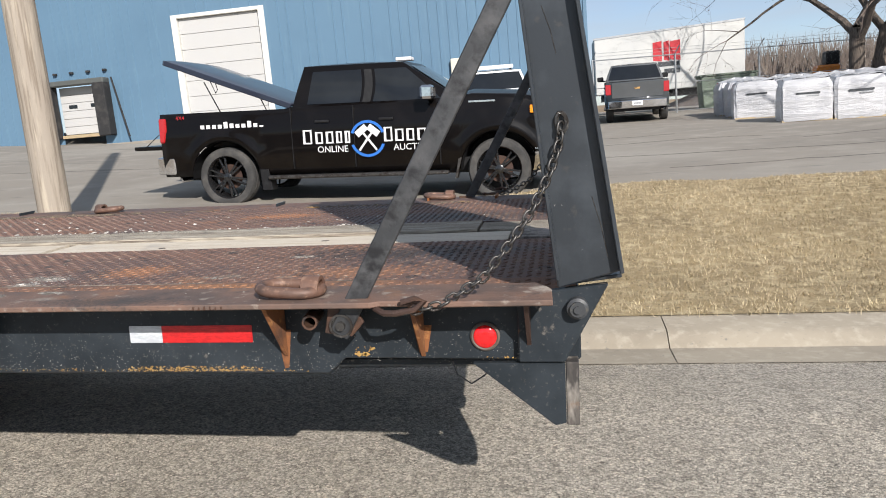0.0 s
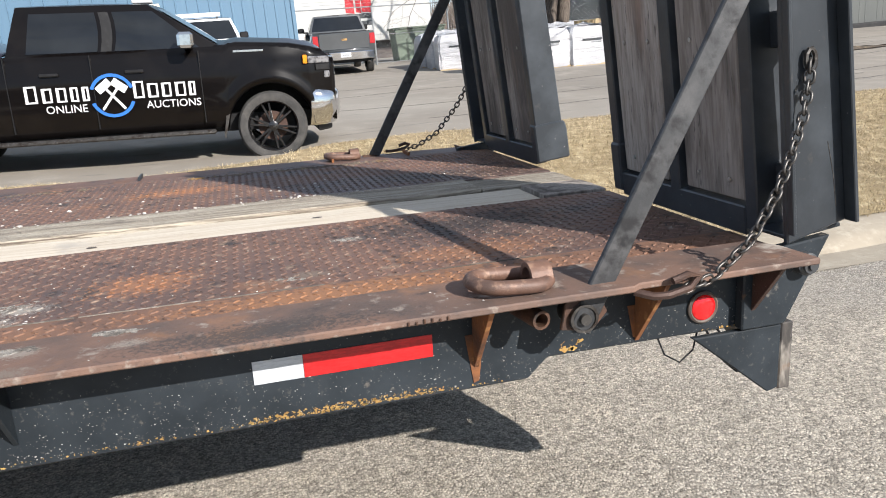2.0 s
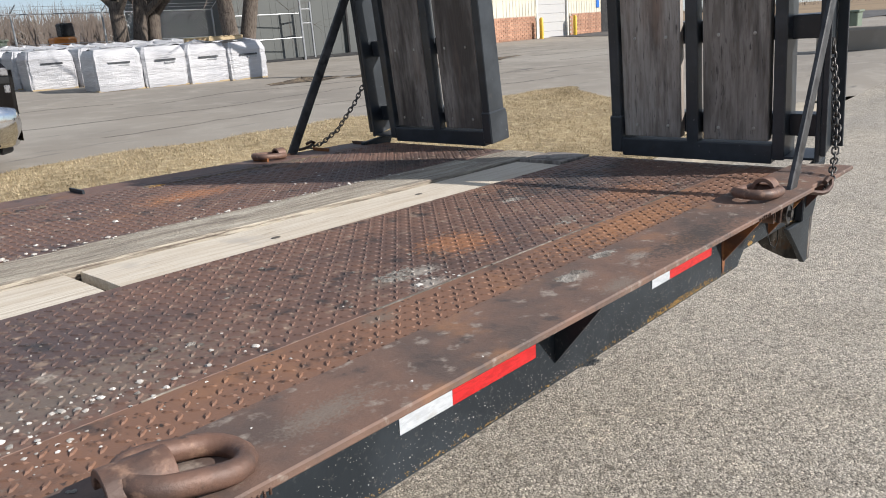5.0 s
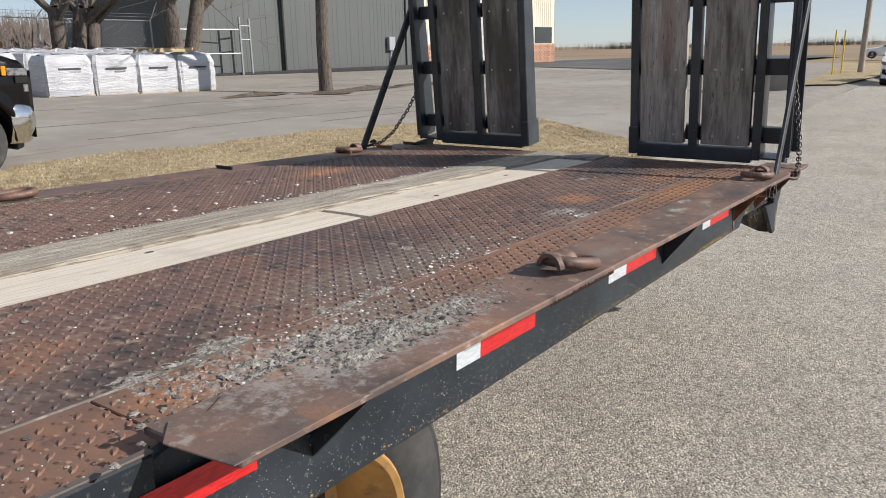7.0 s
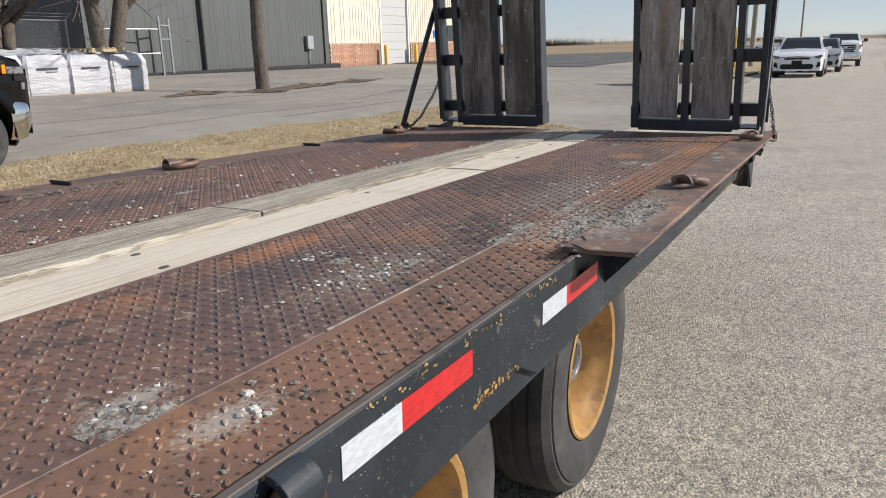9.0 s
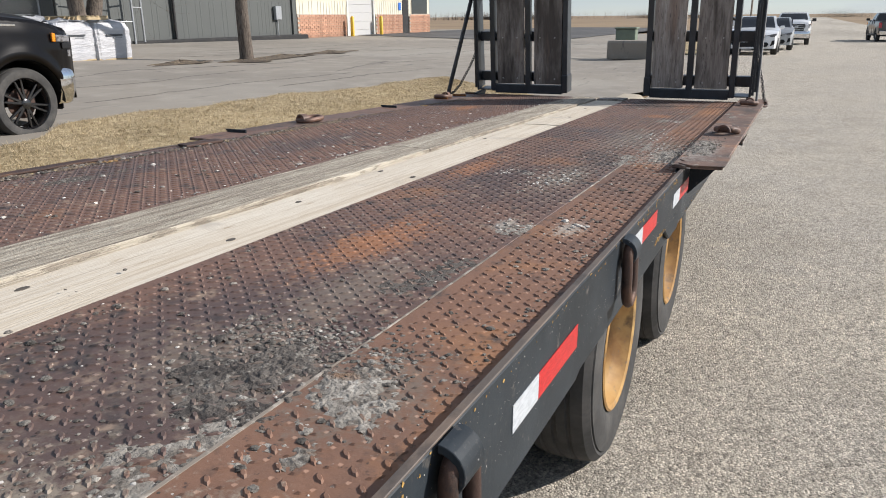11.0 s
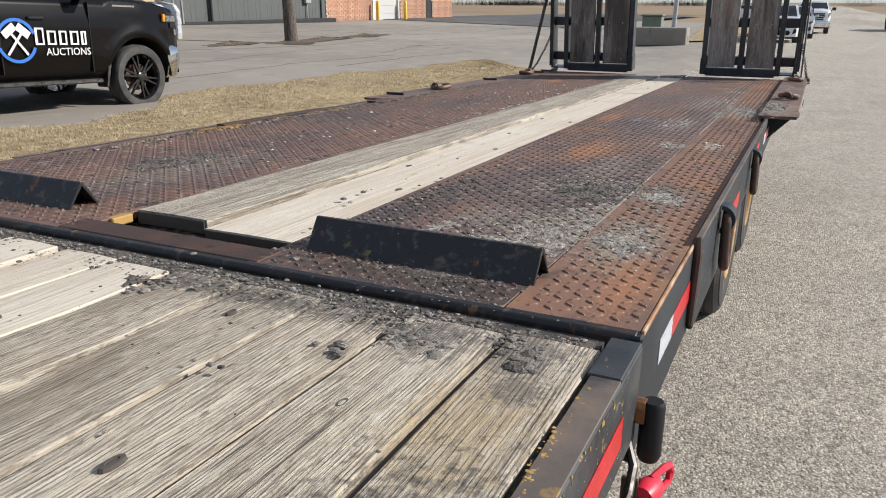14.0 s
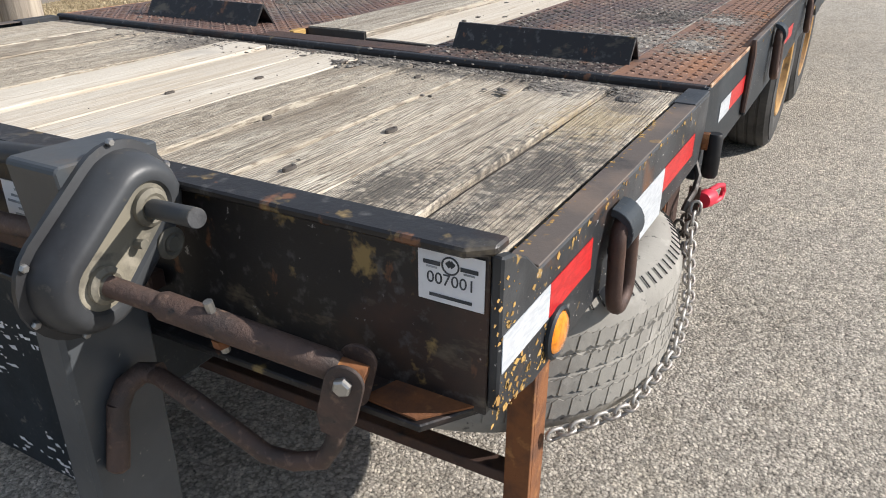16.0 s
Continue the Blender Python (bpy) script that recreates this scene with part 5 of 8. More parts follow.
for x in (-3.29, -4.56):
    for y, out in ((2.60, -1), (2.86, -1), (far(2.60), 1), (far(2.86), 1)):
        wheel(x, y, out)
    part("axle", tube([(x, 2.75, 0.403), (x, far(2.75), 0.403)], 0.06, 12), M["black"], trailer, smooth=True)
for y in (3.18, far(3.18)):
    part("main_beam", prism([(y - 0.07, 0.42), (y + 0.07, 0.42), (y + 0.07, 0.44), (y + 0.01, 0.45), (y + 0.01, 0.72), (y + 0.07, 0.735), (y - 0.07, 0.735), (y - 0.01, 0.72), (y - 0.01, 0.45), (y - 0.07, 0.44)], -7.3, 0.3, "x"), M["black"], trailer, "main frame beam")
    part("front_main_beam", box(-8.45, -7.3, y - 0.05, y + 0.05, 0.45, 0.72, 0.004), M["black"], trailer)
for k in range(17):
    x = -7.1 + 0.45 * k
    part("cross_member", box(x - 0.03, x + 0.03, 2.465, far(2.465), 0.655, 0.735), M["black"], trailer)

# ---- vehicles ----
def road_wheel(parent, x, y, out, radius, rim_material, spokes=12):
    """A car wheel: tyre, rim with spokes, hub cap."""
    hub = turned((x, y, radius), (0, out, 0))
    r = radius / 0.40
    w = part("wheel", lathe([(0.285 * r, -0.11), (0.33 * r, -0.125), (0.375 * r, -0.115), (0.396 * r, -0.09), (0.40 * r, -0.05), (0.393 * r, -0.045), (0.393 * r, -0.035), (0.40 * r, -0.03), (0.40 * r, 0.03), (0.393 * r, 0.035), (0.393 * r, 0.045), (0.40 * r, 0.05), (0.396 * r, 0.09), (0.375 * r, 0.115), (0.33 * r, 0.122), (0.29 * r, 0.112)], hub, 40, closed=True), M["tyre"], parent, "dusty black tyre", True)
    rim = part("rim", lathe([(0.292 * r, 0.105), (0.285 * r, 0.112), (0.276 * r, 0.10), (0.262 * r, 0.02), (0.258 * r, -0.10), (0.29 * r, -0.11)], hub, 40, closed=True), rim_material, w, "", True)
    part("brake_disc", lathe([(0.17 * r, -0.01), (0.17 * r, 0.005), (0.0001, 0.005)], hub, 24), M["darkrust"], w)
    for k in range(spokes):
        a = 2 * math.pi * (k + (0.22 if k % 2 else -0.22) * 1.0) / spokes
        bm = prism([(0.035 * r, -0.016), (0.265 * r, -0.011), (0.275 * r, 0.011), (0.035 * r, 0.016)], 0.055, 0.088, "z", 0.004)
        part("spoke", join(None, bm, hub @ Matrix.Rotation(a, 4, "Z")), rim_material, rim)
    part("hub_cap", lathe([(0.06 * r, 0.05), (0.058 * r, 0.092), (0.045 * r, 0.10), (0.0001, 0.10)], hub, 18), rim_material, rim, "", True)


def curve(stops):
    """A smooth line through (x, value) stops."""
    def value(x):
        if x <= stops[0][0]:
            return stops[0][1]
        for (a, u), (b, v) in zip(stops, stops[1:]):
            if x <= b:
                s = (x - a) / (b - a)
                return u + (v - u) * s * s * (3 - 2 * s)
        return stops[-1][1]
    return value


def linear(stops):
    def value(x):
        if x <= stops[0][0]:
            return stops[0][1]
        for (a, u), (b, v) in zip(stops, stops[1:]):
            if x <= b:
                return u + (v - u) * (x - a) / (b - a)
        return stops[-1][1]
    return value


def pickup(name, label, m, paint, group="", fine=True, cover=False, bed_open=False, rims="blackwheel", scale=1.0, bar=False):
    """A crew-cab pickup truck facing +x; the ground is z = 0."""
    root = thing(name, label, "pickup truck", (0, 0, 0), m, group)
    axle, wheel_r, arch_r = 1.87, 0.405, 0.50
    tail, nose = -2.80, 2.64
    top = linear([(-2.80, 1.29), (-0.88, 1.29), (-0.87, 1.32), (1.42, 1.34), (1.45, 1.37), (2.15, 1.33), (2.50, 1.26), (2.64, 1.13)])
    side_profile = curve([(0.30, 0.90), (0.48, 0.955), (0.75, 0.985), (1.00, 0.99), (1.15, 0.975), (1.40, 0.93)])
    taper = curve([(-2.80, 0.965), (-2.4, 1.0), (1.9, 1.0), (2.35, 0.965), (2.50, 0.92), (2.64, 0.84)])

    def bottom(x):
        z = 0.43
        for c in (-axle, axle):
            d = abs(x - c)
            if d < arch_r:
                z = max(z, 0.40 + math.sqrt(arch_r ** 2 - d ** 2) * 1.0)
        return z

    xs = spaced([(tail, -axle - arch_r, 0.1), (-axle - arch_r, -axle + arch_r, 0.04), (-axle + arch_r, axle - arch_r, 0.13), (axle - arch_r, axle + arch_r, 0.04), (axle + arch_r, nose, 0.06)])

    def flank(sign, inset=0.0):
        rows = []
        for x in xs:
            b, t = bottom(x), top(x)
            row = []
            for k in range(11):
                z = b + (t - b) * k / 10
                y = side_profile(z) * taper(x) - inset
                crease = 0.012 * math.exp(-((z - 1.06) / 0.035) ** 2) * (1 if x < 1.5 else 0.5)
                swell = 0.028 * math.exp(-((math.hypot(x - axle, z - 0.4) - 0.56) / 0.05) ** 2) + 0.028 * math.exp(-((math.hypot(x + axle, z - 0.4) - 0.56) / 0.05) ** 2)
                row.append((x, sign * (y + crease * 0.6 + swell), z))
            rows.append(row)
        return rows

    bm = sheet(flank(-1))
    sheet(flank(1), bm)
    # bonnet and cowl
    rows = []
    for x in spaced([(1.30, 2.50, 0.12), (2.50, nose, 0.035)]):
        w = side_profile(top(x)) * taper(x)
        rows.append([(x, w * s, top(x) + 0.075 * (1 - abs(s) ** 3) * (1 if x < 2.5 else 0.4) + 0.02 * math.exp(-((abs(s) - 0.55) / 0.12) ** 2)) for s in (-1, -0.9, -0.75, -0.6, -0.45, -0.2, 0, 0.2, 0.45, 0.6, 0.75, 0.9, 1)])
    sheet(rows, bm)
    # nose, tail and floor
    w = side_profile(0.8) * taper(nose)
    sheet([[(nose + 0.01 * (1 - s * s), w * s, z) for s in (-1, -0.6, 0, 0.6, 1)] for z in (0.43, 0.8, 1.12, 1.16)], bm)
    wt = side_profile(0.9) * taper(tail)
    if not bed_open:
        sheet([[(tail, wt * s, z) for s in (-1, 0, 1)] for z in (0.55, 0.9, 1.29)], bm)
    # bed: inner walls and rail tops
    bed = bmesh.new()
    for sign in (-1, 1):
        bed = sheet([[(x, sign * side_profile(1.29) * taper(x), 1.29), (x, sign * (side_profile(1.29) * taper(x) - 0.09), 1.292), (x, sign * 0.78, 0.82)] for x in (tail, -1.87, -0.9)], bed)
    bed = sheet([[(x, y, 0.82) for y in (-0.78, 0, 0.78)] for x in (tail, -0.9)], bed)
    bmesh.ops.remove_doubles(bed, verts=bed.verts, dist=0.004)
    part("bed_liner", bed, M["plastic"], root)
    bmesh.ops.remove_doubles(bm, verts=bm.verts, dist=0.012)
    body = part("body", bm, paint, root, "", True)
    solid = body.modifiers.new("thickness", "SOLIDIFY")
    solid.thickness = 0.012
    # wheel housings and underside
    part("underbody", join(box(-2.7, 2.5, -0.72, 0.72, 0.36, 0.56), box(-1.30, 1.30, -0.90, 0.90, 0.40, 0.46)), M["plastic"], root)
    for c in (-axle, axle):
        for sign in (-1, 1):
            rows = [[(c + (arch_r - 0.004) * math.cos(a), sign * y, 0.40 + (arch_r - 0.004) * math.sin(a)) for y in (0.40, 0.70, 0.975)] for a in (math.pi * k / 14 for k in range(15))]
            part("wheel_housing", sheet(rows), M["plastic"], root)
            part("housing_wall", box(c - 0.50, c + 0.50, sign * 0.38, sign * 0.40, 0.34, 0.95), M["plastic"], root)
    # cab glasshouse
    base_f, base_r, roof_f, roof_r = 1.42, -0.86, 0.62, -0.72
    belt, roof = 1.315, 1.83

    def cab(u, v, out=0.0):
        """u: 0 rear to 1 front, v: 0 belt to 1 roof, on the street-side (y negative) wall."""
        x = (base_r + (roof_r - base_r) * v) * (1 - u) + (base_f + (roof_f - base_f) * v) * u
        y = -(0.945 - 0.19 * v ** 1.25) * (1 - 0.06 * max(0, u - 0.6) / 0.4) - out
        return Vector((x, y, belt - 0.02 + (roof - belt + 0.02) * v))

    us = [k / 16 for k in range(17)]
    vs = [0, 0.25, 0.5, 0.75, 0.93, 1.0]
    bm = sheet([[tuple(cab(u, v)) for v in vs] for u in us])
    sheet([[(cab(u, v).x, -cab(u, v).y, cab(u, v).z) for v in vs] for u in us], bm)
    sheet([[(cab(u, 1).x, cab(u, 1).y * s, roof + 0.045 * (1 - s ** 4) * math.sin(math.pi * (0.12 + 0.80 * u)) ** 0.6) for s in (-1, -0.85, -0.5, 0, 0.5, 0.85, 1)] for u in us], bm)
    for u in (0, 1):
        bulge = 0.10 if u else -0.03
        sheet([[(cab(u, v).x + bulge * (1 - s * s), cab(u, v).y * s, cab(u, v).z) for s in (-1, -0.6, 0, 0.6, 1)] for v in vs], bm)
    bmesh.ops.remove_doubles(bm, verts=bm.verts, dist=0.002)
    part("cab", bm, paint, root, "", True)

    def pane(corners, out):
        (u0, v0), (u1, v1), (u2, v2), (u3, v3) = corners
        rows = []
        for i in range(7):
            s = i / 6
            a, b = (u0 + (u1 - u0) * s, v0 + (v1 - v0) * s), (u3 + (u2 - u3) * s, v3 + (v2 - v3) * s)
            rows.append([cab(a[0] + (b[0] - a[0]) * t / 4, a[1] + (b[1] - a[1]) * t / 4, out) for t in range(5)])
        return rows

    for sign in (1, -1):
        for corners in (((0.09, 0.07), (0.415, 0.07), (0.55, 0.86), (0.10, 0.86)), ((0.50, 0.07), (0.86, 0.07), (0.885, 0.30), (0.505, 0.86))):
            rows = pane(corners, 0.006)
            if corners[0][0] > 0.4:
                rows = pane(((0.495, 0.07), (0.90, 0.07), (0.955, 0.86), (0.67, 0.86)), 0.006)
            part("side_window", sheet([[(p.x, p.y * sign, p.z) for p in r] for r in rows]), M["darkglass"], root, "dark tinted side window", True)
        part("door_pillar", sheet([[(p.x, p.y * sign, p.z) for p in r] for r in pane(((0.43, 0.07), (0.48, 0.07), (0.645, 0.86), (0.575, 0.86)), 0.008)]), M["plastic"], root)
    for u, name in ((1, "windscreen"), (0, "rear_window")):
        bulge, push = (0.10, 0.008) if u else (-0.03, -0.008)
        rows = [[(cab(u, v).x + bulge * (1 - s * s) + push, cab(u, v).y * s, cab(u, v).z + 0.006) for s in (-0.92, -0.5, 0, 0.5, 0.92)] for v in (0.10, 0.35, 0.65, 0.90)]
        part(name, sheet(rows), M["darkglass"], root, "", True)
    def bumper_shell():
        """A rounded chrome bumper that wraps the corners, with a recessed lower lip."""
        plan = [(2.33, 0.965), (2.45, 0.965), (2.56, 0.925), (2.64, 0.83), (2.71, 0.60), (2.745, 0.30), (2.755, 0.0)]
        plan = [(x, -y) for x, y in plan] + [(x, y) for x, y in plan[-2::-1]]
        levels = [(0.38, -0.075), (0.40, -0.045), (0.45, -0.030), (0.52, -0.004), (0.60, 0.006), (0.70, 0.0), (0.76, -0.012), (0.795, -0.05), (0.80, -0.12)]
        return sheet([[(x + push * min(1.0, (x - 2.2) / 0.3), y * (1 + 0.5 * push), z) for x, y in plan] for z, push in levels])

    # lamps, bumpers, grille
    for sign in (-1, 1):
        part("tail_light", prism([(-2.815, 0.90), (-2.745, 0.90), (-2.70, 1.06), (-2.70, 1.23), (-2.805, 1.23)], sign * 0.80, sign * 0.975, "y", 0.015), M["taillight"], root, "tall red tail light")
        part("headlight", prism([(2.33, sign * 0.968), (2.46, sign * 0.945), (2.585, sign * 0.880), (2.665, sign * 0.60), (2.58, sign * 0.58), (2.40, sign * 0.80)], 1.10, 1.18, "z", 0.008), M["headlight"], root, "clear headlight with amber corner")
        part("headlight_corner", prism([(2.275, sign * 0.981), (2.325, sign * 0.975), (2.35, sign * 0.85), (2.30, sign * 0.85)], 1.10, 1.20, "z", 0.006), M["amber"], root)
        part("daytime_lamp", prism([(2.52, sign * 0.915), (2.585, sign * 0.878), (2.665, sign * 0.62), (2.58, sign * 0.60), (2.50, sign * 0.80)], 0.93, 1.01, "z", 0.008), M["headlight"], root)
        part("lamp_divider", prism([(2.42, sign * 0.952), (2.585, sign * 0.883), (2.67, sign * 0.60), (2.58, sign * 0.58), (2.42, sign * 0.80)], 1.02, 1.092, "z", 0.006), M["plastic"], root)
        mirror_bm = box(0.93, 1.10, sign * 1.02, sign * 1.24, 1.33, 1.50, 0.03)
        mm = part("wing_mirror", mirror_bm, M["chrome"] if fine else M["plastic"], root, "chrome wing mirror")
        part("mirror_stalk", box(0.98, 1.07, sign * 0.90, sign * 1.05, 1.32, 1.37, 0.01), M["plastic"], mm)
        for x in (-0.45, 0.42):
            part("door_handle", box(x - 0.10, x + 0.10, sign * 0.985, sign * 1.018, 1.085, 1.125, 0.012), M["plastic"], root, "black door handle")
        for x in (-0.88, -0.02, 1.12):
            part("door_seam", box(x - 0.004, x + 0.004, sign * 0.955, sign * 0.9965, 0.50, 1.30), M["plastic"], root)
        part("running_board", box(-1.25, 1.22, sign * 0.90, sign * 1.03, 0.365, 0.415, 0.015), M["chain"], root, "grey running board")
        part("mud_flap", prism([(-1.38, 0.50), (-1.36, 0.22), (-1.22, 0.22), (-1.26, 0.50)], sign * 0.78, sign * 0.97, "y", 0.004), M["plastic"], root)
        part("mud_flap", prism([(1.36, 0.62), (1.30, 0.32), (1.32, 0.30), (1.40, 0.60)], sign * 0.80, sign * 0.98, "y", 0.002), M["chain"], root, "scuffed grey mud flap")
    part("front_bumper", bumper_shell(), M["chrome"], root, "chrome front bumper", True)
    part("lower_valance", prism([(2.40, -0.88), (2.60, -0.60), (2.66, 0), (2.60, 0.60), (2.40, 0.88)], 0.30, 0.40, "z", 0.02), M["plastic"], root)
    part("grille", box(2.56, 2.675, -0.62, 0.62, 0.78, 1.16, 0.02), M["plastic"], root, "dark grille")
    for z in (0.86, 0.96, 1.06):
        part("grille_bar", box(2.64, 2.685, -0.60, 0.60, z, z + 0.022, 0.004), M["chrome"], root)
    part("rear_bumper", prism([(-2.62, -0.97), (-2.92, -0.90), (-3.0, -0.5), (-3.0, 0.5), (-2.92, 0.90), (-2.62, 0.97), (-2.62, 0.8), (-2.80, 0.6), (-2.80, -0.6), (-2.62, -0.8)], 0.46, 0.70, "z", 0.02), M["chrome"], root, "chrome rear bumper")
    part("exhaust_tip", tube([(-2.45, -0.62, 0.40), (-2.62, -0.82, 0.37)], 0.035, 12), M["chrome"], root, "", True)
    for x in (-axle, axle):
        for sign in (-1, 1):
            road_wheel(root, x, sign * 0.85, sign, wheel_r, M[rims])
    if bed_open:
        part("tailgate", box(-3.32, -2.81, -0.80, 0.80, 0.80, 0.855, 0.012), paint, root, "lowered tailgate")
        for sign in (-1, 1):
            part("tailgate_cable", tube([(-2.80, sign * 0.79, 1.10), (-3.12, sign * 0.79, 0.86)], 0.006, 6), M["chain"], root)
    else:
        part("tailgate", box(-2.825, -2.79, -0.78, 0.78, 0.78, 1.26, 0.012), paint, root, "closed tailgate")
        part("gate_badge", box(-2.832, -2.824, -0.09, 0.09, 1.04, 1.10, 0.01), M["rim"], root, "small gold badge")
        part("number_plate", box(-3.012, -3.0, -0.16, 0.16, 0.54, 0.68, 0.003), M["letters"], root, "pale number plate")
        part("plate_bar", box(-3.016, -3.0115, -0.11, 0.11, 0.58, 0.63), M["greyprint"], root)
        part("bed_cap", box(-2.80, -0.9, -0.84, 0.84, 1.27, 1.305, 0.01), M["plastic"], root, "black bed cover")
    if bar:
        part("roof_bar", box(-0.05, 0.25, -0.55, 0.55, 1.90, 2.0, 0.02), M["whitepaint"], root, "white roof light bar")
        part("bar_leg", box(0.0, 0.2, -0.5, -0.45, 1.84, 1.91), M["plastic"], root)
        part("bar_leg", box(0.0, 0.2, 0.45, 0.5, 1.84, 1.91), M["plastic"], root)
    if cover:
        lid = Matrix.Translation((-0.90, 0, 1.345)) @ Matrix.Rotation(radians(20.5), 4, "Y")
        rows = [[(x, y, 0.035 * (1 - (y / 0.86) ** 4) * (1 if x > -1.8 else 0.6)) for y in (-0.86, -0.84, -0.7, -0.4, 0, 0.4, 0.7, 0.84, 0.86)] for x in (0, -0.05, -0.6, -1.2, -1.7, -1.86, -1.90)]
        bm = sheet(rows)
        part("bed_cover", join(None, bm, lid), M["bluecover"], root, "dark glossy bed cover propped open", True).modifiers.new("thickness", "SOLIDIFY").thickness = 0.03
        part("cover_rim", join(None, join(box(-1.90, 0, -0.875, -0.845, -0.065, 0.0, 0.008), join(box(-1.90, 0, 0.845, 0.875, -0.065, 0.0, 0.008), box(-1.92, -1.885, -0.86, 0.86, -0.065, 0.0, 0.008))), lid), M["bluecover"], root, "")
        for sign in (-1, 1):
            part("gas_strut", tube([(-1.95, sign * 0.80, 1.27), (-2.15, sign * 0.82, 1.70)], 0.009, 8), M["plastic"], root)
            part("strap", tube([(-2.12, sign * 0.7, 1.72), (-2.05, sign * 0.7, 1.55), (-2.02, sign * 0.7, 1.60), (-2.06, sign * 0.7, 1.75)], 0.006, 6), M["plastic"], root)
    return root


def stand(x, y, heading, lift=0.0):
    """A place on the ground, turned to a heading."""
    e = 0.3
    n = Vector((ground_z(x - e, y) - ground_z(x + e, y), ground_z(x, y - e) - ground_z(x, y + e), 2 * e)).normalized()
    tilt = Vector((0, 0, 1)).rotation_difference(n).to_matrix().to_4x4()
    return Matrix.Translation((x, y, ground_z(x, y) + lift)) @ tilt @ Matrix.Rotation(radians(heading), 4, "Z")


black_truck = pickup("pickup_truck", "black crew-cab pickup with lettered doors and bed cover propped open", Matrix.Translation((-2.262, 11.084, 0.275)) @ Matrix.Rotation(radians(-0.97), 4, "Z") @ Matrix.Rotation(radians(2.38), 4, "Y"), M["truckpaint"], cover=True, bed_open=True)


# door lettering: plain shapes for the mark, words for what can be read
def on_door(x, z, y=-0.995):
    return facing((x, y - 0.008, z), (1, 0, 0), (0, 0, 1))


part("door_word", words("ONLINE", 0.118, on_door(-0.32, 0.700)), M["letters"], black_truck, "small white lettering")
part("door_word", words("AUCTIONS", 0.118, on_door(0.80, 0.700)), M["letters"], black_truck, "small white lettering")
LETTERS = [(-0.72, 0.15), (-0.55, 0.13), (-0.405, 0.13), (-0.265, 0.11), (-0.145, 0.10), (0.385, 0.14), (0.535, 0.14), (0.685, 0.13), (0.83, 0.14), (0.975, 0.10)]


def glyph(x, w, z, h):
    """A plain hollow block."""
    right, top, stem, bar = x + w - 0.028, z + h, 0.030, 0.018
    bm = box(x, x + stem, -1.006, -1.0035, z, top)
    box(right - stem * 0.7, right, -1.006, -1.0035, z, top, 0, bm)
    box(x + stem, right - stem * 0.7, -1.006, -1.0035, z, z + bar, 0, bm)
    return box(x + stem, right - stem * 0.7, -1.006, -1.0035, top - bar, top, 0, bm)


for k, (x, w) in enumerate(LETTERS):
    tall = 0.185 if k in (0, 5) else 0.155
    part("door_mark", glyph(x, w, 0.815, tall), M["letters"], black_truck, "white block of the door mark")
for a0, a1 in ((20, 160), (200, 340)):
    band = arc(0.165, 0.86, 0.238, a0, a1, 24) + arc(0.165, 0.86, 0.203, a1, a0, 24)
    part("blue_ring", prism(band, -1.008, -1.0035, "y"), M["bluevinyl"], black_truck, "blue arc of the door mark")
for s in (-1, 1):
    turn = Matrix.Translation((0.165, 0, 0.86)) @ Matrix.Rotation(radians(38 * s), 4, "Y")
    part("mallet_mark", join(None, join(prism([(-0.013, -0.19), (0.013, -0.19), (0.013, 0.10), (-0.013, 0.10)], -1.010, -1.0035, "y"), prism([(-0.085, 0.09), (0.085, 0.09), (0.085, 0.175), (-0.085, 0.175)], -1.0105, -1.0035, "y")), turn), M["letters"], black_truck, "white crossed mallet")
for k in range(11):
    tall = (0.05, 0.05, 0.05, 0.05, 0.085, 0.06, 0.05, 0.05, 0.085, 0.05, 0.02)[k]
    part("side_mark", prism([(-2.17 + 0.085 * k, 1.07), (-2.115 + 0.085 * k, 1.07), (-2.115 + 0.085 * k, 1.07 + tall), (-2.17 + 0.085 * k, 1.07 + tall)], -1.006, -1.0, "y"), M["letters"], black_truck, "white bar of the side mark")
part("side_badge", words("4X4", 0.075, facing((-2.47, -0.982, 1.205), (1, 0, 0), (0, 0, 1))), M["taillight"], black_truck, "small chrome and red badge")
part("bonnet_badge", box(1.50, 1.84, -0.962, -0.955, 1.262, 1.286, 0.002), M["chrome"], black_truck, "chrome bonnet badge")
part("roof_sign", box(0.40, 0.62, -0.20, 0.0, 1.88, 1.93, 0.01), M["letters"], black_truck, "small white roof beacon")

pickup("pickup_truck", "dark grey pickup seen from behind, parked by the fence", stand(2.9, 28.0, 87), M["greypaint"], "parked trucks", False)
pickup("pickup_truck", "white pickup with a roof light bar by the blue wall", stand(-1.4, 21.4, 92), M["whitepaint"], "parked trucks", False, bar=True, rims="chain")


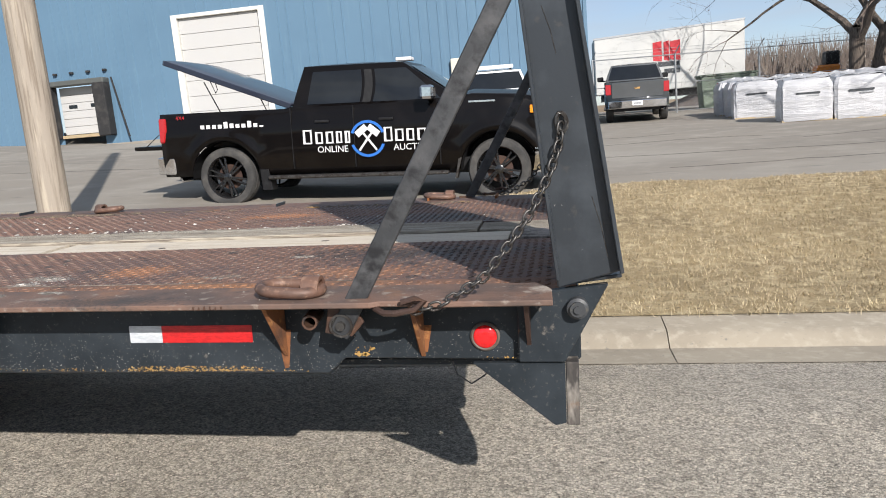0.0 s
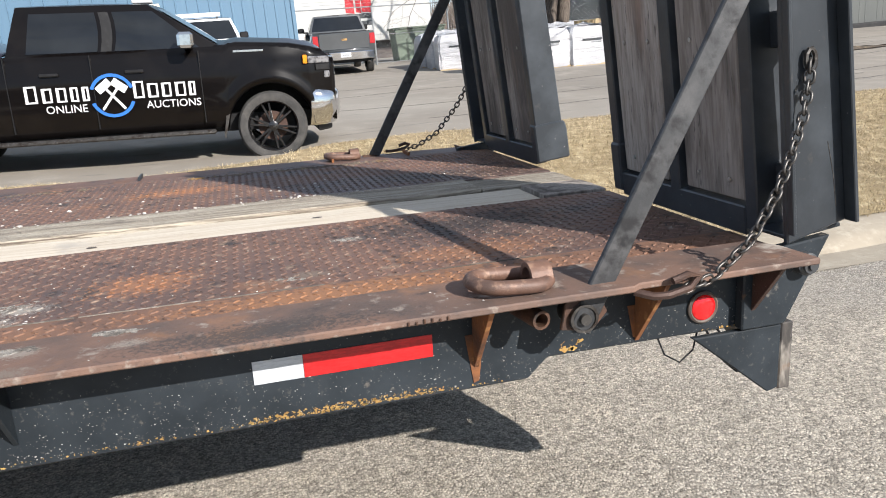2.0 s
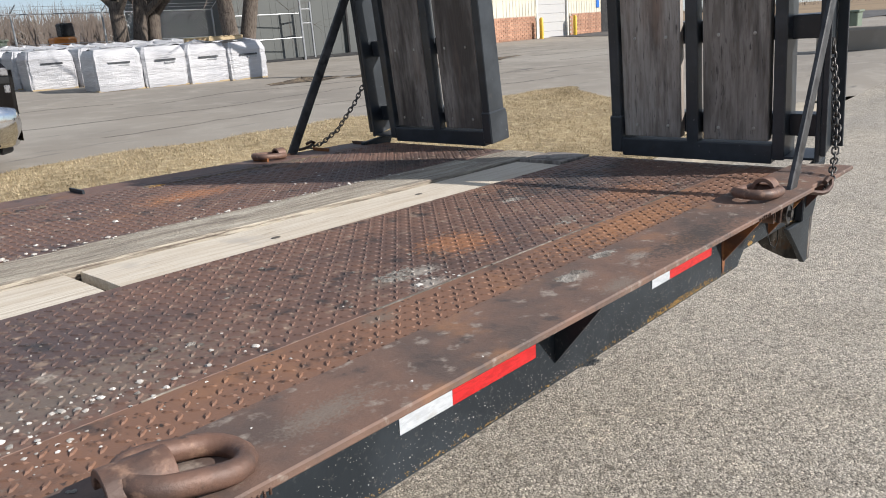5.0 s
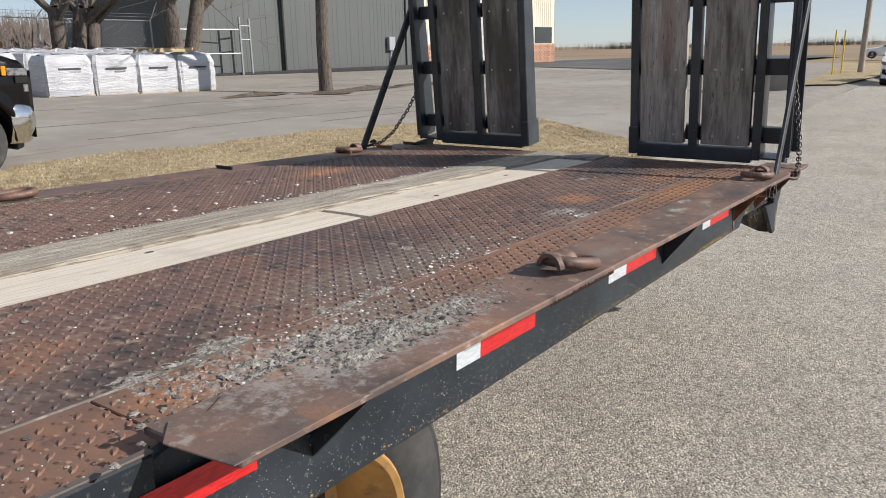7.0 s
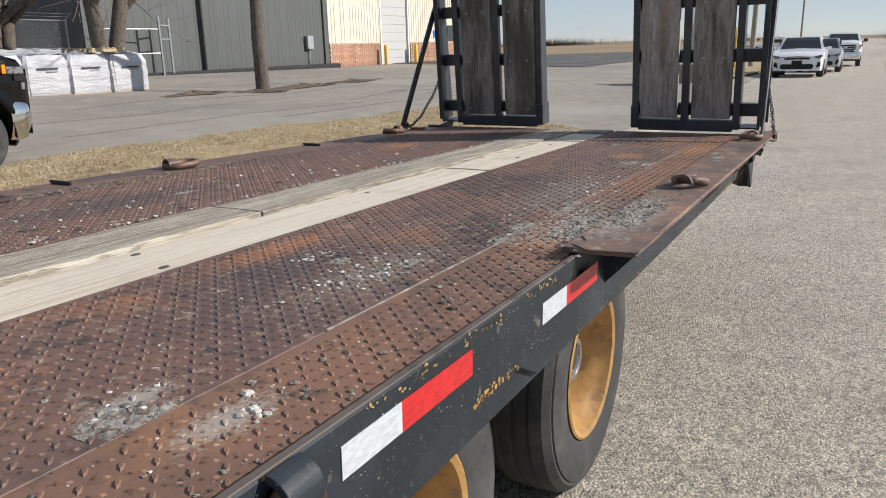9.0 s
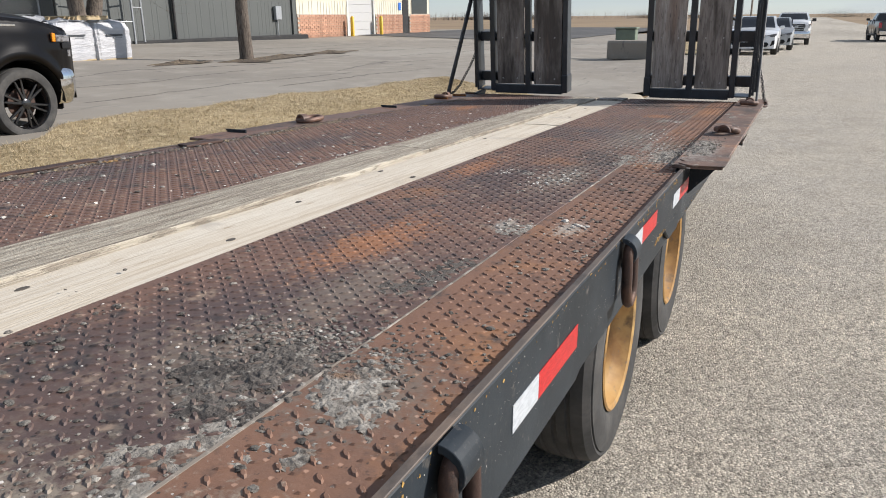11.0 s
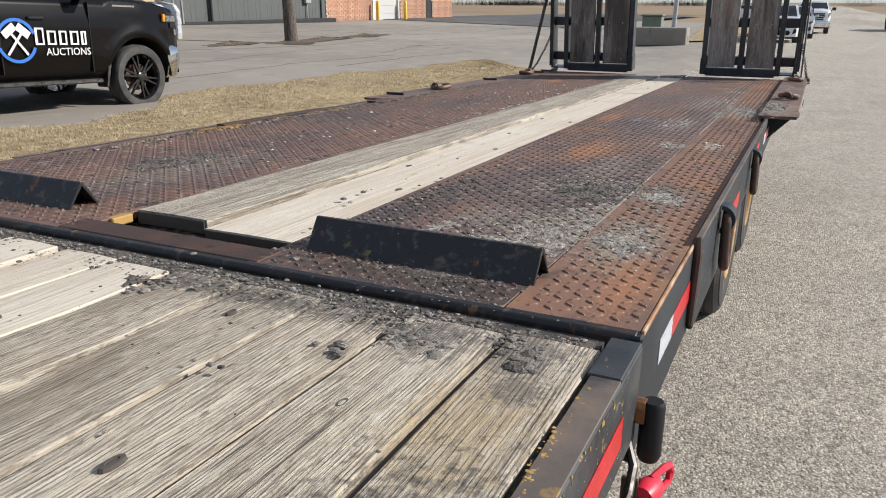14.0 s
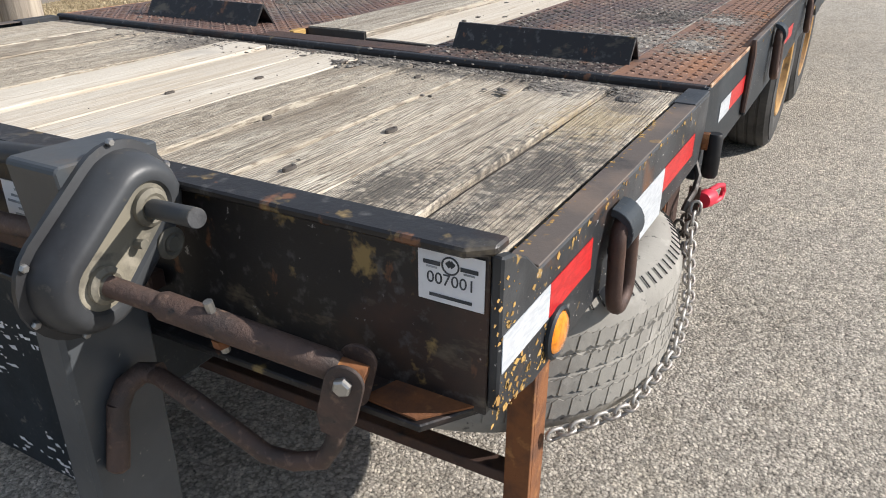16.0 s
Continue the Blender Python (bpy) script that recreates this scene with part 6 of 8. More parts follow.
def car(name, label, m, paint, group="", tall=1.46, length=4.4):
    """A saloon car facing +x."""
    root = thing(name, label, "car", (0, 0, 0), m, group)
    h = length / 2
    top = curve([(-h, 0.92), (-h + 0.5, 1.00), (h - 1.5, 0.98), (h - 0.55, 0.89), (h - 0.15, 0.80), (h, 0.70)])
    wide = curve([(-h, 0.74), (-h + 0.6, 0.86), (h - 0.8, 0.87), (h - 0.2, 0.83), (h, 0.76)])
    xs = spaced([(-h, h, 0.08)])

    def low(x):
        z = 0.24
        for c in (-h + 0.82, h - 0.86):
            if abs(x - c) < 0.36:
                z = max(z, 0.31 + math.sqrt(0.36 ** 2 - (x - c) ** 2))
        return z

    bm = None
    for sign in (-1, 1):
        bm = sheet([[(x, sign * wide(x) * (0.97 + 0.03 * math.sin(math.pi * k / 6)), low(x) + (top(x) - low(x)) * k / 6) for k in range(7)] for x in xs], bm)
    sheet([[(x, wide(x) * s, top(x) + 0.05 * (1 - s * s)) for s in (-1, -0.7, 0, 0.7, 1)] for x in xs], bm)
    for e in (-h, h):
        sheet([[(e + (0.10 if e > 0 else -0.06) * (1 - s * s), wide(e) * s, z) for s in (-1, -0.5, 0, 0.5, 1)] for z in (0.24, 0.36, 0.45, 0.58, top(e))], bm)
    part("body", bm, paint, root, "", True)

    cabin = curve([(0.0, 0.97), (0.20, tall - 0.05), (0.42, tall), (0.62, tall - 0.03), (1.0, 0.93)])

    def roofline(u, s):
        x = -h + 0.55 + (length - 1.75) * u
        z = cabin(u)
        return x, 0.80 * s * (1 - 0.22 * (z - 0.96) / 0.5), z

    cab = sheet([[roofline(u, s) for s in (-1, -0.96, -0.5, 0, 0.5, 0.96, 1)] for u in [k / 20 for k in range(21)]])
    for sign in (-1, 1):
        sheet([[roofline(u, sign), (roofline(u, sign)[0], sign * 0.82, 0.90)] for u in [k / 20 for k in range(21)]], cab)
    part("cabin", cab, paint, root, "", True)
    for a, b, name in ((0.66, 0.95, "windscreen"), (0.03, 0.17, "rear_window")):
        part(name, sheet([[(roofline(u, s)[0] + 0.01, roofline(u, s)[1], roofline(u, s)[2] + 0.014) for s in (-0.88, -0.45, 0, 0.45, 0.88)] for u in [a + (b - a) * k / 5 for k in range(6)]]), M["darkglass"], root, "", True)
    for sign in (-1, 1):
        part("window", prism([(-h + 0.95, 0.98), (h - 1.45, 0.98), (h - 2.0, tall - 0.10), (-h + 1.35, tall - 0.10)], sign * 0.70, sign * 0.765, "y", 0.01), M["darkglass"], root)
        part("headlight", prism([(sign * 0.40, 0.655), (sign * 0.46, 0.72), (sign * 0.80, 0.795), (sign * 0.82, 0.74), (sign * 0.74, 0.665)], h - 0.30, h + 0.035, "x", 0.012), M["headlight"], root, "swept clear headlight")
        part("fog_vent", prism([(sign * 0.62, 0.33), (sign * 0.67, 0.53), (sign * 0.76, 0.55), (sign * 0.77, 0.40)], h - 0.14, h + 0.045, "x", 0.01), M["plastic"], root, "black vent beside the bumper")
        part("wing_mirror", box(h - 1.62, h - 1.48, sign * 0.86, sign * 1.02, 0.96, 1.08, 0.03), paint, root)
        for x in (-h + 0.82, h - 0.86):
            road_wheel(root, x, sign * 0.75, sign, 0.32, M["bright"], 8)
    part("grille", prism([(-0.50, 0.30), (0.50, 0.30), (0.56, 0.40), (0.50, 0.475), (-0.50, 0.475), (-0.56, 0.40)], h - 0.05, h + 0.108, "x", 0.012), M["plastic"], root, "black lower grille")
    part("upper_grille", box(h - 0.05, h + 0.108, -0.42, 0.42, 0.635, 0.69, 0.012), M["plastic"], root)
    part("number_plate", box(h + 0.08, h + 0.118, -0.17, 0.17, 0.455, 0.60, 0.004), M["plastic"], root)
    return root


car("car", "white saloon car parked at the kerb", stand(27.6, 3.75, 180), M["whitepaint"], "parked cars")
car("car", "silver saloon car parked behind a white one", stand(34.0, 3.3, 180), M["galv"], "parked cars")
pickup("pickup_truck", "white pickup parked nose-on at the kerb", stand(45.8, 2.65, 180), M["whitepaint"], "parked trucks", False, rims="chain")
pickup("pickup_truck", "dark pickup parked across the road", stand(55.0, -3.2, 4), M["greypaint"], "parked trucks", False)
car("car", "white car parked far off by the field", stand(78, 9.5, 100), M["whitepaint"], "parked cars")
car("car", "dark car parked far off by the field", stand(80, 6.5, 100), M["greypaint"], "parked cars")

# ---- buildings ----
def ribbed_wall(name, parent, x0, x1, y, z0, z1, material, pitch=0.305, holes=(), rib=0.02):
    """Sheet-steel panels with standing ribs, facing -y; holes: (xa, xb, ztop) left open."""
    panel = pitch * 3
    n = round((x1 - x0) / panel)
    panel = (x1 - x0) / n
    base = None
    for k in range(n):
        a, b = x0 + k * panel, x0 + (k + 1) * panel
        low = z0
        cut = None
        for xa, xb, zt in holes:
            if a < xb - 0.02 and b > xa + 0.02:
                cut = (xa, xb, zt)
        spans = [(a, b, z0)]
        if cut:
            xa, xb, zt = cut
            spans = [(max(a, xa), min(b, xb), zt)]
            if a < xa:
                spans.append((a, xa, z0))
            if b > xb:
                spans.append((xb, b, z0))
        for s0, s1, low in spans:
            if s1 - s0 < 0.03:
                continue
            outline = []
            x = s0
            points = [(s0, y)]
            r = math.ceil((s0 - x0 + 0.04) / pitch)
            while x0 + r * pitch < s1 - 0.035:
                c = x0 + r * pitch
                points += [(c - 0.030, y), (c - 0.018, y - rib), (c + 0.018, y - rib), (c + 0.030, y)]
                r += 1
            points.append((s1, y))
            bm = sheet([[(px, py, low) for px, py in points], [(px, py, z1) for px, py in points]])
            part("wall_panel", bm, material, parent)


def overhead_door(parent, x0, x1, y, z0, z1, panels, frame, lights=()):
    door = part("overhead_door", box(x0, x1, y + 0.10, y + 0.14, z0, z1), M["whitedoor"], parent, "white sectional overhead door")
    h = (z1 - z0) / panels
    for k in range(panels):
        part("door_section", box(x0 + 0.01, x1 - 0.01, y + 0.075, y + 0.105, z0 + k * h + 0.012, z0 + (k + 1) * h - 0.012, 0.006), M["whitedoor"], door)
    for x in lights:
        part("door_light", box(x - 0.16, x + 0.16, y + 0.07, y + 0.08, z0 + (z1 - z0) * 0.55, z0 + (z1 - z0) * 0.63), M["darkglass"], door)
    if frame:
        part("door_frame", box(x0 - frame, x0, y - 0.04, y + 0.14, z0, z1 + frame * 0.6, 0.01), M["trim"], parent, "off-white door jamb")
        part("door_frame", box(x1, x1 + frame, y - 0.04, y + 0.14, z0, z1 + frame * 0.6, 0.01), M["trim"], parent, "off-white door jamb")
        part("door_head", box(x0, x1, y - 0.05, y + 0.14, z1, z1 + frame * 0.6, 0.01), M["trim"], parent)


def blue_warehouse():
    y = 24.3
    b = thing("warehouse", "pale blue sheet-steel warehouse with white loading doors", "building", (-15, y, 0.9))
    ribbed_wall("wall", b, -45.0, 1.27, y, 0.35, 8.2, M["bluewall"], holes=((-11.95, -9.0, 5.26), (-16.62, -15.05, 3.44)))
    part("side_wall", box(1.24, 1.27, y + 0.01, y + 30, 0.2, 8.2), M["bluewall"], b)
    part("corner_trim", box(1.19, 1.30, y - 0.035, y + 0.12, 0.2, 8.22, 0.01), M["bluewall"], b)
    part("roof", prism([(y - 0.2, 8.2), (y + 15, 9.6), (y + 30, 8.2)], -45.2, 1.44, "x"), M["greywall"], b)
    overhead_door(b, -11.88, -9.05, y, 1.20, 5.24, 8, 0.20)
    overhead_door(b, -16.60, -15.06, y, 1.82, 3.42, 6, 0.0, (-16.15, -15.32))
    for x0, x1, name in ((-17.10, -16.62, "dock_pad"), (-15.04, -14.60, "dock_pad")):
        part(name, box(x0, x1, y - 0.42, y - 0.01, 1.70, 3.48, 0.03), M["darkpad"], b, "black dock bumper pad")
    part("dock_header", box(-17.10, -14.60, y - 0.40, y - 0.01, 3.44, 3.62, 0.03), M["greywall"], b, "grey dock header")
    part("dock_sill", box(-16.62, -15.04, y - 0.10, y + 0.06, 1.70, 1.81, 0.01), M["pallet"], b, "wooden dock sill")
    for k in range(4):
        x = -16.55 + 0.62 * k
        part("wall_light", box(x - 0.06, x + 0.06, y - 0.12, y - 0.005, 3.84, 3.91, 0.01), M["darkpad"], b)
    part("wall_box", box(-2.92, -2.42, y - 0.18, y - 0.03, 2.50, 3.10, 0.02), M["creamwall"], b, "cream electrical box")
    part("base_ledge", box(-45, 1.2, y - 0.25, y - 0.002, 0.2, 1.42, 0.02), M["concrete"], b, "low concrete base")
    part("wall_pipe", tube([(-14.50, y - 0.06, 3.62), (-13.98, y - 0.30, 1.60)], 0.03, 8), M["darkpad"], b, "black pipe leaning on the wall")


blue_warehouse()


def brick_band(parent, x0, x1, y, z0, z1):
    """A brick dado: courses of single bricks with recessed joints."""
    part("brick_backing", box(x0, x1, y - 0.03, y + 0.02, z0, z1), M["mortar"], parent)
    h = 0.125
    rows = int((z1 - z0) / h)
    for r in range(rows):
        bm = None
        x = x0 + (0.2 if r % 2 else 0.0)
        pieces = bmesh.new()
        while x < x1 - 0.05:
            w = min(0.385, x1 - x)
            bmesh.ops.create_cube(pieces, size=1, matrix=Matrix.Translation((x + w / 2, y - 0.045, z0 + (r + 0.5) * h)) @ Matrix.Diagonal((w - 0.012, 0.03, h - 0.012, 1)))
            x += 0.40
        part("brick_course", pieces, M["brick"], parent, kind="stuff")


def grey_warehouse():
    y = 28.0
    b = thing("warehouse", "grey and cream sheet-steel warehouse with tan brick base", "building", (30, y, 0.0))
    ribbed_wall("wall", b, 14.6, 30.2, y, -0.2, 7.4, M["greywall"], 0.305, rib=0.008)
    part("side_wall", box(14.57, 14.60, y + 0.01, y + 8, -0.2, 7.4), M["greywall"], b)
    for x, w in ((14.65, 0.10), (20.7, 0.22), (29.85, 0.30)):
        part("pilaster", box(x - w / 2, x + w / 2, y - 0.10, y - 0.004, -0.2, 7.4, 0.01), M["greywall"], b, "darker steel pilaster")
    part("gutter_pipe", box(20.60, 20.72, y - 0.18, y - 0.10, -0.1, 7.3, 0.02), M["darkpad"], b, "dark downpipe")
    part("meter_box", box(28.05, 28.55, y - 0.22, y - 0.03, 1.45, 2.15, 0.02), M["galv"], b, "grey meter box")
    part("meter_pipe", tube([(28.3, y - 0.10, 1.45), (28.3, y - 0.10, 0.2)], 0.03, 8), M["galv"], b)
    part("base_berm", box(14.6, 30.2, y - 0.75, y - 0.04, -0.2, 0.66, 0.05), M["darkpad"], b, "dark base kerb")
    y2 = y + 0.02
    ribbed_wall("wall", b, 30.25, 47.35, y2, 1.6, 7.0, M["creamwall"], 0.305, holes=((35.7, 38.85, 4.9), (42.95, 43.95, 2.75), (44.4, 47.0, 2.85)))
    for x0, x1 in ((30.25, 35.4), (39.15, 42.9), (44.0, 47.35)):
        brick_band(b, x0, x1, y2, 0.2, 1.74)
    part("wall_core", box(30.25, 47.35, y2 + 0.2, y2 + 0.25, 0.1, 7.0), M["creamwall"], b)
    overhead_door(b, 35.7, 38.85, y2, 0.25, 4.9, 9, 0.16)
    part("man_door", box(43.0, 43.9, y2 - 0.01, y2 + 0.05, 0.2, 2.75, 0.01), M["darkpad"], b, "dark personnel door")
    part("window", box(44.45, 46.95, y2 - 0.02, y2 + 0.03, 1.42, 2.85, 0.01), M["darkglass"], b, "dark office window")
    part("window_frame", box(44.35, 47.05, y2 - 0.035, y2 - 0.021, 1.34, 1.42, 0.004), M["darkpad"], b)
    part("wall_sign", box(42.35, 42.70, y2 - 0.05, y2 - 0.03, 2.0, 2.5), M["bluevinyl"], b, "small blue sign")
    part("end_wall", box(47.32, 47.35, y2, y2 + 20, 0.0, 7.0), M["creamwall"], b)
    part("roof", prism([(y - 0.2, 7.4), (y + 4, 7.8), (y + 8, 7.4)], 14.4, 30.4, "x"), M["greywall"], b)
    part("roof", prism([(y2 - 0.2, 7.0), (y2 + 10, 8.0), (y2 + 20, 7.0)], 30.4, 47.55, "x"), M["greywall"], b)
    for x in (35.35, 39.0):
        g = ground_z(x, y2 - 0.5)
        bol = thing("bollard", "yellow steel bollard beside a loading door", "bollard", (x, y2 - 0.5, g), group="yellow bollards")
        part("post", tube([(x, y2 - 0.5, g - 0.1), (x, y2 - 0.5, g + 1.12), (x, y2 - 0.5, g + 1.2)], [0.12, 0.12, 0.06], 12), M["yellow"], bol, smooth=True)


grey_warehouse()


# ---- bagged goods ----
def bag_stack(x, y, turn, seed, print_side=True):
    rng = random.Random(seed)
    z = ground_z(x, y)
    m = Matrix.Translation((x, y, z - 0.02)) @ Matrix.Rotation(radians(turn), 4, "Z")
    root = thing("bag_stack", "shrink-wrapped white bag stack on the yard", "bagged goods", (0, 0, 0), m, "wrapped bag stacks")
    w, d, h = 0.58, 0.56, 1.0
    rows = []
    levels = 20
    for k in range(levels + 1):
        s = k / levels
        ring = []
        layer = 0.014 * abs(math.sin(math.pi * s * 3)) + 0.02 * math.sin(math.pi * s)
        shrink = 1.0 - 0.02 * s - 0.10 * max(0, s - 0.82) / 0.18
        for a in range(33):
            t = 2 * math.pi * a / 32
            c, q = math.cos(t), math.sin(t)
            p = 0.16
            px = w * math.copysign(abs(c) ** p, c) * shrink
            py = d * math.copysign(abs(q) ** p, q) * shrink
            bump = layer - 0.006 + 0.014 * math.sin(t * 3 + seed + 2 * s) + 0.012 * math.sin(t * 11 + 3 * seed + 1.5 * s) + rng.uniform(-0.006, 0.006)
            ring.append((px + bump * c, py + bump * q, 0.02 + h * s))
        rows.append(ring)
    bm = sheet(rows)
    top = [[(px * f, py * f, 0.02 + h + (1 - f) * 0.12 + 0.035 * math.sin(9 * px + seed) * math.cos(8 * py + seed)) for px, py, _ in rows[-1]] for f in (1, 0.8, 0.5, 0.15, 0.0)]
    sheet(top, bm)
    bmesh.ops.remove_doubles(bm, verts=bm.verts, dist=0.001)
    part("wrapping", bm, M["bag"], root, smooth=True)
    for sx in (-0.16, 0.16):
        part("top_mark", box(sx - 0.15, sx + 0.13, -0.40 + 0.1 * sx, -0.34, 1.055, 1.075, 0.004), M["greyprint"], root, "dark printed bar")
    part("front_mark", box(-0.26, 0.28, -d - 0.034, -d - 0.012, 0.66, 0.705), M["print"], root, "dark printed bar")
    part("front_mark", box(-0.02, 0.26, -d - 0.034, -d - 0.012, 0.60, 0.625), M["greyprint"], root, "thin printed bar")
    part("pallet_edge", box(-0.57, 0.57, -0.55, 0.55, 0.0, 0.045, 0.005), M["pallet"], root)


for k in range(4):
    bag_stack(6.40 + 1.15 * k, 20.80 - 0.13 * k, -8 + 2 * k, k)
for j in range(3):
    for k in range(5):
        bag_stack(5.85 + 1.22 * k + 0.05 * (j % 2), 23.45 + 1.22 * j - 0.12 * k, -8 + ((3 * j + 5 * k) % 7), 10 + 6 * j + k)


def pallet(x, y, z, turn):
    root = thing("pallet", "bare wooden pallet on the bag stacks", "pallet", (x, y, z), Matrix())
    base = Matrix.Translation((x, y, z)) @ Matrix.Rotation(radians(turn), 4, "Z")
    for k in range(7):
        part("slat", join(None, box(-0.55 + 0.165 * k, -0.45 + 0.165 * k, -0.6, 0.6, 0.09, 0.112, 0.002), base), M["pallet"], root)
    for yy in (-0.55, 0.0, 0.55):
        part("bearer", join(None, box(-0.56, 0.56, yy - 0.03, yy + 0.03, 0.0, 0.09, 0.002), base), M["pallet"], root)


pallet(9.3, 20.6, ground_z(9.3, 20.6) + 1.07, 4)


# ---- trees, poles and fence ----
def limb(bm_list, start, way, length, radius, rng, depth, twigs, droop=0.0):
    """A crooked tapering limb that forks."""
    path, radii = [Vector(start)], [radius]
    way = Vector(way).normalized()
    steps = 5
    for k in range(steps):
        way = (way + Vector((rng.gauss(0, 0.13), rng.gauss(0, 0.13), rng.gauss(0.03, 0.08) - droop))).normalized()
        path.append(path[-1] + way * length / steps)
        radii.append(radius * (1 - 0.55 * (k + 1) / steps))
    target = bm_list if depth < 3 else twigs
    target.append((path, radii, 8 if depth == 0 else 6 if depth < 3 else 4))
    if depth >= 5:
        return
    forks = 3 if depth < 3 else 4
    for k in range(forks):
        i = rng.randint(2, steps) if k else steps
        side = way.orthogonal().normalized()
        turn = Matrix.Rotation(rng.uniform(0, 6.283), 3, way) @ side
        out = (way * rng.uniform(0.55, 1.0) + turn * rng.uniform(0.5, 0.95) + Vector((0, 0, 0.12))).normalized()
        limb(bm_list, path[i], out, length * rng.uniform(0.55, 0.78), max(0.004, radii[i] * rng.uniform(0.5, 0.72)), rng, depth + 1, twigs, droop)


def tree(x, y, trunks, radius, height, seed, label, first=2.6):
    rng = random.Random(seed)
    z = ground_z(x, y)
    root = thing("tree", label, "tree", (x, y, z))
    limbs, twigs = [], []
    for dx, dy, lean in trunks:
        base = Vector((x + dx, y + dy, z - 0.1))
        top = base + Vector((lean[0], lean[1], first))
        path = [base, base + Vector((0, 0, 0.25)), base.lerp(top, 0.45) + Vector((rng.gauss(0, 0.05), rng.gauss(0, 0.05), 0)), top]
        limbs.append((path, [radius * 1.35, radius * 1.05, radius * 0.93, radius * 0.85], 14))
        for k in range(3):
            a = 2.1 * k + rng.uniform(0, 1)
            limb(limbs, top - Vector((0, 0, 0.25 * k)), (0.75 * math.cos(a) + lean[0] * 0.3, 0.75 * math.sin(a) + lean[1] * 0.3, 0.8), height * 0.33, radius * 0.55, rng, 1, twigs, 0.02)
    bm = None
    for path, radii, sides in limbs:
        bm = tube(path, radii, sides, bm=bm, caps=False)
    part("trunk", bm, M["bark"], root, "grey-brown furrowed trunk", True)
    bm = bmesh.new()
    verts, faces = [], []
    for path, radii, sides in twigs:
        made = tube(path, radii, 3, caps=False)
        k = len(verts)
        made.verts.ensure_lookup_table()
        made.verts.index_update()
        verts += [tuple(v.co - Vector((x, y, z))) for v in made.verts]
        faces += [tuple(v.index + k for v in f.verts) for f in made.faces]
        made.free()
    bm.free()
    mesh = bpy.data.meshes.new("crown")
    mesh.from_pydata(verts, [], faces)
    mesh.materials.append(M["twig"])
    ob = new("crown", mesh)
    ob.parent = root
    tagged(ob, "bare leafless crown of fine twigs", kind="stuff")


tree(11.75, 16.75, [(0, 0, (0.05, 0.0))], 0.19, 9, 3, "leafless tree with a straight grey trunk in the yard", 3.4)
tree(11.9, 23.3, [(-0.12, 0, (-0.2, 0.1)), (0.25, 0.1, (0.75, 0.1))], 0.27, 10, 5, "leafless tree with forked pale trunk behind the bags", 3.0)
tree(17.5, 33.7, [(0, 0, (-0.25, 0)), (0.1, 0.1, (0.6, 0))], 0.24, 10, 8, "leafless forked tree by the fence", 2.6)
tree(10.0, 27.1, [(0, 0, (-0.15, 0)), (0.3, 0.0, (0.5, 0.1)), (0.95, 0.2, (0.35, 0))], 0.26, 11, 12, "leafless tree with several dark trunks", 2.5)


def pole(x, y, radius, height, label, lean=(0, 0), material="pole", group=""):
    z = ground_z(x, y)
    root = thing("utility_pole", label, "pole", (x, y, z), group=group)
    part("shaft", tube([(x + lean[0] * s, y + lean[1] * s, z - 0.2 + (height + 0.2) * s) for s in (0, 0.33, 0.66, 1)], [radius, radius * 0.93, radius * 0.86, radius * 0.8], 16), M[material], root, smooth=True)


pole(-4.9, 7.6, 0.165, 9.0, "weathered wooden utility pole on the grass")
pole(40.5, 7.0, 0.15, 9.5, "wooden utility pole beyond the driveway", (1.0, 0), group="roadside poles")
pole(85.0, 10.0, 0.16, 10, "wooden utility pole along the road", (0.3, 0), group="roadside poles")
pole(130.0, 10.0, 0.16, 10, "wooden utility pole along the road", (0.2, 0), group="roadside poles")
pole(37.0, 9.5, 0.13, 10, "grey steel light pole by a concrete block", (0.9, -0.1), "galv")
for x, y in ((37.8, 7.5), (37.2, 7.8)):
    post = thing("marker_post", "thin yellow marker post in the grass", "post", (x, y, ground_z(x, y)), group="yellow posts")
    part("rod", tube([(x, y, ground_z(x, y)), (x, y, ground_z(x, y) + 2.1)], 0.035, 8), M["yellow"], post, smooth=True)


def barrier():
    x0, x1, y0, y1 = 20.4, 21.2, 6.35, 8.16
    z = ground_z(20.8, 7.2)
    root = thing("concrete_block", "long grey concrete barrier block by the driveway", "concrete block", (20.8, 7.2, z))
    part("block", prism([(x0, z), (x1, z), (x1, z + 0.55), (x1 - 0.06, z + 0.62), (x0 + 0.06, z + 0.62), (x0, z + 0.55)], y0, y1, "y", 0.02), M["concrete"], root)
    box_ = thing("utility_box", "green metal utility box behind the concrete block", "utility box", (21.8, 7.8, z))
    part("cabinet", box(21.6, 22.1, 7.45, 8.15, z, z + 0.98, 0.02), M["green"], box_)
    part("lid", box(21.56, 22.14, 7.41, 8.19, z + 0.98, z + 1.04, 0.015), M["green"], box_)


barrier()


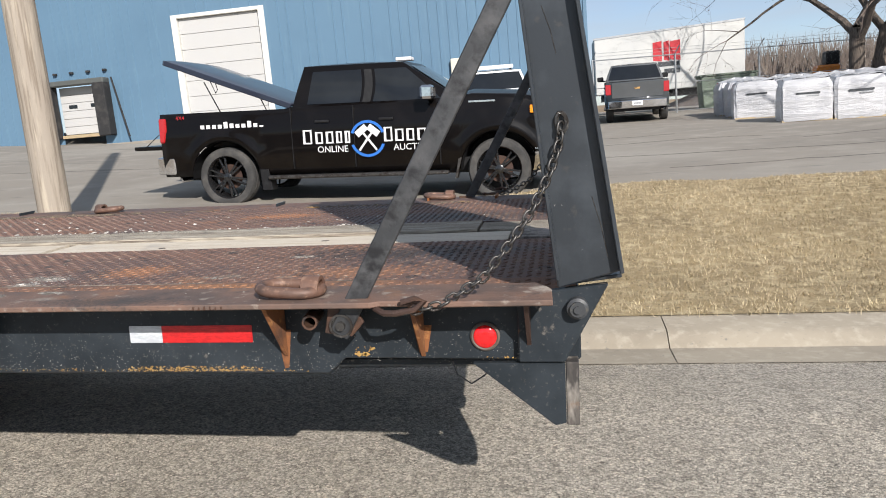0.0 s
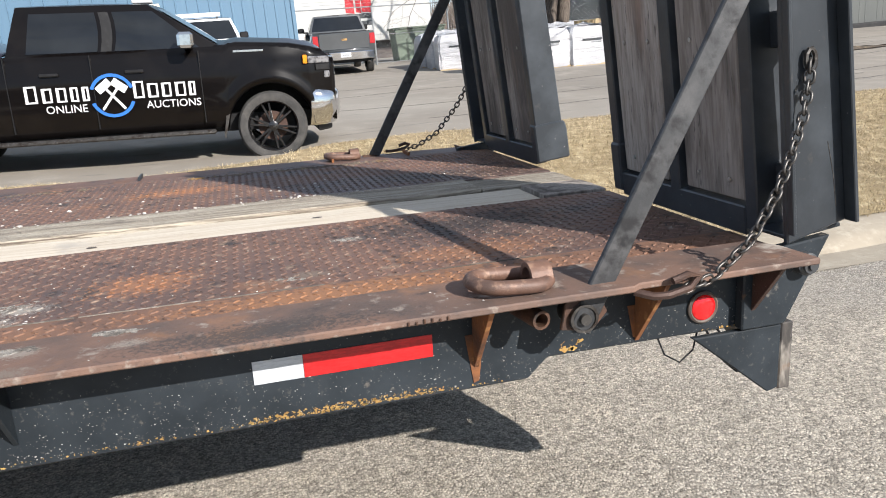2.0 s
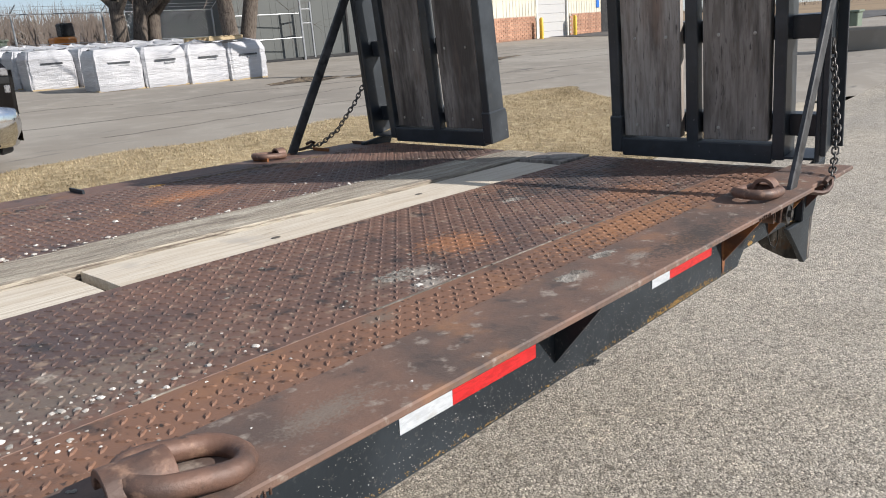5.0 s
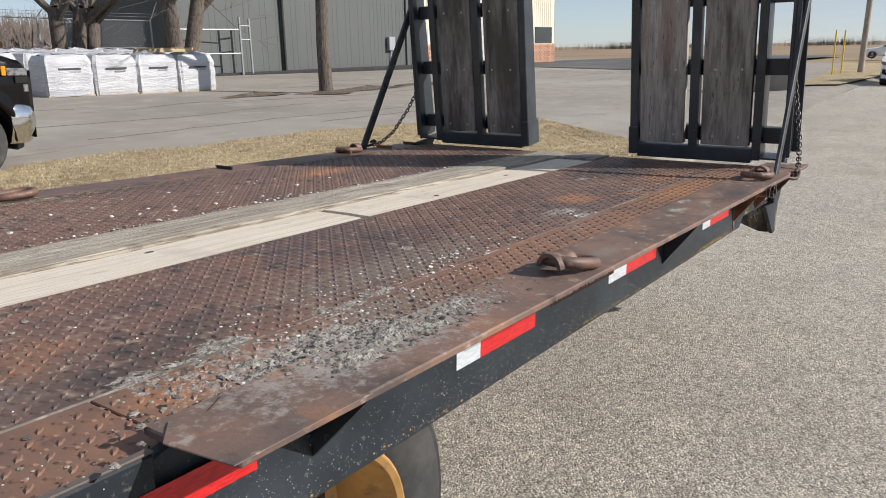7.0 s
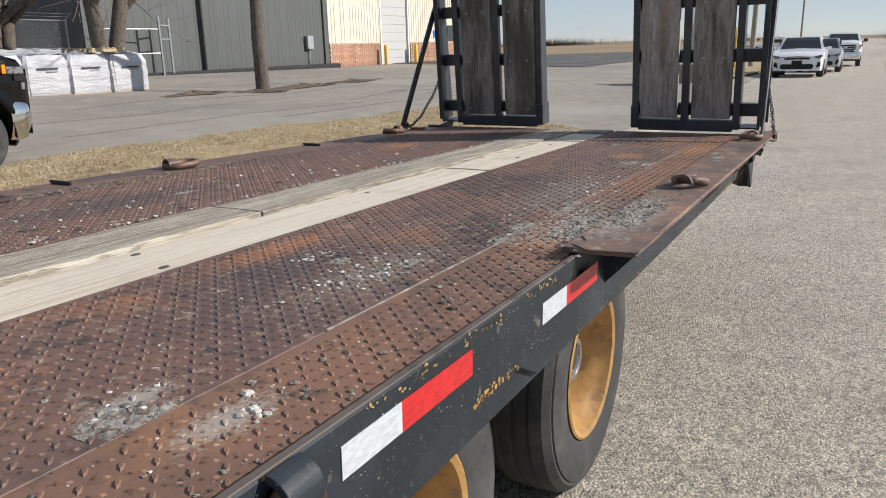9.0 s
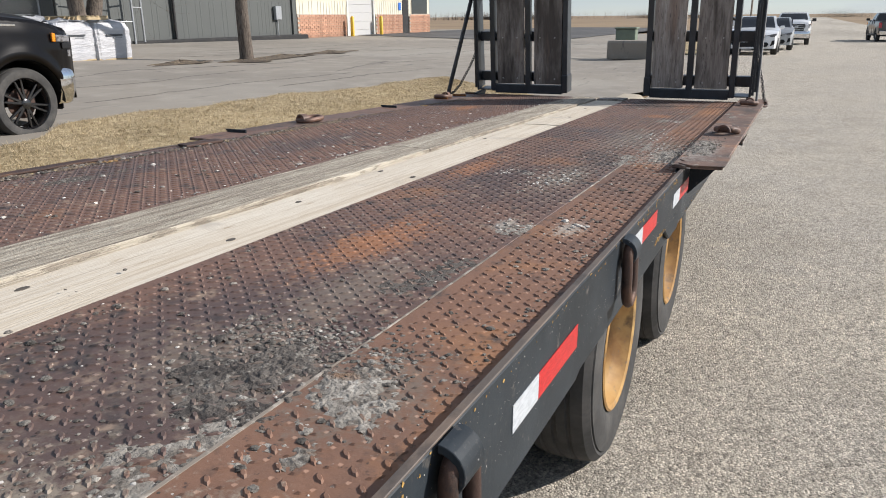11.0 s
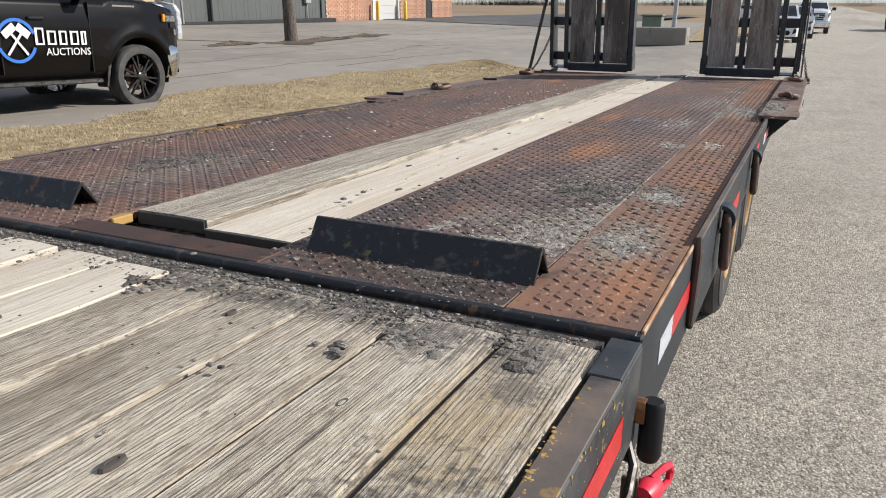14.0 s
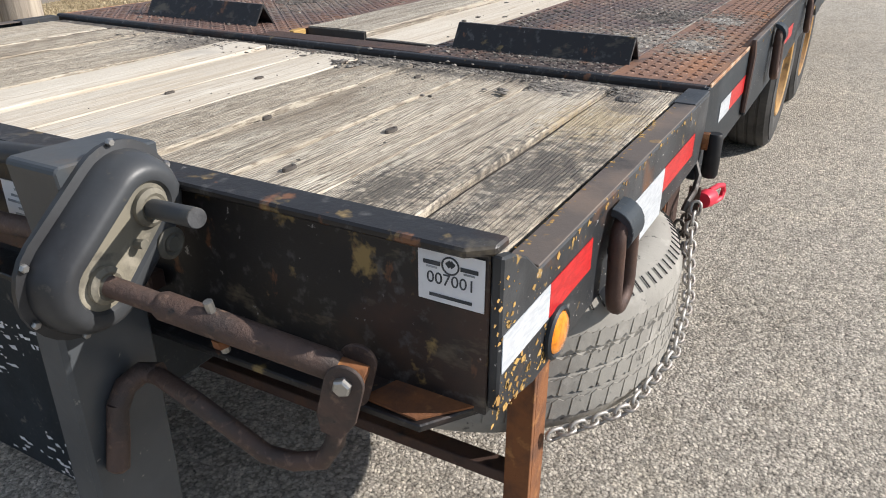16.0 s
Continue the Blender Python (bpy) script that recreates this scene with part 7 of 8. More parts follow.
def fence():
    root = thing("chain_link_fence", "chain-link fence with galvanised posts and barbed-wire arms", "fence", (9, 31, ground_z(9, 31)))
    line = [(1.6, 29.5), (4.6, 29.8), (7.6, 30.1), (10.6, 29.8), (14.4, 28.6)]
    pts = []
    for x, y in line:
        z = ground_z(x, y)
        part("post", tube([(x, y, z - 0.1), (x, y, z + 2.15)], 0.035, 8), M["galv"], root, smooth=True)
        part("arm", tube([(x, y, z + 2.15), (x + 0.12, y - 0.25, z + 2.42)], 0.02, 6), M["galv"], root)
        pts.append(Vector((x, y, z)))
    for lift, r in ((2.12, 0.022), (0.08, 0.012), (1.1, 0.012), (2.25, 0.006), (2.36, 0.006)):
        part("rail" if r > 0.01 else "wire", tube([p + Vector((0.04 if lift > 2.2 else 0, -0.12 if lift > 2.2 else 0, lift)) for p in pts], r, 6), M["galv"], root, smooth=True)
    verts, faces = [], []
    for a, b in zip(pts, pts[1:]):
        n = int((b - a).length / 0.16)
        for k in range(-13, n):
            for s in (1, -1):
                u0, u1 = (k, k + 13) if s > 0 else (k + 13, k)
                p0, p1 = max(0.0, min(1.0, u0 / n)), max(0.0, min(1.0, u1 / n))
                h0 = (p0 * n - u0) / (u1 - u0) * 2.05 if u1 != u0 else 0
                h1 = (p1 * n - u0) / (u1 - u0) * 2.05
                q0, q1 = a.lerp(b, p0) + Vector((0, 0, 0.06 + h0)), a.lerp(b, p1) + Vector((0, 0, 0.06 + h1))
                if (q1 - q0).length < 0.05:
                    continue
                i = len(verts)
                t = 0.0016
                o = Vector(ORIGIN[root])
                verts += [tuple(q0 - o + Vector((-t, 0, 0))), tuple(q0 - o + Vector((t, 0, 0))), tuple(q1 - o + Vector((t, 0, 0))), tuple(q1 - o + Vector((-t, 0, 0)))]
                faces.append((i, i + 1, i + 2, i + 3))
    mesh = bpy.data.meshes.new("mesh_wire")
    mesh.from_pydata(verts, [], faces)
    mesh.materials.append(M["galv"])
    ob = new("mesh_wire", mesh)
    ob.parent = root
    tagged(ob, "diamond wire mesh", kind="stuff")
    gate = thing("gate_frame", "open galvanised gate posts beside the grey wall", "gate", (17.6, 27.2, ground_z(17.6, 27.2)))
    z = ground_z(17.6, 27.2)
    for x, y, h in ((17.6, 27.2, 2.35), (18.2, 27.3, 2.30)):
        part("gate_post", tube([(x, y, z - 0.1), (x, y, z + h)], 0.05, 8), M["galv"], gate, smooth=True)
    for h in (1.45, 2.0):
        part("gate_rail", tube([(17.6, 27.2, z + h), (18.2, 27.3, z + h)], 0.03, 8), M["galv"], gate, smooth=True)
    for h in (0.9, 1.85):
        part("gate_rail", tube([(14.5, 27.5, z + h), (17.6, 27.2, z + h)], 0.022, 8), M["galv"], gate, smooth=True)


fence()


def box_trailer():
    x0, x1, y = 1.9, 8.1, 34.5
    z = ground_z(5, y)
    root = thing("box_trailer", "white box trailer with a red painted mark", "trailer", (5, y, z))
    part("box_body", prism([(x0, z + 0.9), (x1, z + 0.9), (x1, z + 3.55), (x0, z + 3.3)], y, y + 2.5, "y", 0.03), M["boxwhite"], root, "white ribbed box")
    part("top_rail", prism([(x0 - 0.02, z + 3.24), (x1 + 0.02, z + 3.49), (x1 + 0.02, z + 3.57), (x0 - 0.02, z + 3.32)], y - 0.02, y - 0.001, "y"), M["galv"], root)
    part("under_frame", box(x0 + 0.3, x1 - 0.2, y + 0.3, y + 2.2, z + 0.6, z + 0.9), M["plastic"], root)
    for x in (x0 + 0.9, x1 - 1.0):
        road_wheel(root, x, y + 0.25, -1, 0.5, M["chain"], 6)
    for k, (a, b) in enumerate(((4.35, 4.72), (4.80, 5.02), (5.05, 5.48))):
        part("red_mark", prism([(a, z + 2.15), (b, z + 2.10), (b, z + 2.95), (a, z + 2.9)], y - 0.012, y - 0.002, "y"), M["signred"], root, "red block of a painted mark")
    for k, (a, b, c) in enumerate(((4.55, 5.45, 1.88), (4.8, 5.45, 1.58))):
        part("dark_mark", box(a, b, y - 0.012, y - 0.002, z + c, z + c + 0.2), M["print"], root, "dark painted bar")
    skip = thing("dumpster", "dull green dumpster beyond the fence", "dumpster", (7.0, 32.6, z))
    part("body", prism([(6.0, z), (7.9, z), (8.05, z + 1.25), (5.9, z + 1.25)], 32.2, 33.4, "y", 0.02), M["green"], skip)
    part("rim", box(5.85, 8.1, 32.15, 33.45, z + 1.25, z + 1.32, 0.01), M["green"], skip)
    cart = thing("machine", "small orange yard machine behind the bags", "machine", (12.3, 38, ground_z(12.3, 38)))
    zz = ground_z(12.3, 38)
    part("body", box(11.9, 12.9, 37.6, 38.4, zz + 0.5, zz + 1.5, 0.08), M["orange"], cart)
    part("cab", box(12.3, 12.9, 37.7, 38.3, zz + 1.5, zz + 2.1, 0.06), M["plastic"], cart)
    for x in (12.0, 12.8):
        road_wheel(cart, x, 37.5, -1, 0.42, M["orange"], 5)
    implement = thing("farm_implement", "red farm implement beyond the fence", "machine", (19.5, 37, ground_z(19.5, 37)))
    zi = ground_z(19.5, 37)
    for k in range(5):
        part("tine", tube([(19.0 + 0.22 * k, 37, zi), (19.2 + 0.22 * k, 37, zi + 0.9), (19.0 + 0.22 * k, 37, zi + 1.5)], 0.05, 6), M["signred"], implement)
    part("bar", tube([(18.8, 37, zi + 0.9), (20.3, 37, zi + 1.0)], 0.07, 8), M["signred"], implement)


box_trailer()


# ---- distance ----
def brush(name, rows, count, tall, label, seed, lift=0.0):
    """Bare undergrowth far off: many thin stems."""
    rng = random.Random(seed)
    verts, faces = [], []
    for _ in range(count):
        x, y = rng.choice(rows)(rng)
        z = ground_z(x, y) + lift
        h = tall * rng.uniform(0.35, 1.0)
        w = 0.018 * tall * rng.uniform(0.5, 1.2)
        for _ in range(3):
            a = rng.uniform(-0.5, 0.5)
            k = len(verts)
            verts += [(x - w, y, z), (x + w, y, z), (x + h * math.sin(a) * 0.6, y + rng.uniform(-0.5, 0.5), z + h)]
            faces.append((k, k + 1, k + 2))
    mesh = bpy.data.meshes.new(name)
    mesh.from_pydata(verts, [], faces)
    mesh.materials.append(M["hill"])
    return tagged(new(name, mesh), label, "undergrowth", kind="stuff")


bank = terrain("bank", spaced([(8, 60, 3)]), lambda x: spaced([(50, 70, -6)]), 0.0, M["hill"], "low brown earth bank", "bank")
for v in bank.data.vertices:
    v.co.z += 2.6 * math.sin(math.pi * (v.co.y - 50) / 20) * min(1, max(0, (v.co.x - 8) / 6))
brush("undergrowth", [lambda r: (r.uniform(8, 70), 60 + r.gauss(0, 4))], 5000, 3.2, "bare brown undergrowth behind the yard", 4, 1.2)
brush("far_trees", [lambda r: (r.uniform(380, 460), r.uniform(-140, 420)), lambda r: (400, 60 + r.gauss(0, 12)), lambda r: (390, 150 + r.gauss(0, 16)), lambda r: (420, -10 + r.gauss(0, 8))], 4200, 5.0, "thin line of bare trees on the horizon", 6)

# ---- the landing gear and front end ----
def capsule(lo, hi, r_lo, r_hi, y, n=14):
    """An outline round two circles in the xz plane, at y."""
    (ax, az), (bx, bz) = lo, hi
    turn = math.degrees(math.atan2(bz - az, bx - ax))
    return [(px, y, pz) for px, pz in arc(bx, bz, r_hi, turn - 90, turn + 90, n) + arc(ax, az, r_lo, turn + 90, turn + 270, n)]


GEAR_LO, GEAR_HI = (-8.630, 0.800), (-8.548, 0.872)


def gear_rings(steps):
    rows = []
    for off, y in steps:
        ring = capsule(GEAR_LO, GEAR_HI, 0.070 + off, 0.066 + off, y)
        rows.append(ring + ring[:1])
    bm = sheet(rows)
    bmesh.ops.remove_doubles(bm, verts=bm.verts, dist=0.0003)
    bmesh.ops.holes_fill(bm, edges=[e for e in bm.edges if e.is_boundary], sides=0)
    return bm


gear = part("landing_gear", box(-8.670, -8.535, 2.965, 3.02, 0.0, 0.80, 0.006), M["leg"], trailer, "blue-black square landing leg")
part("leg_foot", box(-8.70, -8.50, 2.93, 3.06, 0.0, 0.02, 0.004), M["darkrust"], gear, "square foot plate")
part("gear_case", prism([(-8.61, 0.76), (-8.57, 0.76), (-8.476, 0.83), (-8.476, 0.930), (-8.622, 0.936), (-8.628, 0.93)], 2.966, 3.06, "y", 0.0025), M["leg"], gear, "black gear case")
part("gear_cover", gear_rings([(0.012, 2.966), (0.012, 2.958), (0.001, 2.956), (0.0, 2.945), (-0.004, 2.925), (-0.013, 2.911), (-0.022, 2.907), (-0.032, 2.909), (-0.037, 2.915)]), M["gearbox"], gear, "rounded black gear cover with a bolted rim", True)
part("gear_face", gear_rings([(-0.030, 2.920), (-0.034, 2.9135), (-0.050, 2.9130)]), M["gearface"], gear, "tan dusty cover face")
for a in (20, 95, 150, 205, 262, 318):
    c = GEAR_HI if a < 140 or a > 300 else GEAR_LO
    at = (c[0] + 0.076 * math.cos(radians(a)), 2.957, c[1] + 0.079 * math.sin(radians(a)))
    part("cover_bolt", lathe([(0.0055, 0), (0.0055, 0.004), (0.004, 0.006), (0.0001, 0.006)], turned(at, (0, -1, 0)), 6), M["bright"], gear)
for (x, z), r in ((GEAR_HI, 0.025), (GEAR_LO, 0.024), ((-8.528, 0.815), 0.022)):
    part("shaft_collar", lathe([(r, 0.0), (r, 0.007), (r - 0.006, 0.011), (r - 0.010, 0.009), (r - 0.012, 0.013), (0.0001, 0.013)], turned((x, 2.913, z), (0, -1, 0)), 20), M["gearface"], gear, "", True)
part("grease_nipple", tube([(-8.575, 2.915, 0.832), (-8.575, 2.898, 0.834)], 0.0065, 8), M["gearface"], gear)
part("upper_shaft", tube([(-8.550, 2.905, 0.872), (-8.575, 2.800, 0.890)], 0.0125, 16), M["gearbox"], gear, "short bare shaft stub", True)
part("shaft_end", tube([(-8.5751, 2.7995, 0.8901), (-8.5754, 2.7985, 0.8903)], 0.0118, 16), M["brace"], gear, "bright shaft end")
SH0, SH1 = Vector((-8.630, 2.905, 0.800)), Vector((-8.545, 2.595, 0.722))
part("lower_shaft", tube([SH0, SH0.lerp(SH1, 0.25)], 0.0135, 16), M["shaft"], gear, "rusty shaft", True)
part("shaft_sleeve", tube([SH0.lerp(SH1, 0.2), SH0.lerp(SH1, 0.22), SH0.lerp(SH1, 0.88), SH0.lerp(SH1, 0.90)], [0.015, 0.0182, 0.0182, 0.015], 18), M["shaft"], gear, "pitted rusty shaft sleeve", True)
part("shaft_tip", tube([SH0.lerp(SH1, 0.88), SH1], 0.0140, 16), M["rust"], gear, "orange-brown shaft tip", True)
part("sleeve_bolt", tube([SH0.lerp(SH1, 0.42) + Vector((-0.005, 0, 0.032)), SH0.lerp(SH1, 0.42) - Vector((-0.012, 0, 0.045))], 0.006, 8), M["bright"], gear, "bolt through the sleeve")
part("sleeve_nut", lathe([(0.011, -0.006), (0.011, 0.006)], turned(SH0.lerp(SH1, 0.42) - Vector((-0.007, 0, 0.028)), (0.2, 0, -1)), 6), M["rust"], gear)
# crank with its yoke
axis = (SH1 - SH0).normalized()
across = axis.cross(Vector((0, 0, 1))).normalized()
down = axis.cross(across)
down = down if down.z < 0 else -down
base = SH1 - axis * 0.018
crank = part("crank", tube([base + down * 0.062 - axis * 0.004, base + down * 0.11, base + down * 0.145 - axis * 0.01, base + down * 0.165 - axis * 0.045, base + down * 0.170 - axis * 0.085, (-8.615, 2.80, 0.655), (-8.585, 2.90, 0.640), (-8.578, 2.93, 0.634)], 0.0125, 14), M["shaft"], gear, "folded rusty crank handle", True)
part("crank_elbow", tube([(-8.575, 2.915, 0.637), (-8.583, 2.942, 0.634), (-8.605, 2.952, 0.622), (-8.622, 2.952, 0.60)], 0.0155, 12), M["shaft"], crank, "", True)
part("grip", tube([(-8.622, 2.952, 0.605), (-8.632, 2.952, 0.55), (-8.643, 2.950, 0.51), (-8.645, 2.950, 0.505)], [0.0140, 0.0155, 0.0155, 0.010], 14), M["shaft"], crank, "worn crank grip", True)
for s in (-1, 1):
    side = base + across * (0.023 * s)
    frame4 = Matrix(((down.x, axis.x, across.x, side.x), (down.y, axis.y, across.y, side.y), (down.z, axis.z, across.z, side.z), (0, 0, 0, 1)))
    outline = arc(0.0, 0.0, 0.024, 90, 270, 10) + [(0.055, -0.024), (0.078, -0.014), (0.078, 0.012), (0.050, 0.024)]
    yoke = part("yoke_plate", join(None, prism(outline, -0.003, 0.003, "z", 0.001), frame4), M["shaft"], crank, "rusty yoke plate")
    part("yoke_bolt", join(None, lathe([(0.0115, 0), (0.0115, 0.008), (0.009, 0.010), (0.0001, 0.010)], Matrix.Scale(s, 4, (0, 0, 1)) @ Matrix.Translation((0, 0, 0.003)), 6), frame4), M["bright"], yoke, "bright bolt head")

# front labels
label_plate = part("number_label", box(-8.4725, -8.4715, 2.4810, 2.5660, 0.802, 0.868, 0), M["letters"], trailer, "white paper label with a printed number")
on_label = lambda y, z: facing((-8.4727, y, z), (0, -1, 0), (0, 0, 1))
part("number", words("007001", 0.021, on_label(2.5235, 0.8255), 0.0004), M["print"], label_plate, "printed number 007001")
for y0, y1 in ((2.5370, 2.5590), (2.4890, 2.5110)):
    part("print_bar", box(-8.4735, -8.4727, y0, y1, 0.8485, 0.8535), M["print"], label_plate)
    part("print_bar", box(-8.4735, -8.4727, y0 + 0.004, y1 - 0.004, 0.8445, 0.8465), M["greyprint"], label_plate)
part("print_bar", box(-8.4735, -8.4727, 2.4960, 2.5510, 0.8085, 0.8125), M["print"], label_plate)
bm = lathe([(0.0115, 0), (0.0115, 0.0006), (0.0095, 0.0006), (0.0095, 0)], turned((-8.4727, 2.5240, 0.8515), (-1, 0, 0)), 24, closed=True)
for s in (-1, 1):
    join(bm, box(-0.0035, 0.0035, -0.002, 0.0, -0.001, 0.006), Matrix.Translation((-8.4732, 2.5240, 0.8515)) @ Matrix.Rotation(radians(42 * s), 4, "X") @ Matrix.Rotation(radians(90), 4, "Z"))
part("round_mark", bm, M["print"], label_plate)
plate2 = part("beam_label", box(-8.4725, -8.4710, 3.275, 3.36, 0.725, 0.805), M["letters"], trailer, "pale printed label")
for k in range(6):
    part("print_bar", box(-8.4732, -8.4726, 3.282, 3.352 - 0.012 * (k % 3), 0.735 + 0.011 * k, 0.739 + 0.011 * k), M["greyprint"], plate2)
part("air_pipe", tube([(-8.49, 3.12, 0.88), (-8.53, 3.25, 0.885), (-8.52, 3.9, 0.87)], 0.017, 10), M["gearbox"], trailer, "", True)
part("air_pipe", tube([(-8.50, 3.10, 0.76), (-8.52, 3.4, 0.755), (-8.50, 4.2, 0.75)], 0.017, 10), M["shaft"], trailer, "", True)

# frame under the front deck
part("prop_leg", box(-8.205, -8.195, 2.49, 2.54, 0.06, 0.66, 0.001), M["rust"], trailer, "rusty angle-iron leg")
part("prop_leg", box(-8.194, -8.145, 2.49, 2.50, 0.06, 0.66, 0.001), M["rust"], trailer, "rusty angle-iron leg")
part("prop_bar", box(-8.20, -8.16, 2.52, 3.95, 0.297, 0.322, 0.002), M["darkrust"], trailer, "low rusty cross bar")
part("hanger_plate", box(-7.535, -7.525, 2.455, 2.50, 0.40, 0.66, 0.001), M["rust"], trailer, "brown hanger plate under the rail")
part("hanger_plate", box(-7.524, -7.40, 2.452, 2.460, 0.43, 0.66, 0.001), M["darkrust"], trailer, "")

panel = part("skirt_panel", box(-8.415, -8.400, 3.34, 4.10, 0.06, 0.60, 0.003), M["black"], trailer, "scuffed black panel under the front beam")
rng, bm = random.Random(31), bmesh.new()
for k in range(520):
    y, z = rng.uniform(3.36, 3.80), rng.uniform(0.07, 0.44)
    if math.sin(9 * y + 14 * z) + rng.uniform(-1.0, 1.0) < 0.4:
        continue
    long, tall = rng.uniform(0.002, 0.016), rng.uniform(0.001, 0.006)
    corners = [(y - long, z - tall * rng.random()), (y + long * rng.random(), z - tall), (y + long, z + tall * rng.random()), (y - long * rng.random(), z + tall)]
    bm.faces.new([bm.verts.new((-8.4158, a, b)) for a, b in corners])
part("scratch", bm, M["letters"], panel, "white scuffs", kind="stuff")

# the spare wheel in its chain
spare = thing("spare_tyre", "sun-bleached grey spare tyre slung flat under the deck", "tyre", (-7.84, 2.79, 0.36), SLOPE)
DRAWN.add(spare)
SHIFT[spare] = Vector((place_x(-7.84) + 7.84, place_y(2.79) - 2.79, 0))
lay = Matrix.Translation((-7.84, 2.79, 0.50))
casing = part("casing", lathe([(0.21, 0.09), (0.235, 0.115), (0.30, 0.138), (0.345, 0.137), (0.375, 0.128), (0.395, 0.112), (0.402, 0.088), (0.406, 0.075), (0.402, 0.070), (0.402, 0.040), (0.400, 0.036), (0.404, 0.032), (0.404, 0.004), (0.400, 0.0), (0.404, -0.004), (0.404, -0.034), (0.400, -0.038), (0.404, -0.042), (0.404, -0.072), (0.402, -0.088), (0.395, -0.112), (0.375, -0.128), (0.30, -0.138), (0.235, -0.115), (0.21, -0.09)], lay, 72, closed=True), M["spareside"], spare, "", True)
bm = None
for row, (z0, z1) in enumerate(((-0.088, -0.045), (-0.0415, -0.0015), (0.0015, 0.0395), (0.043, 0.080))):
    for k in range(66):
        a = 2 * math.pi * (k + 0.37 * row) / 66
        blk = prism([(-0.020, z0 + 0.004), (-0.007, z0 + 0.001), (0.006, z0 + 0.008), (0.014, z0 + 0.002), (0.0215, z1 - 0.002), (0.008, z1 - 0.007), (-0.004, z1 - 0.001), (-0.0145, z1 - 0.006)], -0.4058, -0.400, "y")
        bm = join(bm, blk, lay @ Matrix.Rotation(a, 4, "Z"))
part("tread_block", bm, M["spareside"], spare, "worn tread blocks", kind="stuff")
bm = None
for k in range(110):
    a = 2 * math.pi * k / 110
    bm = join(bm, join(None, prism([(-0.378, 0.1275), (-0.397, 0.1120), (-0.3985, 0.1140), (-0.379, 0.1295)], -0.0009, 0.0009, "x"), lay @ Matrix.Rotation(a, 4, "Z")))
part("sidewall_tick", bm, M["tyre"], spare, "short dark shoulder ticks", kind="stuff")
part("wheel_disc", lathe([(0.212, 0.088), (0.212, 0.10), (0.200, 0.095), (0.19, 0.02), (0.10, 0.0), (0.08, 0.0), (0.08, -0.01), (0.19, -0.01), (0.212, -0.088)], lay, 36, closed=True), M["rim"], spare, "yellow steel rim", True)
hang_chain("chain_link", trailer, [(-7.455, 2.40, 0.60), (-7.48, 2.40, 0.55), (-7.54, 2.385, 0.50), (-7.65, 2.358, 0.455), (-7.84, 2.343, 0.425), (-8.03, 2.375, 0.405), (-8.16, 2.475, 0.398)], 0.032, 0.0038, M["spare_chain"])
hang_chain("chain_link", trailer, [(-7.44, 2.42, 0.585), (-7.44, 2.42, 0.43), (-7.45, 2.43, 0.40), (-7.46, 2.44, 0.44), (-7.46, 2.43, 0.55)], 0.032, 0.0038, M["chain"])
part("chain_hook", tube([(-7.33, 2.44, 0.66), (-7.36, 2.42, 0.63), (-7.42, 2.415, 0.615), (-7.455, 2.42, 0.60), (-7.46, 2.425, 0.58)], 0.0075, 8), M["chain"], trailer, "steel hook holding the chain", True)

# air coupling and sleeve at the step in the rail
part("rubber_sleeve", lathe([(0.016, -0.055), (0.020, -0.045), (0.020, 0.045), (0.016, 0.052), (0.0001, 0.052)], Matrix.Translation((-7.29, 2.408, 0.668)), 16), M["plastic"], trailer, "black rubber sleeve", True)
part("pipe_lug", lathe([(0.022, -0.03), (0.022, 0.012), (0.0001, 0.014)], turned((-7.295, 2.43, 0.70), (0, -1, 0)), 12), M["rust"], trailer)
part("coupling_bracket", box(-7.345, -7.337, 2.412, 2.44, 0.50, 0.60, 0.002), M["darkrust"], trailer, "rusty angle bracket")
coupling = part("air_coupling", tube([(-7.34, 2.405, 0.568), (-7.315, 2.400, 0.567), (-7.29, 2.395, 0.564)], [0.019, 0.023, 0.019], 14), M["redplastic"], trailer, "red air-hose coupling", True)
part("coupling_loop", tube([(-7.30, 2.398, 0.582), (-7.265, 2.385, 0.586), (-7.24, 2.378, 0.580), (-7.232, 2.376, 0.564), (-7.24, 2.378, 0.548), (-7.27, 2.387, 0.545), (-7.30, 2.396, 0.551)], 0.0065, 8), M["redplastic"], coupling, "", True)

# weld scar and steel bits at the step
part("corner_weld", tube([(-6.643, 2.43, 0.842), (-6.650, 2.428, 0.80), (-6.648, 2.43, 0.63)], [0.007, 0.011, 0.009], 8), M["darkrust"], trailer, "rusty weld at the plate's end", True)


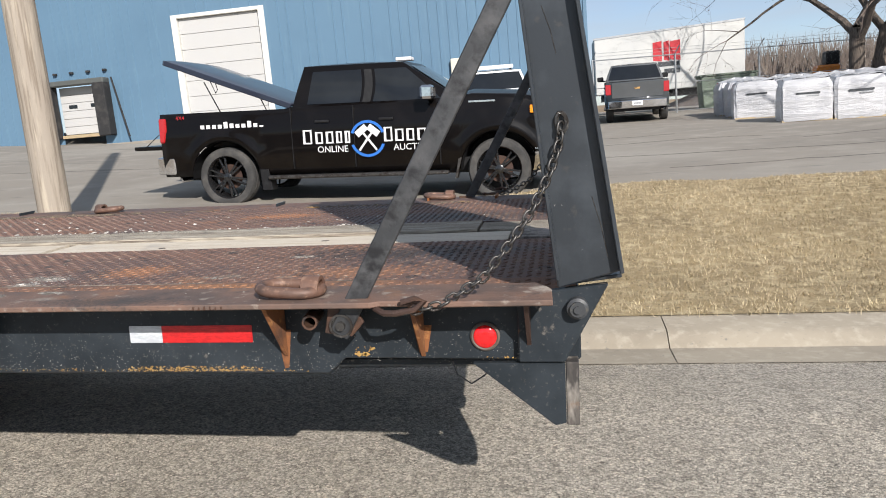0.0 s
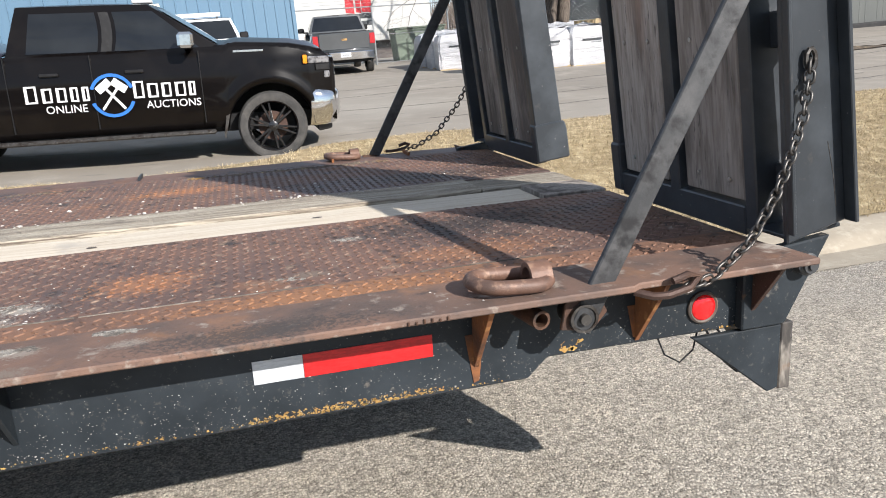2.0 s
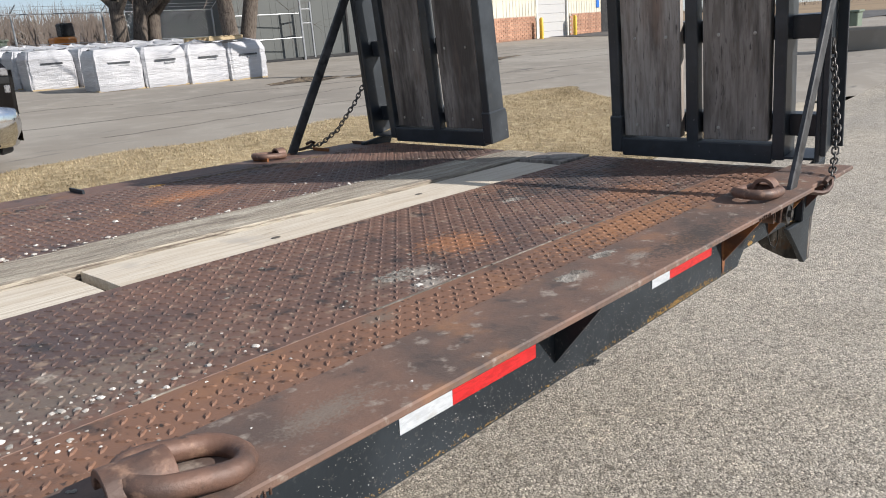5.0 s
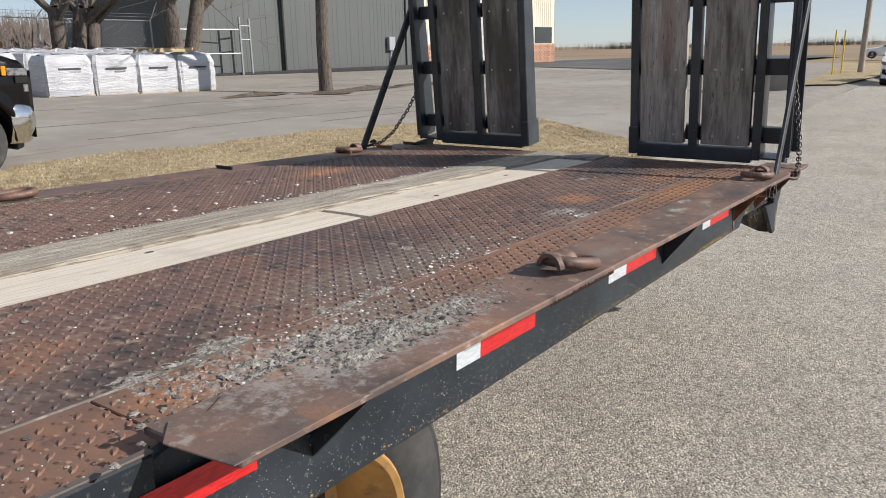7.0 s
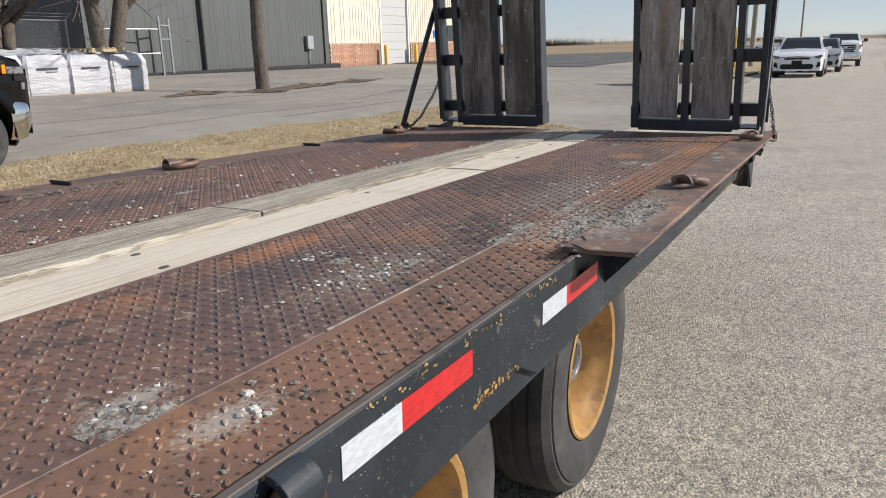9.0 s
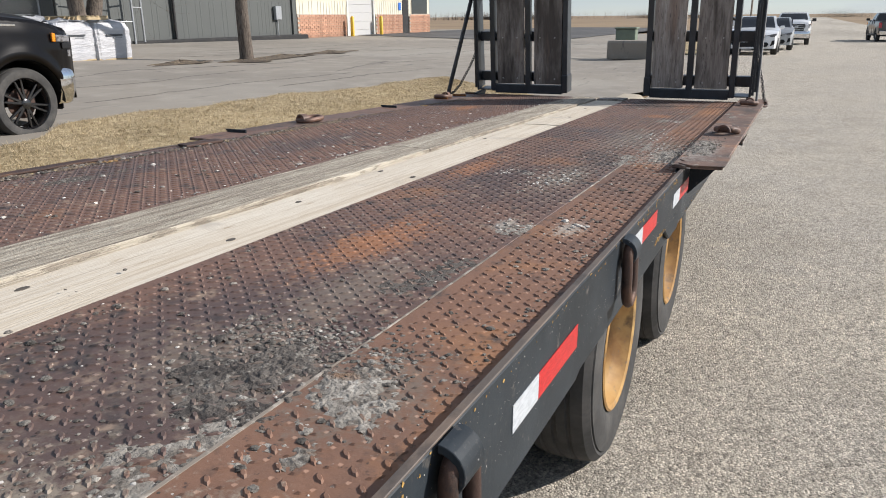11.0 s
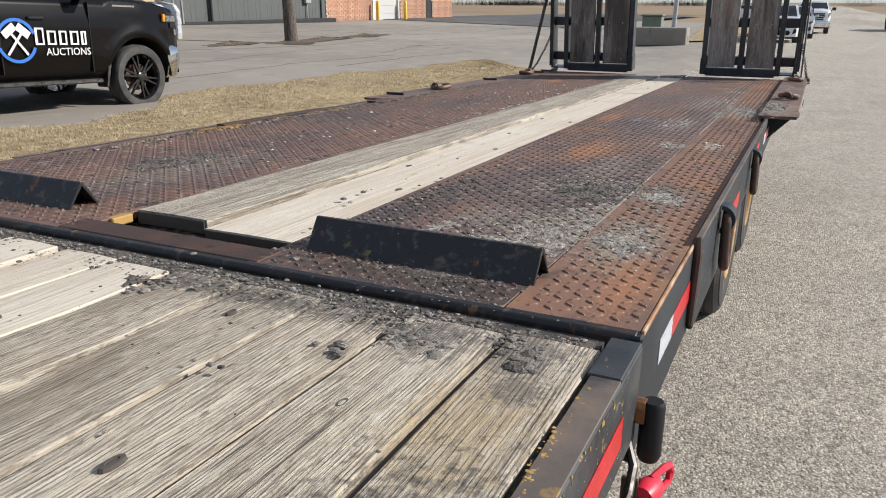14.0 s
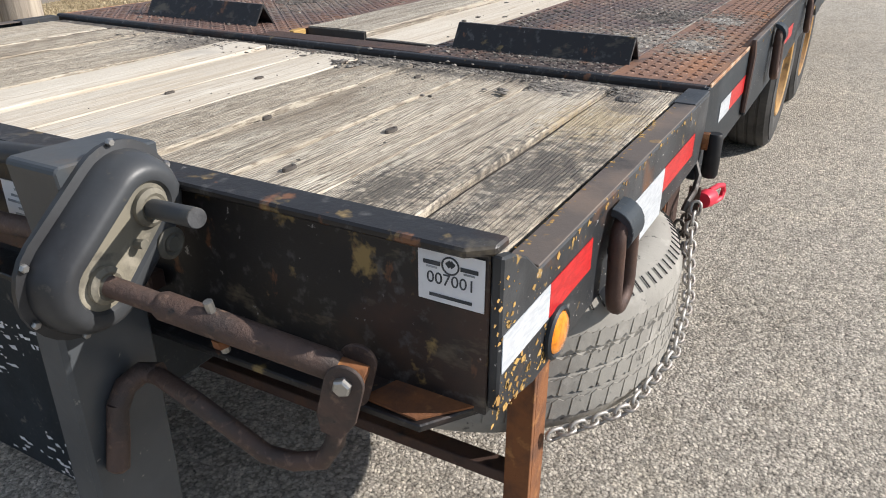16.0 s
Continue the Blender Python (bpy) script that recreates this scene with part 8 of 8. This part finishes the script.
# ---- dirt, pebbles and paint flakes ----
def scatter(name, label, clusters, material, seed, parent=None):
    """Loose stones: clusters of (x, y, z, spread x, spread y, count, smallest, largest, flatness)."""
    rng = random.Random(seed)
    ox, oy, oz = ORIGIN[parent] if parent else (0, 0, 0)
    verts, faces = [], []
    for x, y, z, sx, sy, count, r0, r1, flat in clusters:
        for _ in range(count):
            px = x + (max(-2.0, min(2.0, rng.gauss(0, 1))) * sx if sx < 0.6 else rng.uniform(-sx, sx))
            py = y + (max(-1.8, min(1.8, rng.gauss(0, 1))) * sy if sx < 0.6 else rng.uniform(-sy, sy))
            if py < 2.47 and z < 0.85:
                continue
            px, py = place_x(px), place_y(py)
            r = r0 + (r1 - r0) * rng.random() ** 2.2
            turn, k = rng.uniform(0, 6.28), len(verts)
            for level, wide, tall in ((0, 0.85, -0.1), (1, 1.0, 0.45), (2, 0.6, 0.9)):
                for a in range(6):
                    t = turn + a * 1.0472 + 0.4 * level + rng.uniform(-0.25, 0.25)
                    q = r * wide * rng.uniform(0.75, 1.15)
                    verts.append((px + q * math.cos(t) - ox, py + q * math.sin(t) - oy, z + r * flat * tall * rng.uniform(0.8, 1.2) - oz))
            verts.append((px + rng.uniform(-0.2, 0.2) * r - ox, py + rng.uniform(-0.2, 0.2) * r - oy, z + r * flat * 1.05 - oz))
            for level in (0, 6):
                faces += [(k + level + a, k + level + (a + 1) % 6, k + level + 6 + (a + 1) % 6, k + level + 6 + a) for a in range(6)]
            faces += [(k + 12 + a, k + 12 + (a + 1) % 6, k + 18) for a in range(6)]
    mesh = bpy.data.meshes.new(name)
    mesh.from_pydata(verts, [], faces)
    mesh.materials.append(material)
    ob = new(name, mesh)
    ob.parent = parent
    if parent is None:
        ob.matrix_world = SLOPE
        return tagged(ob, label, "dirt", kind="stuff")
    return tagged(ob, label, kind="stuff")


D, E, F = DECK, DECK + 0.002, 0.857
scatter("loose_gravel", "pale pebbles and chips strewn over the rusty deck", [
    (-3.2, 4.30, D, 2.9, 0.30, 150, 0.004, 0.011, 0.6), (-2.5, 4.00, D + 0.004, 2.2, 0.02, 90, 0.004, 0.010, 0.6), (-6.10, 2.74, D, 0.10, 0.12, 60, 0.001, 0.005, 0.5), (-6.68, 2.74, D, 0.10, 0.09, 70, 0.001, 0.005, 0.5),
    (-3.5, 3.02, D, 3.6, 0.30, 525, 0.0009, 0.0037, 0.56), (-3.5, 2.58, E, 3.6, 0.10, 212, 0.0009, 0.0037, 0.56), (-3.5, 4.40, D, 3.6, 0.45, 325, 0.0012, 0.0050, 0.56),
    (-4.08, 2.88, D, 0.16, 0.06, 112, 0.0024, 0.0087, 0.56), (-3.97, 3.11, D, 0.07, 0.02, 32, 0.0024, 0.0087, 0.40), (-2.45, 2.76, D, 0.20, 0.05, 87, 0.0024, 0.0081, 0.56),
    (-4.95, 2.58, E, 0.05, 0.03, 11, 0.0048, 0.0118, 0.56), (-4.97, 2.79, D, 0.07, 0.04, 12, 0.0036, 0.0093, 0.40), (-1.48, 2.76, D, 0.10, 0.08, 27, 0.0030, 0.0112, 0.24),
    (-6.15, 2.72, D, 0.14, 0.16, 100, 0.0018, 0.0050, 0.48), (-6.70, 2.72, D, 0.16, 0.14, 75, 0.0018, 0.0050, 0.48), (-6.65, 2.97, D, 0.10, 0.03, 40, 0.0012, 0.0046, 0.4),
    (-3.0, 3.97, D + 0.006, 2.8, 0.02, 175, 0.0018, 0.0056, 0.56), (-1.4, 2.36, F, 1.3, 0.06, 27, 0.0012, 0.0037, 0.48), (-3.10, 2.58, E, 0.24, 0.06, 160, 0.001, 0.006, 0.5), (-2.85, 2.66, E, 0.30, 0.03, 140, 0.001, 0.006, 0.5), (-2.75, 2.80, D, 0.35, 0.06, 160, 0.001, 0.006, 0.5)], M["pebble"], 3, trailer)
scatter("mud_crust", "dark mud crumbs and crust on the deck", [
    (-6.02, 2.80, D, 0.07, 0.10, 900, 0.001, 0.0075, 0.4), (-6.05, 2.62, E, 0.08, 0.05, 320, 0.001, 0.007, 0.4), (-6.70, 2.62, E, 0.11, 0.05, 320, 0.001, 0.006, 0.35), (-6.62, 2.84, D, 0.10, 0.07, 560, 0.001, 0.006, 0.35), (-6.35, 2.76, D, 0.25, 0.16, 240, 0.0008, 0.006, 0.3),
    (-3.20, 2.56, E, 0.22, 0.07, 325, 0.0024, 0.0081, 0.32), (-3.15, 2.42, F, 0.16, 0.035, 320, 0.001, 0.0090, 0.35), (-2.88, 2.40, F, 0.14, 0.03, 260, 0.001, 0.0075, 0.35), (-6.12, 2.74, D, 0.14, 0.18, 325, 0.0018, 0.0062, 0.40),
    (-6.72, 2.66, D, 0.14, 0.10, 187, 0.0018, 0.0056, 0.40), (-7.15, 2.92, D, 0.022, 0.22, 330, 0.0009, 0.0062, 0.45), (-7.24, 2.85, D, 0.022, 0.16, 420, 0.0008, 0.0042, 0.45), (-6.3, 4.25, D, 0.25, 0.16, 275, 0.0024, 0.0087, 0.40),
    (-3.6, 3.0, D, 3.5, 0.33, 375, 0.0012, 0.0050, 0.40), (-3.5, 4.4, D, 3.6, 0.45, 300, 0.0018, 0.0062, 0.48), (-7.20, 3.65, 0.792, 0.04, 0.25, 75, 0.0018, 0.0062, 0.56),
    (-5.5, 2.475, E, 0.8, 0.015, 150, 0.0018, 0.0062, 0.56), (-4.8, 4.85, E, 1.6, 0.03, 300, 0.0036, 0.0136, 0.56), (-6.7, 3.15, D, 0.5, 0.18, 160, 0.003, 0.011, 0.5), (-6.3, 3.28, D, 0.35, 0.018, 70, 0.003, 0.010, 0.6), (-5.2, 3.0, D, 1.8, 0.28, 130, 0.003, 0.010, 0.45), (-5.0, 2.58, E, 1.9, 0.09, 130, 0.003, 0.010, 0.45), (-3.0, 2.95, D, 1.8, 0.30, 60, 0.003, 0.010, 0.45), (-5.0, 4.45, D, 2.2, 0.35, 260, 0.003, 0.012, 0.5), (-3.2, 2.47, F, 0.4, 0.04, 160, 0.002, 0.009, 0.5)], M["dirt"], 5, trailer)
scatter("mud_crust", "dark mud lumps on the wooden front deck", [
    (-7.46, 2.78, 0.815, 0.035, 0.035, 32, 0.0036, 0.0161, 0.28), (-7.44, 2.61, 0.815, 0.035, 0.025, 22, 0.0036, 0.0136, 0.28), (-7.395, 2.76, 0.814, 0.02, 0.10, 500, 0.0010, 0.0052, 0.55), (-7.385, 2.95, 0.813, 0.010, 0.40, 300, 0.0008, 0.0036, 0.5), (-7.46, 2.79, 0.815, 0.025, 0.03, 260, 0.0012, 0.0068, 0.5),
    (-7.325, 2.95, 0.806, 0.014, 0.38, 900, 0.001, 0.0062, 0.6), (-7.325, 3.9, 0.806, 0.014, 0.38, 500, 0.001, 0.0062, 0.6), (-7.40, 3.4, 0.815, 0.015, 0.30, 112, 0.0012, 0.0050, 0.48), (-7.54, 2.90, 0.815, 0.015, 0.02, 5, 0.0060, 0.0124, 0.40), (-7.45, 3.40, 0.815, 0.03, 0.03, 25, 0.0036, 0.0136, 0.40),
    (-7.43, 4.0, 0.815, 0.04, 0.22, 137, 0.0018, 0.0074, 0.40), (-7.9, 3.1, 0.815, 0.6, 0.6, 75, 0.0012, 0.0043, 0.48)], M["dirt"], 6, trailer)


def crust(x, y, z, rx, ry, thick, seed, material="crust"):
    """A ragged sheet of dried mud with lumps and holes, lying on the deck."""
    ox, oy, oz = ORIGIN[trailer]
    x, y = place_x(x), place_y(y)
    step = 0.0045
    nx, ny = int(2 * rx / step), int(2 * ry / step)
    grid, verts, faces = {}, [], []
    for i in range(nx + 1):
        for j in range(ny + 1):
            u, v = 2 * i / nx - 1, 2 * j / ny - 1
            px, py = u * rx, v * ry
            at = Vector((px * 9 + seed * 7.3, py * 9, seed * 1.7))
            h = 0.80 - math.hypot(u, v) + 0.75 * noise.noise(at) + 0.55 * noise.noise(at * 3.1) + 0.35 * noise.noise(at * 8.3)
            if h > 0.06:
                lump = 0.35 + 0.65 * abs(noise.noise(at * 6.0)) + 0.5 * max(0.0, noise.noise(at * 14.0))
                grid[i, j] = len(verts)
                verts.append((x + px - ox, y + py - oy, z - 0.001 + min(1.0, h * 2.2) * thick * lump - oz))
    for (i, j), a in grid.items():
        b, c, d = grid.get((i + 1, j)), grid.get((i + 1, j + 1)), grid.get((i, j + 1))
        if b is not None and c is not None and d is not None:
            faces.append((a, b, c, d))
    if not faces:
        return None
    mesh = bpy.data.meshes.new("mud_crust")
    mesh.from_pydata(verts, [], faces)
    mesh.materials.append(M[material])
    ob = new("mud_crust", mesh)
    ob.parent = trailer
    return tagged(ob, "ragged crust of dried grey mud", kind="stuff")


CRUSTS = [(-6.80, 2.80, D, 0.22, 0.15, 0.007, 1, "crust"), (-6.70, 2.61, E, 0.20, 0.085, 0.007, 2, "crust"), (-6.14, 2.80, D, 0.20, 0.17, 0.008, 3, "darkcrust"), (-6.20, 2.60, E, 0.18, 0.085, 0.007, 4, "crust"), (-6.72, 3.08, D, 0.12, 0.045, 0.006, 5, "crust"), (-6.45, 2.72, D, 0.25, 0.10, 0.004, 31, "crust"), (-6.98, 2.98, D, 0.10, 0.12, 0.006, 32, "darkcrust"), (-5.6, 2.78, D, 0.20, 0.08, 0.004, 33, "darkcrust"),
          (-7.14, 2.86, D, 0.05, 0.16, 0.006, 6, "darkcrust"), (-4.02, 3.01, D, 0.05, 0.03, 0.005, 7, "crust"), (-5.04, 2.74, D, 0.08, 0.05, 0.004, 8, "crust"), (-3.26, 2.56, E, 0.30, 0.085, 0.010, 9, "crust"), (-3.16, 2.41, F, 0.20, 0.06, 0.009, 10, "crust"), (-3.45, 2.68, D, 0.22, 0.10, 0.006, 34, "crust"), (-4.05, 2.84, D, 0.16, 0.07, 0.004, 35, "crust"),
          (-2.90, 2.42, F, 0.12, 0.04, 0.008, 11, "crust"), (-2.90, 2.70, D, 0.22, 0.05, 0.005, 12, "crust"), (-1.14, 2.44, F, 0.06, 0.022, 0.003, 13, "crust"), (-1.38, 2.42, F, 0.08, 0.03, 0.003, 14, "crust"), (-0.74, 2.80, D, 0.06, 0.035, 0.003, 15, "crust"),
          (-0.56, 3.18, D, 0.06, 0.03, 0.003, 16, "crust"), (-1.49, 2.85, D, 0.08, 0.05, 0.004, 17, "crust"), (-6.40, 4.40, D, 0.25, 0.10, 0.009, 18, "darkcrust"), (-5.0, 4.60, D, 0.30, 0.06, 0.006, 19, "darkcrust"), (-3.30, 4.34, D, 0.10, 0.04, 0.005, 20, "crust"),
          (-7.47, 2.77, 0.814, 0.05, 0.05, 0.012, 21, "darkcrust"), (-7.47, 2.60, 0.814, 0.05, 0.04, 0.010, 22, "darkcrust"), (-7.46, 3.46, 0.814, 0.04, 0.06, 0.008, 23, "darkcrust"), (-3.0, 4.86, D, 1.3, 0.06, 0.010, 24, "edgedirt"), (-5.6, 4.86, D, 1.3, 0.06, 0.012, 25, "edgedirt"), (-0.6, 4.87, D, 0.7, 0.05, 0.008, 26, "edgedirt")]
for one in CRUSTS:
    crust(*one)


def flakes(name, label, runs, material, seed):
    """Thin chips of paint on upright faces: runs of (x0, x1, z0, z1, y, count, largest)."""
    rng = random.Random(seed)
    ox, oy, oz = ORIGIN[trailer]
    verts, faces = [], []
    for x0, x1, z0, z1, y, count, big in runs:
        for _ in range(count):
            x, z = rng.uniform(x0, x1), z0 + (z1 - z0) * rng.random() ** 1.6
            x = place_x(x)
            n, k, r = rng.choice((4, 5, 6)), len(verts), 0.0005 + big * rng.random() ** 2.5
            stretch = rng.uniform(0.6, 1.8)
            for a in range(n):
                t = 6.283 * a / n + rng.uniform(-0.4, 0.4)
                q = r * rng.uniform(0.5, 1.1)
                verts.append((x + q * stretch * math.cos(t) - ox, y - oy, z + q * math.sin(t) - oz))
            for a in range(n):
                verts.append((verts[k + a][0], verts[k + a][1] - 0.0006, verts[k + a][2]))
            faces.append(tuple(range(k + n, k + 2 * n)))
            faces += [(k + a, k + (a + 1) % n, k + n + (a + 1) % n, k + n + a) for a in range(n)]
    mesh = bpy.data.meshes.new(name)
    mesh.from_pydata(verts, [], faces)
    mesh.materials.append(material)
    ob = new(name, mesh)
    ob.parent = trailer
    return tagged(ob, label, kind="stuff")


flakes("flaking_paint", "old yellow paint showing through", [
    (-0.90, -0.45, 0.618, 0.632, 2.4368, 420, 0.0038), (-2.3, -0.30, 0.616, 0.624, 2.4368, 380, 0.0026), (-3.7, -2.0, 0.614, 0.624, 2.4368, 90, 0.0025), (-0.17, -0.11, 0.665, 0.69, 2.4368, 26, 0.008),
    (0.2, 0.42, 0.655, 0.66, 2.4368, 30, 0.004), (-8.49, -8.30, 0.660, 0.72, 2.4318, 130, 0.007), (-8.49, -8.42, 0.77, 0.86, 2.4318, 36, 0.006), (-8.40, -8.28, 0.78, 0.81, 2.4318, 12, 0.007),
    (-8.30, -7.5, 0.80, 0.814, 2.4318, 60, 0.005), (-4.85, -3.9, 0.818, 0.836, 2.4218, 110, 0.005), (-4.4, -4.15, 0.682, 0.70, 2.4218, 60, 0.008), (-6.6, -5.0, 0.820, 0.837, 2.4218, 60, 0.004), (-3.2, -2.9, 0.615, 0.63, 2.4368, 20, 0.004)], M["flake"], 21)
flakes("chipped_paint", "pale chips and scratches in the black paint", [
    (-3.65, 0.40, 0.62, 0.72, 2.4368, 1300, 0.0009), (-3.65, 0.40, 0.66, 0.80, 2.4368, 500, 0.0008), (-3.65, 0.40, 0.615, 0.66, 2.4368, 500, 0.0013), (-6.6, -3.8, 0.69, 0.835, 2.4218, 700, 0.0011), (-8.45, -7.4, 0.66, 0.81, 2.4318, 320, 0.0012)], M["pebble"], 22)
scatter("flaking_paint", "yellow and rust flakes on the rail top", [(-8.0, 2.4705, 0.8186, 0.12, 0.006, 60, 0.0008, 0.0040, 0.15), (-7.70, 2.474, 0.8186, 0.10, 0.006, 110, 0.0008, 0.0040, 0.15), (-8.25, 2.474, 0.8186, 0.06, 0.006, 40, 0.0008, 0.0040, 0.15)], M["flake"], 8, trailer)

# wires hanging under the tail and bits of rusty steel on the far edge
part("loose_wire", tube([(0.10, 2.47, 0.655), (0.12, 2.46, 0.60), (0.16, 2.455, 0.575), (0.20, 2.46, 0.60), (0.22, 2.47, 0.655)], 0.0025, 5), M["plastic"], trailer, "loose wire loop")
part("loose_wire", tube([(0.22, 2.44, 0.66), (0.27, 2.43, 0.57), (0.31, 2.43, 0.535), (0.335, 2.435, 0.53), (0.33, 2.44, 0.56), (0.26, 2.45, 0.65)], 0.003, 5), M["plastic"], trailer, "loose wire loop")
part("steel_scrap", prism([(-4.05, 4.84), (-3.78, 4.82), (-3.76, 4.90), (-4.02, 4.93)], 0.824, 0.836, "z", 0.003), M["darkrust"], trailer, "rusty steel scrap")
part("steel_scrap", prism([(-5.6, 4.90), (-4.6, 4.88), (-4.6, 4.95), (-5.6, 4.95)], 0.826, 0.834, "z", 0.002), M["darkrust"], trailer, "rusty edge bar")


# ---- cracks in the yard and dirt round the tree ----
def crack(points, wide, seed, material="crackfill", name="yard_crack"):
    """A ragged dark seam on the ground through a few points."""
    rng = random.Random(seed)
    path = []
    for (ax, ay), (bx, by) in zip(points, points[1:]):
        n = max(2, int(math.hypot(bx - ax, by - ay) / 0.35))
        path += [(ax + (bx - ax) * k / n, ay + (by - ay) * k / n) for k in range(n)]
    path.append(points[-1])
    rows = []
    for k, (x, y) in enumerate(path):
        x, y = x + rng.gauss(0, 0.05), y + rng.gauss(0, 0.05)
        w = wide * rng.uniform(0.25, 1.2) * (0.2 if k in (0, len(path) - 1) else 1)
        rows.append([(x + dx * 0.3, y + dy, ground_z(x, y) + h) for dx, dy, h in ((-w, -w, 0.002), (0, 0, 0.006), (w, w, 0.002))])
    return part(name, sheet(rows), M[material], bpy.data.objects["pavement"])


CRACKS = [([(-3, 13.6), (1, 14.2), (5, 13.9), (9, 14.6)], 0.03), ([(2, 12.0), (6.5, 12.4), (10, 12.1)], 0.035), ([(8, 16.2), (12, 15.6), (17, 16.4)], 0.05), ([(10, 12.6), (13, 13.4), (17, 13.0)], 0.05),
          ([(5, 15.8), (7, 16.6), (8.2, 16.3)], 0.04), ([(12, 19.5), (16, 19.0), (20, 19.7), (25, 19.2)], 0.06), ([(16, 21.5), (22, 21.0), (28, 21.8)], 0.06), ([(0, 16.5), (3, 17.2), (4.5, 16.9)], 0.03),
          ([(-12, 14.5), (-8, 15.2), (-5, 14.8)], 0.03), ([(18, 15.0), (24, 14.6), (30, 15.2)], 0.06), ([(6, 11.3), (9.5, 11.5), (13, 11.3)], 0.05), ([(20, 17.4), (27, 17.0), (34, 17.6)], 0.07), ([(-1, 18.5), (3.0, 18.9)], 0.03)]
for k, (points, wide) in enumerate(CRACKS):
    crack(points, 0.6 * wide, 40 + k)
scatter_at = random.Random(61)
for k, (x, y, rx, ry) in enumerate(((11.75, 16.75, 1.1, 0.7), (14.0, 17.2, 2.0, 0.6), (9.6, 17.3, 1.3, 0.5), (17.5, 17.7, 2.0, 0.5))):
    rows = []
    for i in range(8):
        f = i / 7
        rows.append([(x + rx * f * (0.8 + 0.3 * math.sin(5 * a + k)) * math.cos(a), y + ry * f * (0.8 + 0.3 * math.sin(3 * a + 2 * k)) * math.sin(a), ground_z(x, y) + 0.01 + 0.09 * (1 - f) ** 2 + scatter_at.uniform(0, 0.03) * (f < 0.95)) for a in (2 * math.pi * m / 24 for m in range(25))])
    part("soil_patch", sheet(rows), M["soil"], bpy.data.objects["pavement"], "dark soil and leaf litter")


# knots and nail holes in the front deck, scuffs on the ramps
for x, y, r in ((-7.95, 2.95, 0.012), (-7.70, 2.78, 0.010), (-7.85, 3.36, 0.008), (-8.22, 2.98, 0.010), (-7.50, 3.16, 0.009), (-7.72, 3.52, 0.010), (-7.95, 3.60, 0.009), (-8.00, 3.24, 0.008)):
    part("knot", lathe([(r, -0.004), (r * 0.9, 0.0015), (r * 0.55, 0.002), (r * 0.5, 0.0005), (0.0001, 0.001)], Matrix.Translation((x, y, FLOOR + 0.0035)) @ Matrix.Diagonal((1.7, 0.8, 1, 1)), 12), M["endwood"], trailer, "dark knot")
for a, b, c, d in ((0.03, 0.22, 0.05, 0.06), (-0.03, 0.70, -0.01, 0.58)):
    part("scratch", join(None, tube([(a, 2.3948, b), ((a + c) / 2 + 0.004, 2.3948, (b + d) / 2), (c, 2.3948, d)], 0.001, 5), LEAN), M["chain"], trailer, "bright scratch")
